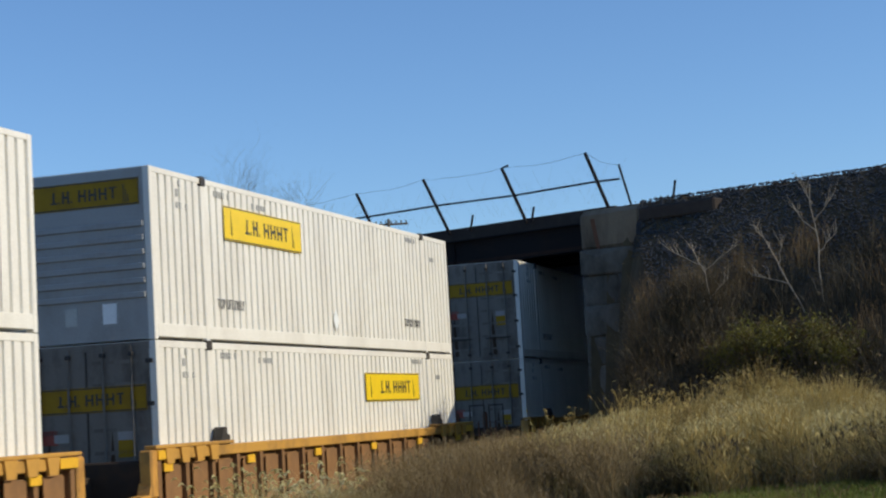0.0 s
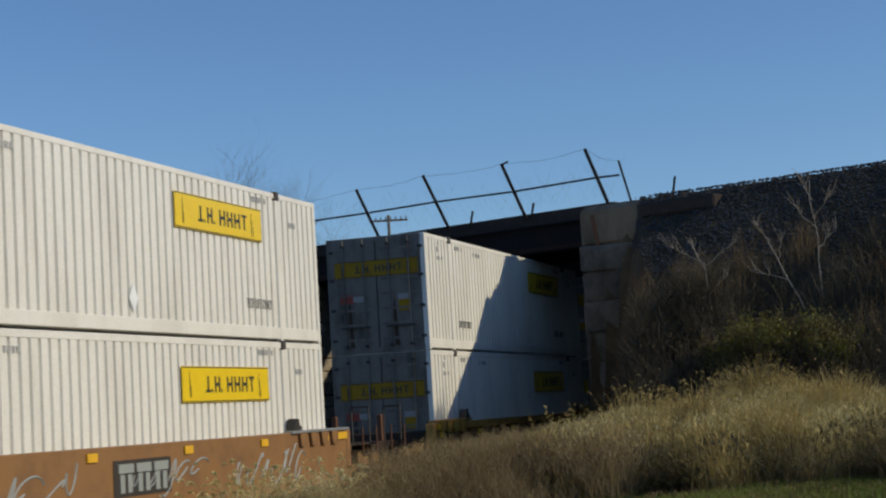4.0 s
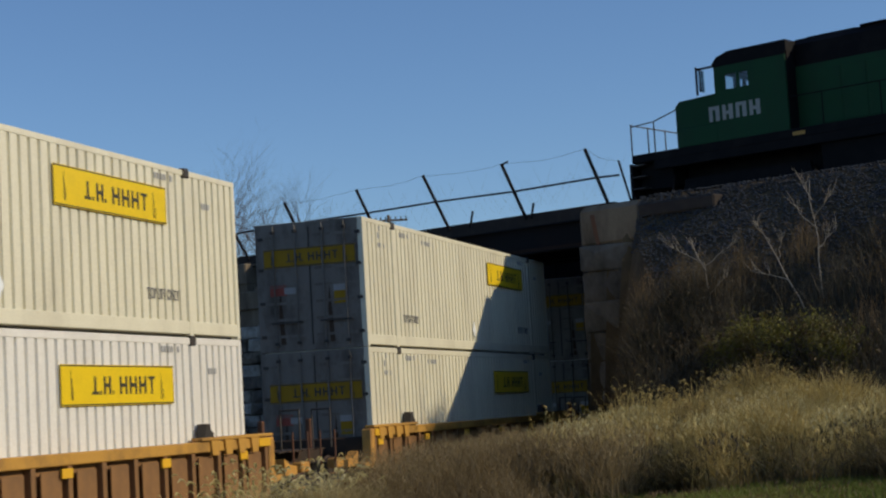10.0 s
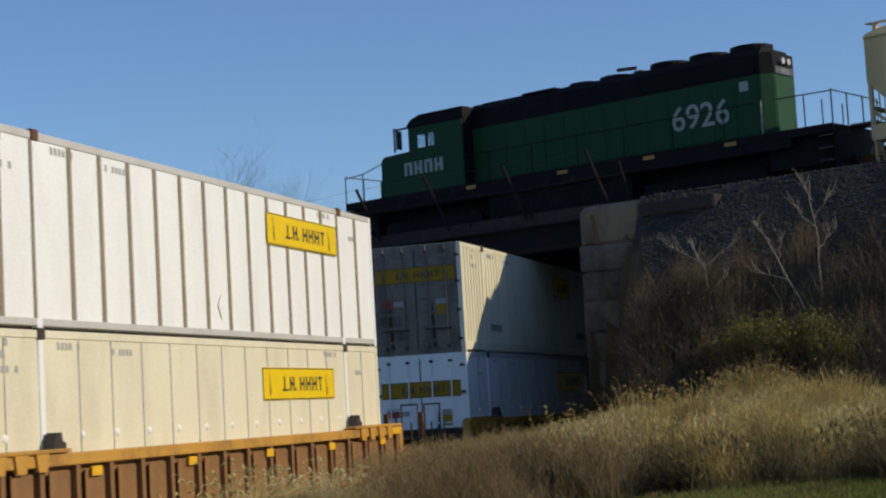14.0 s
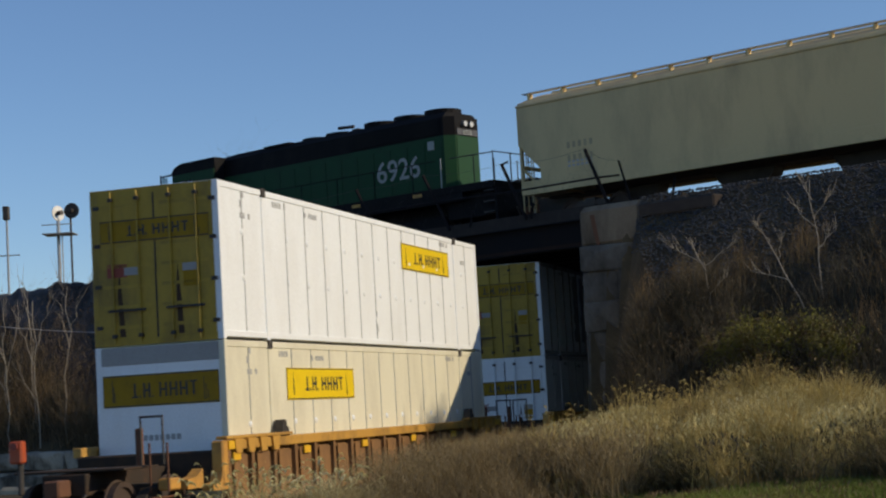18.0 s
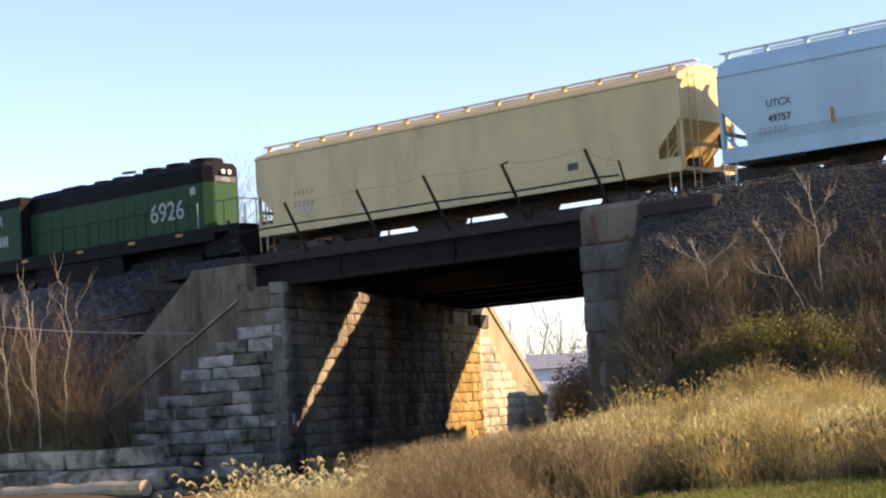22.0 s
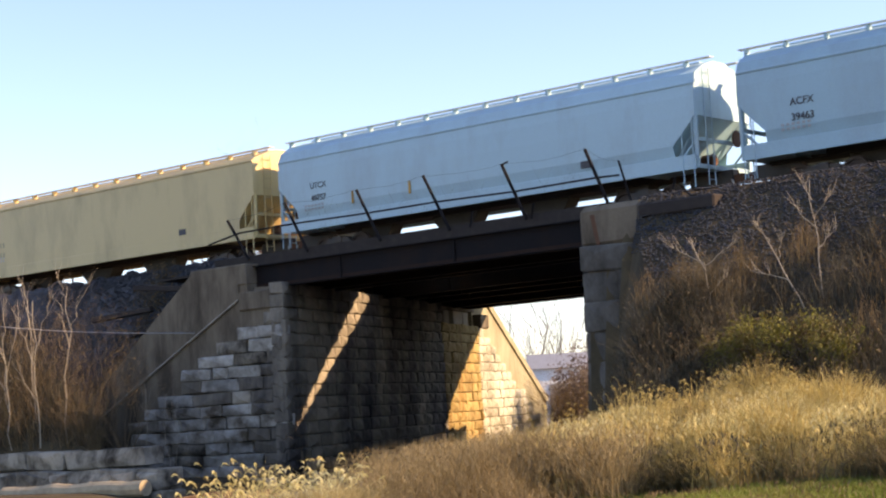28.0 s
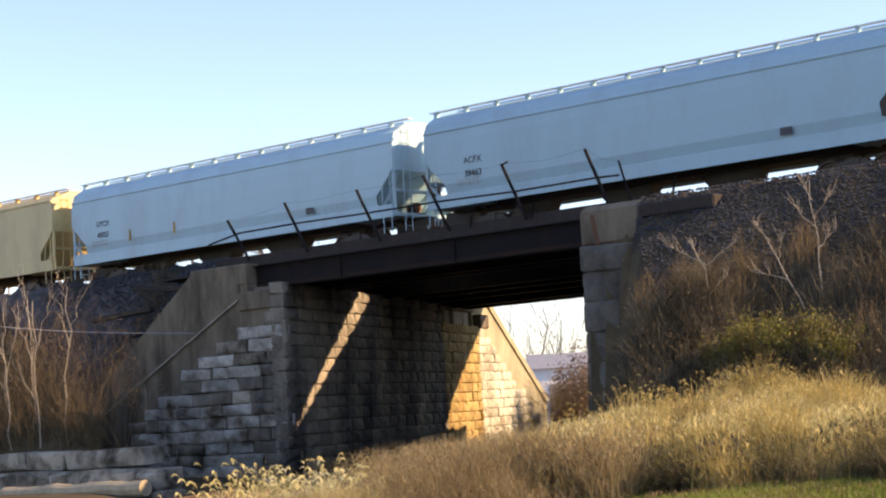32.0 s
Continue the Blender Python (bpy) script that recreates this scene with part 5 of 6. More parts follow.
    part("eave_moulding", R((-L, prof[4 if rounded else 3][0] + 0.005, ZE - 0.02), (0, prof[4 if rounded else 3][0] + 0.005, ZE - 0.02), 0.045, 6), col, c)
    part("roof_sheet", B(-L, 0, -0.36, 0.36, ZT + 0.05, ZT + 0.08), col, c)
    part("hatch_coaming", B(-L + 0.5, -0.5, -0.28, 0.28, ZT + 0.05, ZT + 0.16, bev=0.02), col, c)
    for y in (0.8, -0.8):
        wb = part("running_board", B(-L - 0.25, 0.25, y - 0.13, y + 0.13, ZT + 0.10, ZT + 0.125), BOARD, c, "galvanised grating walkway")
        br = part("board_bracket", B(-0.03, 0.03, y - 0.12, y + 0.12, ZT - 0.12, ZT + 0.10), col, wb)
        for k in range(1, 14):
            again(br, pose(-L * k / 13.5, 0, 0), wb)
    # discharge bays and bogies
    for a, b in ((3.0, 4.3), (6.5, 8.35), (10.45, 12.3), (14.4, 15.5)):
        a, b = a * L / 18.3, b * L / 18.3
        bm = bmesh.new()
        prism(bm, [(-a + 0.35, 1.5), (-b - 0.35, 1.5), (-b, 0.85), (-b + 0.3, 0.55), (-a - 0.3, 0.55), (-a, 0.85)], "y", -0.3, 0.3)
        bay = part("discharge_bay", bm, UNDER, c, "dirty discharge bay, darkened for the shade under the wagon")
        part("outlet_gate", B(-b + 0.35, -a - 0.35, -0.5, 0.5, 0.38, 0.55, bev=0.02), RUST, bay)
    part("underframe", B(-L + 0.3, -0.3, -0.5, 0.5, 1.1, 1.4, bev=0.02), UNDER, c)
    for x in (-2.35, -L + 2.35):
        truck(c, x)
    return c


def upper_train():
    loco = locomotive()
    h1 = hopper(18.63, HOPTAN, "tan covered grain hopper wagon, dusty flat sides")
    h2 = hopper(17.95, HOPGREY, "pale grey covered hopper wagon with stained sides", True)
    h3 = hopper(17.95, HOPWHITE, "light grey covered hopper wagon with curved sides", True)
    side = Matrix(((-1, 0, 0, 0), (0, 0, 1, 0), (0, 1, 0, 0), (0, 0, 0, 1)))
    for h, x, z, rows in ((h1, -1.95, 2.45, (("mark", 0), ("mark", 0))), (h2, -1.3, 2.62, (("UTCX", 0), ("49757", 0.45))), (h3, -1.4, 2.55, (("ACFX", 0), ("39463", 0.45)))):
        for k, (txt, dz) in enumerate(rows):
            if txt == "mark":
                bm = bmesh.new()
                for i in range(5):
                    box(bm, x - 0.22 * i - 0.11, x - 0.22 * i, 1.602, 1.608, z - 0.42 * k, z - 0.42 * k + 0.2)
                tagged(part("faded_mark", bm, FADED, h), kind="stuff")
            else:
                words(txt, 0.30, h, Matrix.Translation((x - 0.72, 1.606, z - dz)) @ side, LETTERK, "lettering", 0.004, "black stencilled reporting mark")
        bm = bmesh.new()
        for i in range(6):
            box(bm, x - 0.17 * i - 0.1, x - 0.17 * i, 1.600, 1.606, 1.85, 1.92)
            box(bm, x - 0.17 * i - 0.1, x - 0.17 * i, 1.600, 1.606, 1.98, 2.05)
        tagged(part("small_mark", bm, MARK, h), kind="stuff")
        L = 18.63 if h is h1 else 17.95
        part("data_plate", B(-L + 3.9, -L + 4.3, 1.605, 1.614, 1.72, 1.95), LETTERK, h, "small dark data plate")
    for x in (-3.7, -6.4):
        part("yellow_stripe", B(x - 0.05, x + 0.05, 1.60, 1.612, 1.85, 2.3), WELLY, h2, "faded yellow stripe")
    # a shadow on the side sheet, drawn as a flat dark shape
    part("dark_smear", P([(-17.5, 2.5), (-17.2, 2.6), (-16.8, 2.2), (-16.85, 1.8), (-17.4, 1.75)], "y", 1.6, 1.606), UNDER, h3)
    h4 = copy_thing(h2, Matrix.Identity(4))
    h4["label"] = "grey covered hopper wagon following the pale ones"
    return [(loco, 0.0), (h1, -3.16), (h2, -23.12), (h3, -42.55), (h4, -62.02)]


HIGH = upper_train()


# ---- plants
def sheet_mesh(name, verts, faces, mat, label, cat, parent=None, smooth=False):
    me = bpy.data.meshes.new(name)
    me.from_pydata(verts, [], faces)
    me.materials.append(mat)
    ob = new(name, me)
    ob.parent = parent
    if cat:
        tagged(ob, label, cat, kind="stuff")
    return ob


def blades(items, rnd):
    """Bent tapering blades: items of (x, y, z, height, width, lean, head)."""
    verts, faces = [], []
    for x, y, z, h, w, lean, head in items:
        a, b = rnd.uniform(0, 6.283), rnd.uniform(0, 6.283)
        dx, dy = math.cos(a) * w / 2, math.sin(a) * w / 2
        lx, ly = math.cos(b) * lean * h, math.sin(b) * lean * h
        i = len(verts)
        for f, k in ((0, 1.0), (0.45, 0.8), (0.8, 0.55), (1.0, 0.12)):
            px, py, pz = x + lx * f * f, y + ly * f * f, z + h * (f - 0.22 * lean * f * f)
            verts += [(px - dx * k, py - dy * k, pz), (px + dx * k, py + dy * k, pz)]
        faces += [(i, i + 1, i + 3, i + 2), (i + 2, i + 3, i + 5, i + 4), (i + 4, i + 5, i + 7, i + 6)]
        if head:
            # a narrow plume that curls over
            px, py, pz = x + lx, y + ly, z + h * (1 - 0.22 * lean)
            nrm = math.hypot(lx, ly) + 1e-6
            ex, ey = lx / nrm, ly / nrm
            q = head * rnd.uniform(0.10, 0.17)
            for sx, sy, sz in ((ey, -ex, 0.0), (ex * 0.5, ey * 0.5, 0.8)):
                j = len(verts)
                for f, up, k in ((-0.1, -0.12, 0.4), (0.2, 0.28, 1.0), (0.55, 0.36, 0.9), (0.85, 0.1, 0.3)):
                    cx, cy, cz = px + ex * f * head, py + ey * f * head, pz + up * head
                    verts += [(cx - sx * q * k, cy - sy * q * k, cz - sz * q * k), (cx + sx * q * k, cy + sy * q * k, cz + sz * q * k)]
                faces += [(j, j + 1, j + 3, j + 2), (j + 2, j + 3, j + 5, j + 4), (j + 4, j + 5, j + 7, j + 6)]
    return verts, faces


def field(name, n, seed, where, height, width, lean, heads, mat, label):
    """Grass strewn over the stretch of ground given by where(rnd) -> x, y or None."""
    rnd = random.Random(seed)
    items = []
    while len(items) < n:
        q = where(rnd)
        if q is None:
            continue
        x, y = q
        c = noise.noise(Vector((x * 0.9, y * 0.9, seed))) * 0.5 + noise.noise(Vector((x * 0.3, y * 0.3, seed + 5))) * 0.5
        if rnd.random() > 0.5 + 2.6 * c:
            continue
        h = height(x, y) * (0.72 + 0.5 * rnd.random()) * (1 + 0.45 * c)
        items.append((x, y, ground_z(x, y) - 0.03, h, width * rnd.uniform(0.6, 1.4), rnd.uniform(*lean) ** 1.4 * 1.5, heads * rnd.uniform(0.6, 1.3) if rnd.random() < 0.35 and heads else 0))
    v, f = blades(items, rnd)
    return sheet_mesh(name, v, f, mat, label, "grass")


def flecks(name, n, seed, where, low, high, size, mat, label):
    """Loose seed heads, chaff and dead leaves caught among the stems."""
    rnd = random.Random(seed)
    verts, faces = [], []
    while len(faces) < n:
        q = where(rnd)
        if q is None:
            continue
        x, y = q
        c = noise.noise(Vector((x * 0.8, y * 0.8, seed))) + 0.6 * noise.noise(Vector((x * 2.3, y * 2.3, seed)))
        if rnd.random() > 0.45 + 1.3 * c:
            continue
        z = ground_z(x, y) + low + (high - low) * math.sqrt(rnd.random()) * (1 + 0.3 * c)
        a = Vector((rnd.gauss(0, 0.5), rnd.gauss(0, 0.5), 1)).normalized() * size * rnd.uniform(0.6, 2.0)
        b = Vector((rnd.gauss(0, 1), rnd.gauss(0, 1), rnd.gauss(0, 0.3))).normalized() * size * rnd.uniform(0.12, 0.3)
        p, i = Vector((x, y, z)), len(verts)
        verts += [tuple(p - a), tuple(p + b), tuple(p + a), tuple(p - b)]
        faces.append((i, i + 1, i + 2, i + 3))
    return sheet_mesh(name, verts, faces, mat, label, "grass")


def polar(d0, d1, k0, k1, skew=0.0):
    """Random ground points between two distances and two bearings (x over y)."""
    def where(rnd):
        d, k = math.sqrt(rnd.uniform(d0 * d0, d1 * d1)), rnd.uniform(k0, k1)
        d += skew * max(0.0, 0.26 - k)
        if rnd.random() > smooth01((k - k0) / 0.045) or (k1 < 0.2 and rnd.random() > smooth01((k1 - k) / 0.04)) or rnd.random() > smooth01((d - d0 - skew * max(0.0, 0.26 - k) - 1.2 * noise.noise(Vector((k * 30, d * 0.4, 2.0)))) / 2.2):
            return None
        x, y = k * d, d
        n = Vector((x, y, 0)).dot(NL) - OFF_L
        w = Vector((x, y, 0)).dot(NU) - OFF_U
        return (x, y) if n < -2.5 and w < -15.6 + 0.8 * math.sin(x * 1.3) else None
    return where


def grow(segs, p, d, length, r, depth, rnd, spread=0.5, up=0.25, kids=(2, 3)):
    """A bare branching limb, as tapered pieces."""
    n = 3 if depth > 1 else 2
    q = p
    for i in range(n):
        d = (d + Vector((rnd.gauss(0, 0.12), rnd.gauss(0, 0.12), rnd.gauss(0.04, 0.06)))).normalized()
        e = q + d * (length / n)
        r2 = r * (0.86 if i < n - 1 else 0.72)
        segs.append((q, e, r, r2))
        q, r = e, r2
        if depth > 0 and i > 0:
            for _ in range(rnd.randint(*kids)):
                side = Vector((rnd.gauss(0, 1), rnd.gauss(0, 1), rnd.gauss(0, 0.5)))
                nd = (d * (1 - spread) + side.normalized() * spread + Vector((0, 0, up))).normalized()
                grow(segs, q, nd, length * rnd.uniform(0.5, 0.78), r * 0.62, depth - 1, rnd, spread, up, kids)


def limbs(segs, sides=4):
    verts, faces = [], []
    for p, q, r0, r1 in segs:
        d = (q - p).normalized()
        a = d.orthogonal().normalized()
        b = d.cross(a)
        i = len(verts)
        for c, r in ((p, r0), (q, r1)):
            for k in range(sides):
                t = 6.2832 * k / sides
                verts.append(tuple(c + a * (r * math.cos(t)) + b * (r * math.sin(t))))
        for k in range(sides):
            j = (k + 1) % sides
            faces.append((i + k, i + j, i + sides + j, i + sides + k))
    return verts, faces


def tube(pts, radii, sides=6):
    """One closed, bent, tapering limb through the given points."""
    verts, faces = [], []
    for i, (p, r) in enumerate(zip(pts, radii)):
        d = (pts[min(i + 1, len(pts) - 1)] - pts[max(i - 1, 0)]).normalized()
        a = Vector((0, 1, 0)) if abs(d.y) < 0.7 else Vector((1, 0, 0))
        a = (a - d * a.dot(d)).normalized()
        b = d.cross(a)
        for k in range(sides):
            t = 6.2832 * k / sides
            verts.append(tuple(p + a * (r * math.cos(t)) + b * (r * math.sin(t))))
        if i:
            j = (i - 1) * sides
            faces += [(j + k, j + (k + 1) % sides, j + sides + (k + 1) % sides, j + sides + k) for k in range(sides)]
    n = len(verts)
    return verts, faces + [tuple(range(sides))[::-1], tuple(range(n - sides, n))]


def bare_tree(name, base, height, r, seed, depth, mat, label, cat, lean=(0, 0), spread=0.5, up=0.25, trunk=0.35, kids=(2, 3), group=""):
    """Trunk and twig crown as two parts of one tree."""
    rnd = random.Random(seed)
    t = empty(name, Matrix.Translation(base))
    tagged(t, label, cat, group)
    p, d = Vector((0, 0, -0.1)), Vector((lean[0], lean[1], 1)).normalized()
    rr = r
    pts, radii = [p], [r]
    for i in range(4):
        p, rr = p + d * height * trunk / 4, rr * 0.9
        pts.append(p)
        radii.append(rr)
        d = (d + Vector((rnd.gauss(0, 0.05), rnd.gauss(0, 0.05), 0))).normalized()
    v, f = tube(pts, radii)
    sheet_mesh("trunk", v, f, mat, "", "", t)
    segs = []
    grow(segs, p, d, height * (1 - trunk) * 0.62, rr, depth, rnd, spread, up, kids)
    for k in range(3):
        side = Vector((math.cos(k * 2.1 + seed), math.sin(k * 2.1 + seed), 0.8)).normalized()
        grow(segs, p - d * rnd.uniform(0, height * trunk * 0.4), side, height * (1 - trunk) * 0.5, rr * 0.6, depth - 1, rnd, spread, up, kids)
    v, f = limbs(segs, 3)
    sheet_mesh("crown", v, f, mat, "", "", t)
    return t


def thicket(name, spots, n, seed, tall, mat, leaf_mat_, leaves, label, leaf=0.05, bend=0.5):
    """Tangled thin stems with a few dead leaves, as one mass."""
    rnd = random.Random(seed)
    items, lv, lf = [], [], []
    tries = 0
    while len(items) < n and tries < n * 40:
        tries += 1
        q = spots(rnd)
        if q is None:
            continue
        x, y = q
        c = 0.7 * noise.noise(Vector((x * 0.6, y * 0.6, seed))) + 0.5 * noise.noise(Vector((x * 1.7, y * 1.7, seed)))
        if rnd.random() > 0.5 + 2.4 * c:
            continue
        h = tall * rnd.uniform(0.4, 1.15) * (1 + 0.9 * c)
        z = ground_z(x, y) - 0.05
        items.append((x, y, z, h, rnd.uniform(0.01, 0.024), rnd.uniform(0.1, bend), 0))
        for _ in range(leaves):
            i = len(lv)
            p = Vector((x + rnd.gauss(0, 0.22), y + rnd.gauss(0, 0.22), z + h * rnd.uniform(0.15, 1.0)))
            a = Vector((rnd.gauss(0, 1), rnd.gauss(0, 1), rnd.gauss(0, 1))).normalized()
            b = a.orthogonal().normalized() * leaf * rnd.uniform(0.5, 1.2)
            a = a.cross(b).normalized() * leaf * rnd.uniform(0.3, 0.8)
            lv += [tuple(p - b), tuple(p - a), tuple(p + b), tuple(p + a)]
            lf.append((i, i + 1, i + 2, i + 3))
    v, f = blades(items, rnd)
    sheet_mesh(name, v, f, mat, label, "brush")
    if lv:
        sheet_mesh(name + "_leaves", lv, lf, leaf_mat_, "withered leaves of the " + label, "brush")


RUSTTWIG = leaf_mat("russet_twig", (0.27, 0.195, 0.115), (0.18, 0.125, 0.072), (0.09, 0.066, 0.043), 1.0)
GRASSGOLD = leaf_mat("golden_grass", (0.57, 0.485, 0.205), (0.46, 0.355, 0.125), (0.22, 0.155, 0.058))
SEEDPALE = leaf_mat("pale_seed_head", (0.70, 0.65, 0.40), (0.57, 0.50, 0.23), (0.38, 0.31, 0.115))
WEEDGREY = leaf_mat("greyish_brown_weed", (0.37, 0.29, 0.15), (0.265, 0.20, 0.10), (0.165, 0.12, 0.057))
WEEDDARK = leaf_mat("dark_dead_weed", (0.075, 0.068, 0.026), (0.14, 0.105, 0.045), (0.045, 0.045, 0.018), 0.8)
RUSTLEAF = leaf_mat("russet_leaf", (0.125, 0.08, 0.038), (0.19, 0.125, 0.055), (0.075, 0.05, 0.025))
RUSTGRASS = leaf_mat("russet_grass", (0.24, 0.175, 0.082), (0.18, 0.118, 0.055), (0.085, 0.062, 0.03), 0.8)


def from_edge(d0, skew, span=3.2):
    """Grass is low at the mown edge and grows taller behind it."""
    return lambda x, y: 0.38 + 0.62 * smooth01((y - d0 - skew * max(0.0, 0.26 - x / y)) / span)


def plants():
    edge_gold, edge_weed = from_edge(26.4, 15), from_edge(26.4, 0, 4.5)
    # the grass stands in drifts: tall clumps with hollows between them
    tall = lambda x, y: 0.78 + 0.2 * smooth01((x / y - 0.04) / 0.15) + 0.5 * noise.noise(Vector((x * 0.75, y * 0.6, 4.4)))
    gold = lambda x, y: tall(x, y) * 1.05 * edge_gold(x, y)
    field("tall_golden_grass", 26000, 3, polar(26.6, 38, 0.035, 0.30, 15), gold, 0.015, (0.1, 0.75), 0.05, GRASSGOLD, "tall dry golden grass at the foot of the bank")
    field("pale_dry_grass", 13000, 6, polar(27.4, 38, -0.05, 0.30, 14), lambda x, y: 0.9 * edge_gold(x, y), 0.013, (0.1, 0.8), 0.05, GRASSDRY, "pale dry grass beside the lower track")
    field("grey_brown_weeds", 20000, 5, polar(26.8, 38, -0.075, 0.125), lambda x, y: 1.0 * edge_weed(x, y), 0.011, (0.2, 0.9), 0.04, WEEDGREY, "fuzzy grey-brown dead weeds beside the track")
    field("tall_brown_grass", 11000, 4, polar(26.8, 38, 0.0, 0.30, 15), lambda x, y: 0.85 * edge_gold(x, y), 0.015, (0.2, 0.8), 0.05, GRASSBRN, "withered brown weeds among the grass")
    field("dark_weeds", 15000, 10, polar(25.3, 30.0, 0.03, 0.30, 15), lambda x, y: 0.42 + 0.3 * smooth01((x / y - 0.11) / 0.05) + 0.35 * noise.noise(Vector((x * 0.9, y * 0.9, 7.7))), 0.018, (0.3, 1.0), 0.0, WEEDDARK, "dark dead weeds at the mown edge")
    field("tall_grass_plumes", 1900, 20, polar(29.0, 38, 0.03, 0.30, 14), lambda x, y: 1.15 + 0.45 * noise.noise(Vector((x, y, 2.0))), 0.012, (0.05, 0.35), 0.11, GRASSGOLD, "tall spiky plumes standing above the golden grass")
    flecks("golden_seed_heads", 17000, 14, polar(27.0, 38, 0.035, 0.30, 15), 0.15, 1.1, 0.032, SEEDPALE, "sunlit pale seed heads on the dry grass")
    flecks("dry_leaf_blades", 9000, 24, polar(26.8, 38, 0.02, 0.30, 15), 0.1, 1.0, 0.06, GRASSGOLD, "broad dry leaf blades among the golden grass")
    flecks("withered_leaf_blades", 5000, 25, polar(26.4, 37, -0.06, 0.30, 12), 0.05, 0.8, 0.055, GRASSBRN, "withered brown leaf blades in the grass")
    flecks("weed_chaff", 20000, 15, polar(26.8, 37, -0.075, 0.125), 0.05, 1.0, 0.028, WEEDGREY, "brown seed chaff on the dead weeds")
    flecks("weed_specks", 2200, 16, polar(28.4, 37, -0.02, 0.30, 16), 0.3, 1.05, 0.024, SEEDPALE, "scattered bright seed heads")
    flecks("dead_leaves", 5000, 17, polar(25.3, 30.2, 0.05, 0.30, 15), 0.1, 0.7, 0.03, WEEDDARK, "dark dead leaves on the weeds")
    field("foxtail_grass", 900, 8, polar(25.0, 30.5, -0.20, -0.05), lambda x, y: 0.95, 0.008, (0.2, 0.7), 0.15, SEEDPALE, "foxtail grass with curled sunlit seed heads")
    field("sparse_dry_grass", 6200, 9, polar(24, 31, -0.25, -0.04), lambda x, y: 0.55, 0.010, (0.3, 1.0), 0.05, GRASSDRY, "thin dry grass along the ballast")
    field("mown_turf", 36000, 12, polar(20.5, 28.6, 0.05, 0.30, 14), lambda x, y: 0.12, 0.016, (0.2, 0.9), 0.0, GRASSGRN, "short mown green turf with dead leaves")
    flecks("turf_leaves", 1300, 18, polar(22, 29.0, 0.045, 0.30, 15), 0.06, 0.16, 0.035, RUSTLEAF, "fallen brown leaves on the turf")

    def right_bank(u0, u1, w0, w1):
        def where(rnd):
            u, w = rnd.uniform(u0, u1), rnd.uniform(w0, w1)
            if u > 27.9 + (w + 6) * 0.8 or (w > -10.6 - 0.25 * (u - 21.0) and u > 18.0):
                return None
            p = UP(u, w, 0)
            return p.x, p.y
        return where
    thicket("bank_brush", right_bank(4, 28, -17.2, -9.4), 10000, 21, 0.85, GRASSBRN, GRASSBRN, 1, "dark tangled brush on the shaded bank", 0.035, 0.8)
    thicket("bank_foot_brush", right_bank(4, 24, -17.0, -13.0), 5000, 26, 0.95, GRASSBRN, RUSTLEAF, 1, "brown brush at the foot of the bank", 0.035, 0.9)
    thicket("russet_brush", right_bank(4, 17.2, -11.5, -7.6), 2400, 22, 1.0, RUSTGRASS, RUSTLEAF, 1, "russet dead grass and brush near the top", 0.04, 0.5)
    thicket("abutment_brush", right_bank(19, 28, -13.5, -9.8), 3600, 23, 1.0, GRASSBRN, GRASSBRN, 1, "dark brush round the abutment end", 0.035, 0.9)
    thicket("bank_top_weeds", right_bank(2, 22, -7.2, -5.9), 260, 27, 0.2, GRASSBRN, RUSTLEAF, 1, "low weeds on the ballast shoulder", 0.03)
    # tufts of russet grass
    rnd = random.Random(77)
    for k, (u, w) in enumerate(((24.2, -11.6), (23.2, -11.0), (22.0, -10.6), (20.6, -10.2), (19.3, -9.6), (23.6, -12.4), (22.4, -12.2), (21.2, -11.6), (16.6, -9.0), (15.6, -9.2), (14.8, -9.4), (15.4, -11.0), (14.6, -12.0), (16.2, -12.8), (23.2, -13.2))):
        items = []
        c = UP(u, w, 0)
        for _ in range(150):
            x, y = c.x + rnd.gauss(0, 0.32), c.y + rnd.gauss(0, 0.32)
            items.append((x, y, ground_z(x, y) - 0.03, rnd.uniform(0.5, 1.15), 0.013, rnd.uniform(0.05, 0.5), 0.08 if rnd.random() < 0.3 else 0))
        v, f = blades(items, rnd)
        tagged(sheet_mesh("grass_tuft", v, f, RUSTGRASS, "", ""), "russet tuft of tall dead grass on the bank", "grass", "russet grass tufts", "stuff")

    # an olive shrub that still has its leaves, half way up the bank
    for k, (u, w, s) in enumerate(((19.0, -13.7, 0.75), (18.2, -13.6, 0.95), (17.3, -13.5, 0.9), (16.5, -13.8, 0.8))):
        p = UP(u, w, 0)
        sh = empty("leafy_shrub", Matrix.Translation((p.x, p.y, ground_z(p.x, p.y))))
        tagged(sh, "olive-green leafy shrub turning yellow on the bank", "shrub", "shrubs on the bank")
        rnd = random.Random(40 + k)
        segs = []
        for j in range(7):
            a = j * 0.9
            grow(segs, Vector((0, 0, 0)), Vector((math.cos(a) * 0.6, math.sin(a) * 0.6, 1)).normalized(), s * 0.8, 0.02, 2, rnd, 0.5, 0.1)
        v, f = limbs(segs, 3)
        sheet_mesh("branching_stem", v, f, BARK, "", "", sh)
        lv, lf = [], []
        for q, e, _, _ in segs:
            for _ in range(9):
                i = len(lv)
                c = q.lerp(e, rnd.random()) + Vector((rnd.gauss(0, 0.08), rnd.gauss(0, 0.08), rnd.gauss(0, 0.08)))
                a = Vector((rnd.gauss(0, 1), rnd.gauss(0, 1), rnd.gauss(0, 1))).normalized()
                b = a.orthogonal().normalized() * rnd.uniform(0.02, 0.042)
                a = a.cross(b).normalized() * rnd.uniform(0.012, 0.028)
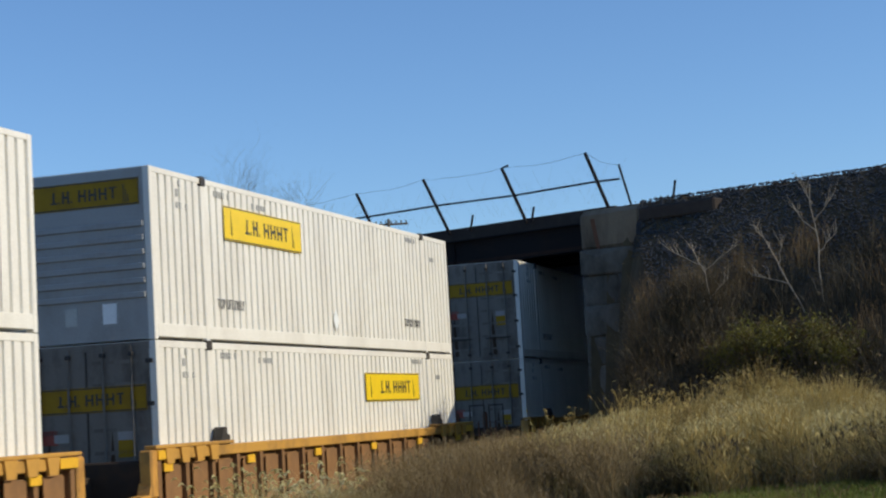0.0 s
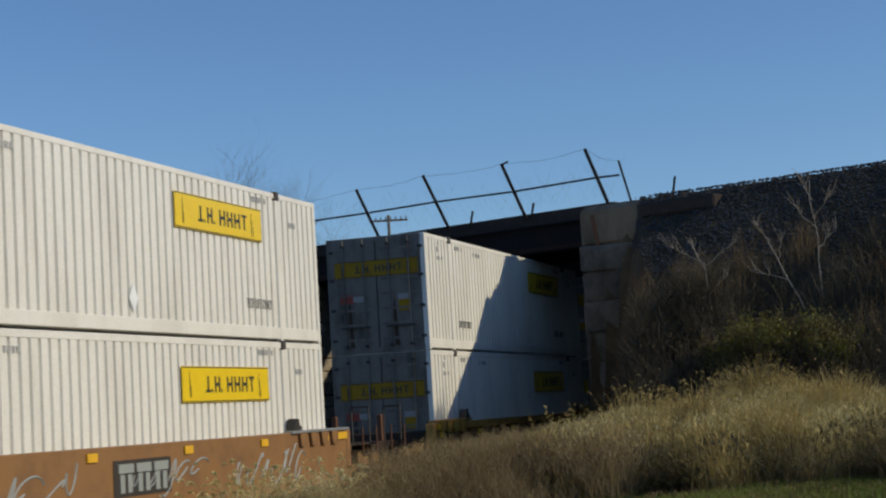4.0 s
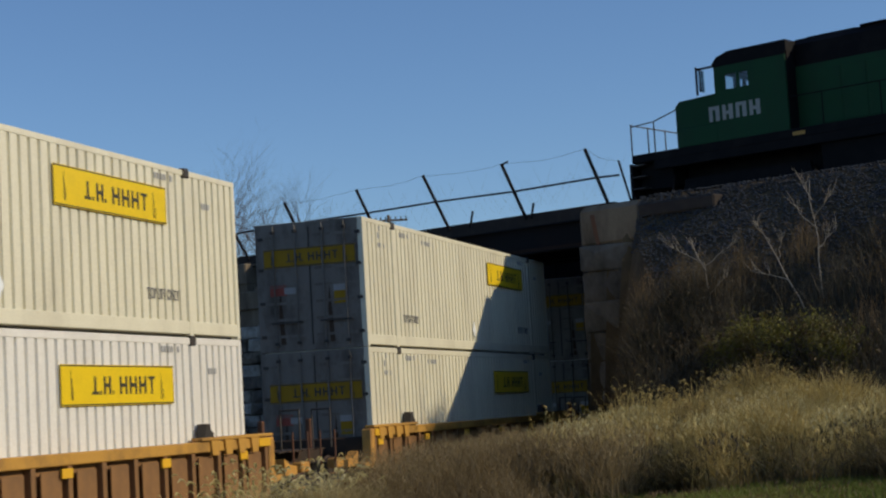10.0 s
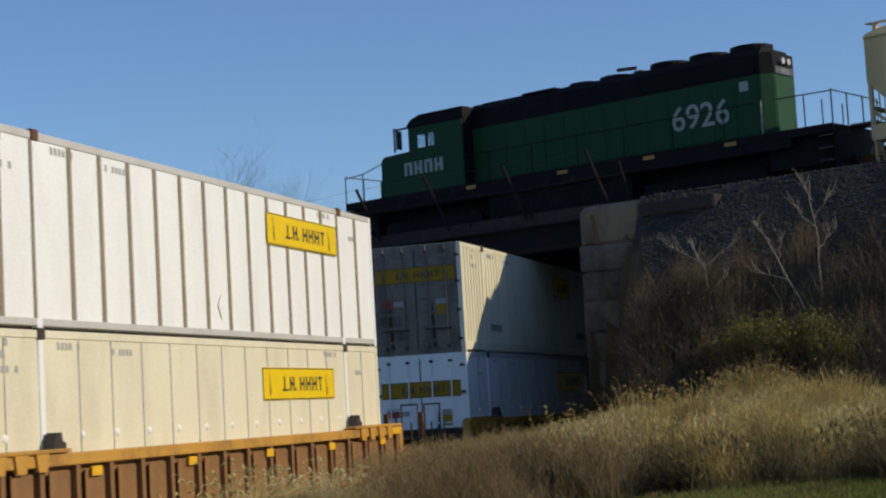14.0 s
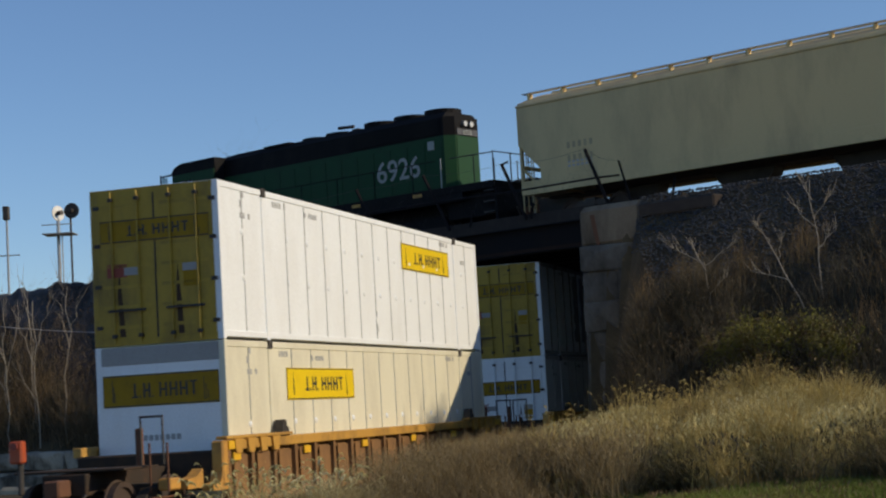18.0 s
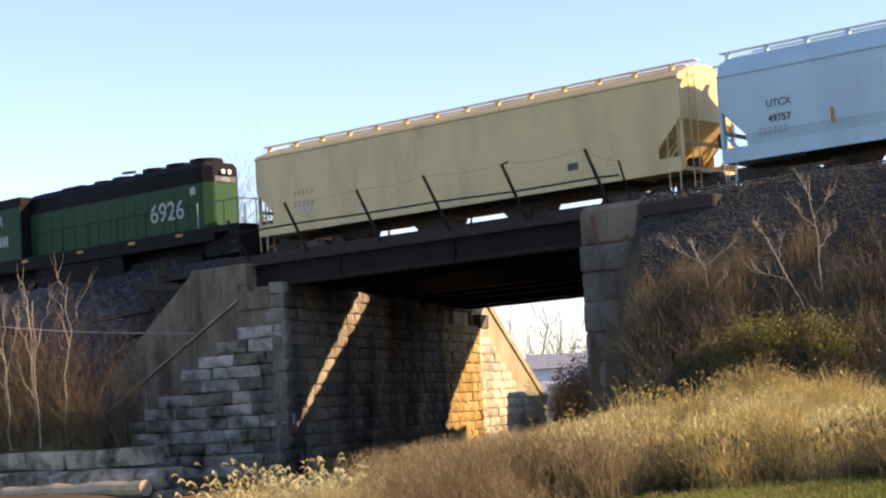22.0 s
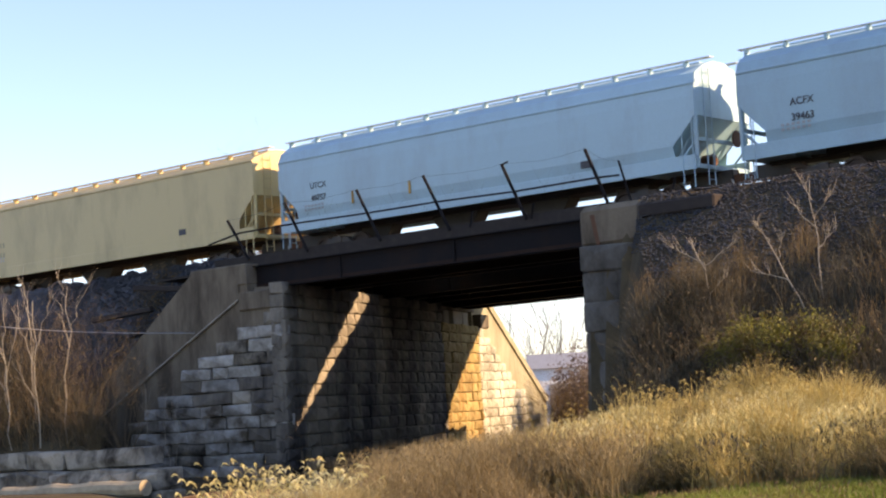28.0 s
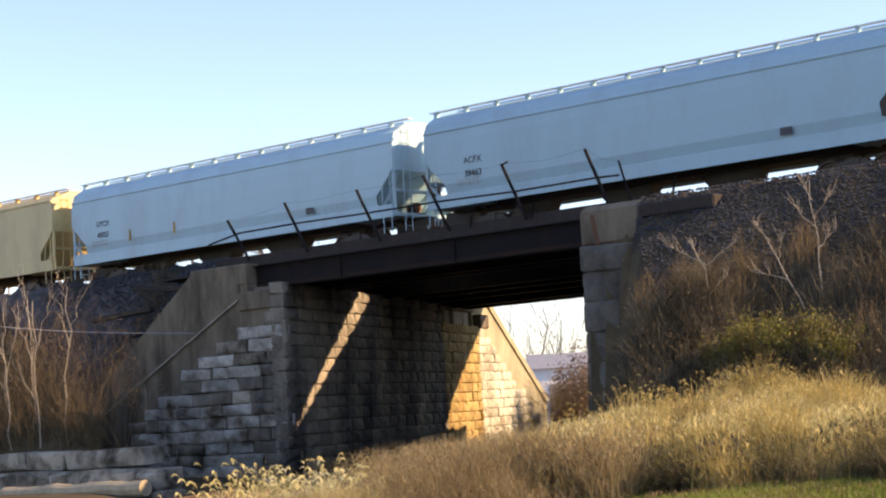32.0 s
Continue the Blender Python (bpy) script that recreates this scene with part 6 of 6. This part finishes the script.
                lv += [tuple(c - b), tuple(c - a), tuple(c + b), tuple(c + a)]
                lf.append((i, i + 1, i + 2, i + 3))
        tagged(sheet_mesh("foliage", lv, lf, BUSHGRN, "", "", sh), kind="stuff")

    # pale forked saplings on the right bank: each stem's lean and its branches as (height, reach, rise)
    for k, (u, w, tall, lean, forks) in enumerate((
            (20.7, -11.5, 1.45, 0.14, ((1.4, 1.0, 0.5), (1.35, -0.8, 0.5), (1.25, 0.45, 0.75), (0.7, -0.35, 0.4))),
            (18.35, -11.5, 1.95, 0.95, ((0.75, 1.05, 0.32), (1.2, -0.3, 0.6), (1.6, 0.25, 0.5))),
            (18.05, -11.2, 2.75, 0.1, ((1.9, -0.7, 0.55), (1.7, 0.5, 0.6), (1.2, -0.4, 0.5), (2.3, 0.25, 0.5))))):
        p = UP(u, w, 0)
        t = empty("bare_sapling", frame_of(Vector((p.x, p.y, ground_z(p.x, p.y) - 0.1)), DU, -NU))
        tagged(t, "bare pale forked sapling on the bank", "tree", "saplings")
        rnd = random.Random(60 + k)

        def crooked(p, q, r0, r1, n):
            """A slightly crooked tapering limb."""
            segs, last = [], p
            for i in range(1, n + 1):
                e = p.lerp(q, i / n) + (Vector((rnd.gauss(0, 0.025), rnd.gauss(0, 0.025), 0)) if i < n else Vector())
                segs.append((last, e, r0 + (r1 - r0) * (i - 1) / n, r0 + (r1 - r0) * i / n))
                last = e
            return segs
        top = Vector((lean, 0.05, tall))
        stem = crooked(Vector(), top, 0.019, 0.008, 6)
        v, f = tube([stem[0][0]] + [q[1] for q in stem], [0.019] + [q[3] for q in stem])
        sheet_mesh("trunk", v, f, PALEBARK, "", "", t)
        for h, reach, rise in forks:
            s0 = top * (h / tall)
            tip = s0 + Vector((reach, rnd.uniform(-0.3, 0.3), rise))
            segs = crooked(s0, tip, 0.014, 0.005, 5)
            v, f = tube([s0] + [q[1] for q in segs], [0.014] + [q[3] for q in segs], 5)
            limb = sheet_mesh("branch", v, f, PALEBARK, "", "", t)
            segs = []
            for _ in range(8):
                g = s0.lerp(tip, rnd.uniform(0.4, 1.0))
                segs += crooked(g, g + Vector((rnd.gauss(reach * 0.2, 0.12), rnd.gauss(0, 0.12), rnd.uniform(0.1, 0.45))), 0.006, 0.002, 2)
            v, f = limbs(segs, 4)
            tagged(sheet_mesh("twig", v, f, PALEBARK, "", "", limb), kind="stuff")

    # left: brush and lit saplings in front of the wing wall
    def left_bank(u0, u1, w0, w1):
        def where(rnd):
            u, w = rnd.uniform(u0, u1), rnd.uniform(w0, w1)
            if u < 44.0 + (w + 11) * 1.27:
                return None
            p = UP(u, w, 0)
            return p.x, p.y
        return where
    thicket("left_brush", left_bank(41, 64, -11.3, -8.0), 5200, 31, 1.5, RUSTGRASS, RUSTGRASS, 5, "russet brush on the bank beyond the track", 0.035, 1.0)
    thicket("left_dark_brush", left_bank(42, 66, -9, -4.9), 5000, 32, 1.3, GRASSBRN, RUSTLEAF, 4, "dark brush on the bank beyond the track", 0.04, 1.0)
    # twiggy russet shrubs that close to one domed mass above a dark foot
    for k, (u, w, h) in enumerate(((44.0, -9.9, 3.0), (44.9, -9.3, 3.9), (46.0, -9.8, 4.3), (47.3, -9.2, 4.6), (48.6, -9.7, 4.5), (49.8, -9.1, 4.6), (51.2, -9.6, 4.6), (46.6, -8.3, 3.9), (48.4, -8.0, 3.8), (50.4, -7.8, 3.8), (45.4, -10.3, 3.6), (47.0, -10.2, 4.0), (45.2, -10.7, 1.9), (47.6, -10.8, 2.0), (50.0, -10.7, 2.2))):
        p = UP(u, w, 0)
        sh = empty("russet_shrub", Matrix.Translation((p.x, p.y, ground_z(p.x, p.y) - 0.05)))
        tagged(sh, "twiggy russet shrub with a few withered leaves", "shrub", "russet shrubs on the bank")
        rnd = random.Random(140 + k)
        segs = []
        for j in range(8):
            a = j * 0.785 + rnd.uniform(-0.3, 0.3)
            grow(segs, Vector((0.12 * math.cos(a), 0.12 * math.sin(a), 0)), Vector((math.cos(a) * 0.55, math.sin(a) * 0.55, 1)).normalized(), h * rnd.uniform(0.42, 0.6), 0.013, 3, rnd, 0.5, 0.2, (1, 2))
        v, f = limbs(segs, 3)
        sheet_mesh("branching_stem", v, f, RUSTTWIG, "", "", sh)
        lv, lf = [], []
        for q, e, _, _ in segs:
            for _ in range(1):
                i = len(lv)
                c = q.lerp(e, rnd.random()) + Vector((rnd.gauss(0, 0.07), rnd.gauss(0, 0.07), rnd.gauss(0, 0.07)))
                a = Vector((rnd.gauss(0, 1), rnd.gauss(0, 1), rnd.gauss(0, 1))).normalized()
                b = a.orthogonal().normalized() * rnd.uniform(0.015, 0.032)
                a = a.cross(b).normalized() * rnd.uniform(0.008, 0.02)
                lv += [tuple(c - b), tuple(c - a), tuple(c + b), tuple(c + a)]
                lf.append((i, i + 1, i + 2, i + 3))
        tagged(sheet_mesh("foliage", lv, lf, RUSTGRASS, "", "", sh), kind="stuff")
    # slender forked trees: stem height, lean, then the forks as (height, reach along, reach out, rise)
    for k, (u, w, h, lean, r, forks) in enumerate((
            (48.9, -10.8, 4.0, 0.25, 0.042, ((1.2, 0.9, 0.2, 2.6), (2.2, -0.7, -0.1, 2.4), (3.0, 0.5, 0.3, 1.9), (3.8, -0.3, 0.1, 1.4))),
            (49.9, -10.9, 3.6, -0.5, 0.040, ((0.9, 1.1, -0.2, 2.2), (1.9, -0.6, 0.2, 2.6), (3.2, 0.6, 0.0, 1.7))),
            (47.3, -10.8, 5.0, 0.1, 0.038, ((2.8, 0.8, 0.2, 1.9), (3.4, -0.6, -0.2, 1.6), (4.5, 0.35, 0.1, 1.1), (1.6, 0.5, 0.3, 1.0))),
            (46.1, -10.6, 5.2, -0.35, 0.030, ((3.9, -1.25, 0.1, 1.5), (3.2, 0.7, -0.2, 1.5), (4.7, 0.4, 0.0, 0.9))),
            (48.2, -10.2, 4.4, 0.35, 0.032, ((2.0, -0.5, 0.2, 2.3), (3.4, 0.6, 0.0, 1.7))),
            (50.8, -10.9, 4.6, 0.2, 0.040, ((1.7, 0.7, 0.1, 2.5), (2.9, -0.8, 0.0, 2.0), (4.0, 0.4, 0.2, 1.2))),
            (43.4, -9.4, 3.2, 0.05, 0.018, ((2.0, 0.2, 0.0, 1.0),)), (43.0, -9.0, 3.0, -0.1, 0.016, ((1.8, -0.2, 0.1, 1.0),)), (42.6, -8.9, 2.8, -0.15, 0.016, ((1.9, 0.2, 0.0, 0.8),)))):
        p = UP(u, w, 0)
        t = empty("bare_young_tree", frame_of(Vector((p.x, p.y, ground_z(p.x, p.y) - 0.1)), DU, -NU))
        tagged(t, "slender bare young tree with pale forked stems", "tree", "young trees")
        rnd = random.Random(180 + k)

        def wand(p0, p1, r0, r1, n, wob):
            pts = [p0.lerp(p1, i / n) + (Vector((rnd.gauss(0, wob), rnd.gauss(0, wob), 0)) if 0 < i < n else Vector()) for i in range(n + 1)]
            return pts, [r0 + (r1 - r0) * i / n for i in range(n + 1)]
        top = Vector((lean, 0.05, h))
        r *= 0.8
        pts, radii = wand(Vector(), top, r, r * 0.45, 7, 0.06)
        sheet_mesh("trunk", *tube(pts, radii), PALEBARK, "", "", t)
        for fh, reach, out, rise in forks:
            g = fh / h * 7
            s0 = pts[int(g)].lerp(pts[min(7, int(g) + 1)], g - int(g))
            q, rr = wand(s0, s0 + Vector((reach, out, rise)), r * 0.62, r * 0.2, 6, 0.05)
            limb = sheet_mesh("branch", *tube(q, rr, 5), PALEBARK, "", "", t)
            segs = []
            for _ in range(5):
                i = rnd.randint(2, 6)
                e = q[i] + Vector((rnd.gauss(0.25 * reach, 0.25), rnd.gauss(0, 0.2), rnd.uniform(0.3, 0.9)))
                m = q[i].lerp(e, 0.5) + Vector((rnd.gauss(0, 0.04), rnd.gauss(0, 0.04), 0))
                segs += [(q[i], m, r * 0.22, r * 0.16), (m, e, r * 0.16, r * 0.07)]
            tagged(sheet_mesh("twig", *limbs(segs, 4), PALEBARK, "", "", limb), kind="stuff")

    # far bare trees
    for k, (x, d, h) in enumerate(((350, 125, 17.5), (392, 135, 17.0), (480, 122, 17.5), (535, 130, 15.0), (445, 145, 17))):
        b = (x - 784) / 3026
        bare_tree("far_bare_tree", (b * d, d, 0.5), h, 0.2, 100 + k, 4, TWIGF, "far leafless tree with a fine twig crown", "tree", (0, 0), 0.5, 0.2, 0.35, (2, 3), "far trees")
    for k in range(16):
        d = 150 + 16 * (k % 4)
        b = 0.034 + 0.0036 * k
        bare_tree("distant_bare_tree", (b * d, d, 0.2), 11.5 + 2.0 * math.sin(k * 2.2), 0.13, 120 + k, 4, TWIGF, "distant leafless tree seen under the bridge", "tree", (0, 0), 0.5, 0.25, 0.25, (1, 2), "distant trees")
    far = lambda x0, x1, d0, d1: (lambda rnd: (lambda d, k: (k * d, d))(rnd.uniform(d0, d1), rnd.uniform(x0, x1)))
    thicket("far_scrub", far(0.02, 0.095, 140, 150), 5200, 33, 5.0, TWIGF, TWIGF, 0, "dull brown scrub beyond the bridge", 0.07)
    thicket("dark_far_scrub", far(0.0625, 0.086, 84, 92), 3200, 34, 3.6, RUSTGRASS, TWIGF, 5, "dark leafless bush beyond the bridge", 0.09, 1.2)
    barn = empty("white_shed", Matrix.Translation((8.4, 126.0, 0.0)))
    tagged(barn, "long low white shed far beyond the bridge", "shed")
    part("wall", B(-2.4, 5.5, 0, 6, -0.5, 4.4), PLATE, barn)
    part("roof", P([(-0.3, 4.35), (6.3, 4.35), (3.0, 5.5)], "x", -2.6, 5.8), GALV, barn, "pale metal roof")
    part("door", B(-1.2, 1.6, -0.04, 0.0, -0.4, 3.2), GREYP, barn)
    fence = empty("pale_board_fence", Matrix.Translation((6.6, 96.0, 0.0)))
    tagged(fence, "pale weathered board fence beyond the bridge", "fence")
    bd = part("board", B(-0.09, 0.09, -0.015, 0.015, -0.3, 2.15), GALV, fence)
    for k in range(1, 24):
        again(bd, pose(0.2 * k, 0, 0.03 * math.sin(k * 1.9)), fence)


plants()


def gravel(n, seed, u0, u1, w0, w1):
    """Loose ballast down the upper slope beside the abutment."""
    rnd = random.Random(seed)
    verts, faces = [], []
    while len(verts) < n * 6:
        u, w = rnd.uniform(u0, u1), rnd.uniform(w0, w1)
        if u > 26.6 + (w + 6) * 0.8 or rnd.random() < (-6.2 - w) / 4.6 - 0.3:
            continue
        p = UP(u, w, 0)
        z = ground_z(p.x, p.y) + 0.03
        s = rnd.uniform(0.02, 0.052)
        i = len(verts)
        for d in ((1, 0, 0), (0, 1, 0), (-1, 0, 0), (0, -1, 0), (0, 0, 0.8), (0, 0, -0.8)):
            verts.append((p.x + d[0] * s * rnd.uniform(0.7, 1.3), p.y + d[1] * s * rnd.uniform(0.7, 1.3), z + d[2] * s * rnd.uniform(0.6, 1.2)))
        for k in range(4):
            faces += [(i + k, i + (k + 1) % 4, i + 4), (i + (k + 1) % 4, i + k, i + 5)]
    sheet_mesh("loose_ballast", verts, faces, BALLASTI, "loose blue-grey ballast stones down the bank", "gravel")


BALLASTI = leaf_mat("ballast_chips", (0.054, 0.06, 0.069), (0.072, 0.078, 0.088), (0.04, 0.043, 0.05), 0.9)
gravel(15000, 70, 6, 26.4, -10.4, -5.8)


def wing_fill(n, seed):
    """Ballast and brush on the steep slope behind the left wing wall."""
    rnd = random.Random(seed)
    verts, faces = [], []
    for _ in range(n):
        u, w = rnd.uniform(46.2, 58), rnd.uniform(-4.4, -1.8)
        p = UP(u, w, 0)
        z = fill_z(u, w) + 0.03
        s = rnd.uniform(0.025, 0.06)
        i = len(verts)
        for d in ((1, 0, 0), (0, 1, 0), (-1, 0, 0), (0, -1, 0), (0, 0, 0.8), (0, 0, -0.8)):
            verts.append((p.x + d[0] * s * rnd.uniform(0.7, 1.3), p.y + d[1] * s * rnd.uniform(0.7, 1.3), z + d[2] * s * rnd.uniform(0.6, 1.2)))
        for k in range(4):
            faces += [(i + k, i + (k + 1) % 4, i + 4), (i + (k + 1) % 4, i + k, i + 5)]
    sheet_mesh("spilled_ballast", verts, faces, BALLASTI, "spilled blue-grey ballast behind the wing wall", "gravel")

    def where(r):
        p = UP(r.uniform(49.5, 66), r.uniform(-4.3, -2.3), 0)
        return p.x, p.y
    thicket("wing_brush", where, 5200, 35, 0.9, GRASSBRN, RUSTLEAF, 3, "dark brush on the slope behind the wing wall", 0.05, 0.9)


wing_fill(12000, 71)


# ---- signals, poles, wires
LOGWOOD = paint("bleached_wood", (0.42, 0.33, 0.21), 0.9, 0, (0.14, 0.10, 0.06), 0.7, 2.0, 30, 0.5)


def line_gear():
    s = empty("railway_signal", UP(68.1, 6.0, 7.2) and Matrix.Translation(UP(68.1, 6.0, 7.2)))
    tagged(s, "railway signal mast with two round targets", "signal")
    part("mast", R((0, 0, 0), (0, 0, 5.0), 0.09, 8), GALV, s)
    part("mast", R((0.75, -0.6, 0), (0.75, -0.6, 5.0), 0.05, 8), STEELD, s)
    dirs = ((Vector((0.0, 0.0, 5.25)), Vector((0.75, -0.55, 0.05)), GALV), (Vector((0.85, -0.75, 5.25)), Vector((-0.15, -1.0, 0.0)), STEELD))
    for c, d, m in dirs:
        d = d.normalized()
        t = part("target", R(c, c + d * 0.04, 0.38, 20), m, s, "round signal target")
        part("lamp_hood", R(c + d * 0.04, c + d * 0.3, 0.12, 10), STEELD, t)
    part("platform", B(-0.6, 0.9, -0.9, 0.3, 4.15, 4.2), GALV, s)
    part("platform_rail", R((-0.6, -0.9, 4.6), (0.9, -0.9, 4.6), 0.025, 6), GALV, s)
    part("ladder", R((0.25, -0.3, 0), (0.25, -0.3, 4.2), 0.03, 6), GALV, s)
    m = empty("small_signal", Matrix.Translation(UP(72.3, 6.0, 7.2)))
    tagged(m, "slim signal post with a small dark lamp head", "signal")
    part("post", R((0, 0, 0), (0, 0, 5.9), 0.06, 8), GALV, m)
    part("lamp_head", B(-0.16, 0.16, -0.2, 0.1, 5.4, 6.1, bev=0.04), STEELD, m)
    part("cross_arm", R((-0.5, 0, 3.6), (0.6, 0, 3.6), 0.03, 6), GALV, m)
    for x, y, d, h in ((690, 380, 120, 0), (338, 385, 125, 0)):
        b = (x - 784) / 3026
        top = 1.762 + (725 - 0.0582 * (x - 784) - y) / 3026 * d
        p = empty("telegraph_pole", Matrix.Translation((b * d, d, 0.3)))
        tagged(p, "wooden telegraph pole with insulators on its arm", "utility pole", "telegraph poles")
        part("pole", R((0, 0, 0), (0, 0, top - 0.3), 0.13, 8, 0.1), BARK, p)
        arm = part("cross_arm", B(-1.35, 1.35, -0.06, 0.06, top - 0.75, top - 0.62), BARK, p)
        pin = part("insulator", R((0, 0, top - 0.62), (0, 0, top - 0.42), 0.045, 6), STEELD, arm)
        pin.matrix_basis = pose(-1.25, 0, 0)
        for k in range(1, 8):
            again(pin, pose(-1.25 + k * 0.355, 0, 0), arm)
    # a bleached log on the lowest ledge
    a, b = UP(46.2, -13.0, -0.12), UP(39.35, -13.0, 0.0)
    rnd = random.Random(9)
    v, f = tube([a.lerp(b, i / 8) + Vector((0, 0, rnd.uniform(-0.03, 0.03))) for i in range(9)], [0.27 * rnd.uniform(0.88, 1.04) for i in range(9)], 10)
    tagged(sheet_mesh("fallen_log", v, f, LOGWOOD, "", ""), "bleached tan fallen log lying by the stone ledge", "log")
    c = bmesh.new()
    a, b = UP(46.2, -4.8, 5.0), UP(55.0, -11.6, 6.4)
    prev = None
    for i in range(13):
        f = i / 12
        p = a.lerp(b, f) - Vector((0, 0, 0.25 * math.sin(f * math.pi)))
        if prev:
            rod(c, prev, p, 0.02, 5)
        prev = p
    tagged(part("steel_cable", c, GALV), "slack pale steel cable tied to the wing wall", "cable")
    c = bmesh.new()
    a, b = UP(26.0, 8.0, 9.2), UP(-14.0, 8.0, 10.2)
    prev = None
    for i in range(13):
        f = i / 12
        p = a.lerp(b, f) - Vector((0, 0, 0.5 * math.sin(f * math.pi)))
        if prev:
            rod(c, prev, p, 0.008, 4)
        prev = p
    tagged(part("overhead_wire", c, GALV), "thin overhead wire along the upper line", "wire")


line_gear()


# ---- what moves
def low_way(t):
    return 13.30 * t + 0.0082 * t * t


HIGH_WAY = [(0, -18.6), (7.5, 4.46), (9, 9.03), (11, 15.22), (14, 24.4), (16.5, 32.14), (17, 33.68), (18, 36.8), (19, 39.86), (21, 46.02), (23, 52.41), (25.5, 60.38), (28, 67.97), (32, 80.27)]


def motions():
    """The lower train runs away under the bridge, the upper one crosses above it."""
    for ob, s, z in LOW:
        walk(ob, [(t, ML(s + low_way(t), 0, z)) for t in (0, 4, 8, 12, 16, 20, 24, 28, 32)])
    for ob, x in HIGH:
        walk(ob, [(t, MU(d + x, 0, RAIL_U)) for t, d in HIGH_WAY])
        for wheel in [o for o in ob.children_recursive if o.name.startswith("wheel")]:
            home = wheel.matrix_basis.copy()
            flip = -1 if home.to_euler().z > 1 else 1
            walk(wheel, [(0.2 * k, home @ Matrix.Rotation(flip * 1.36 * k, 4, "Y")) for k in range(161)])


motions()
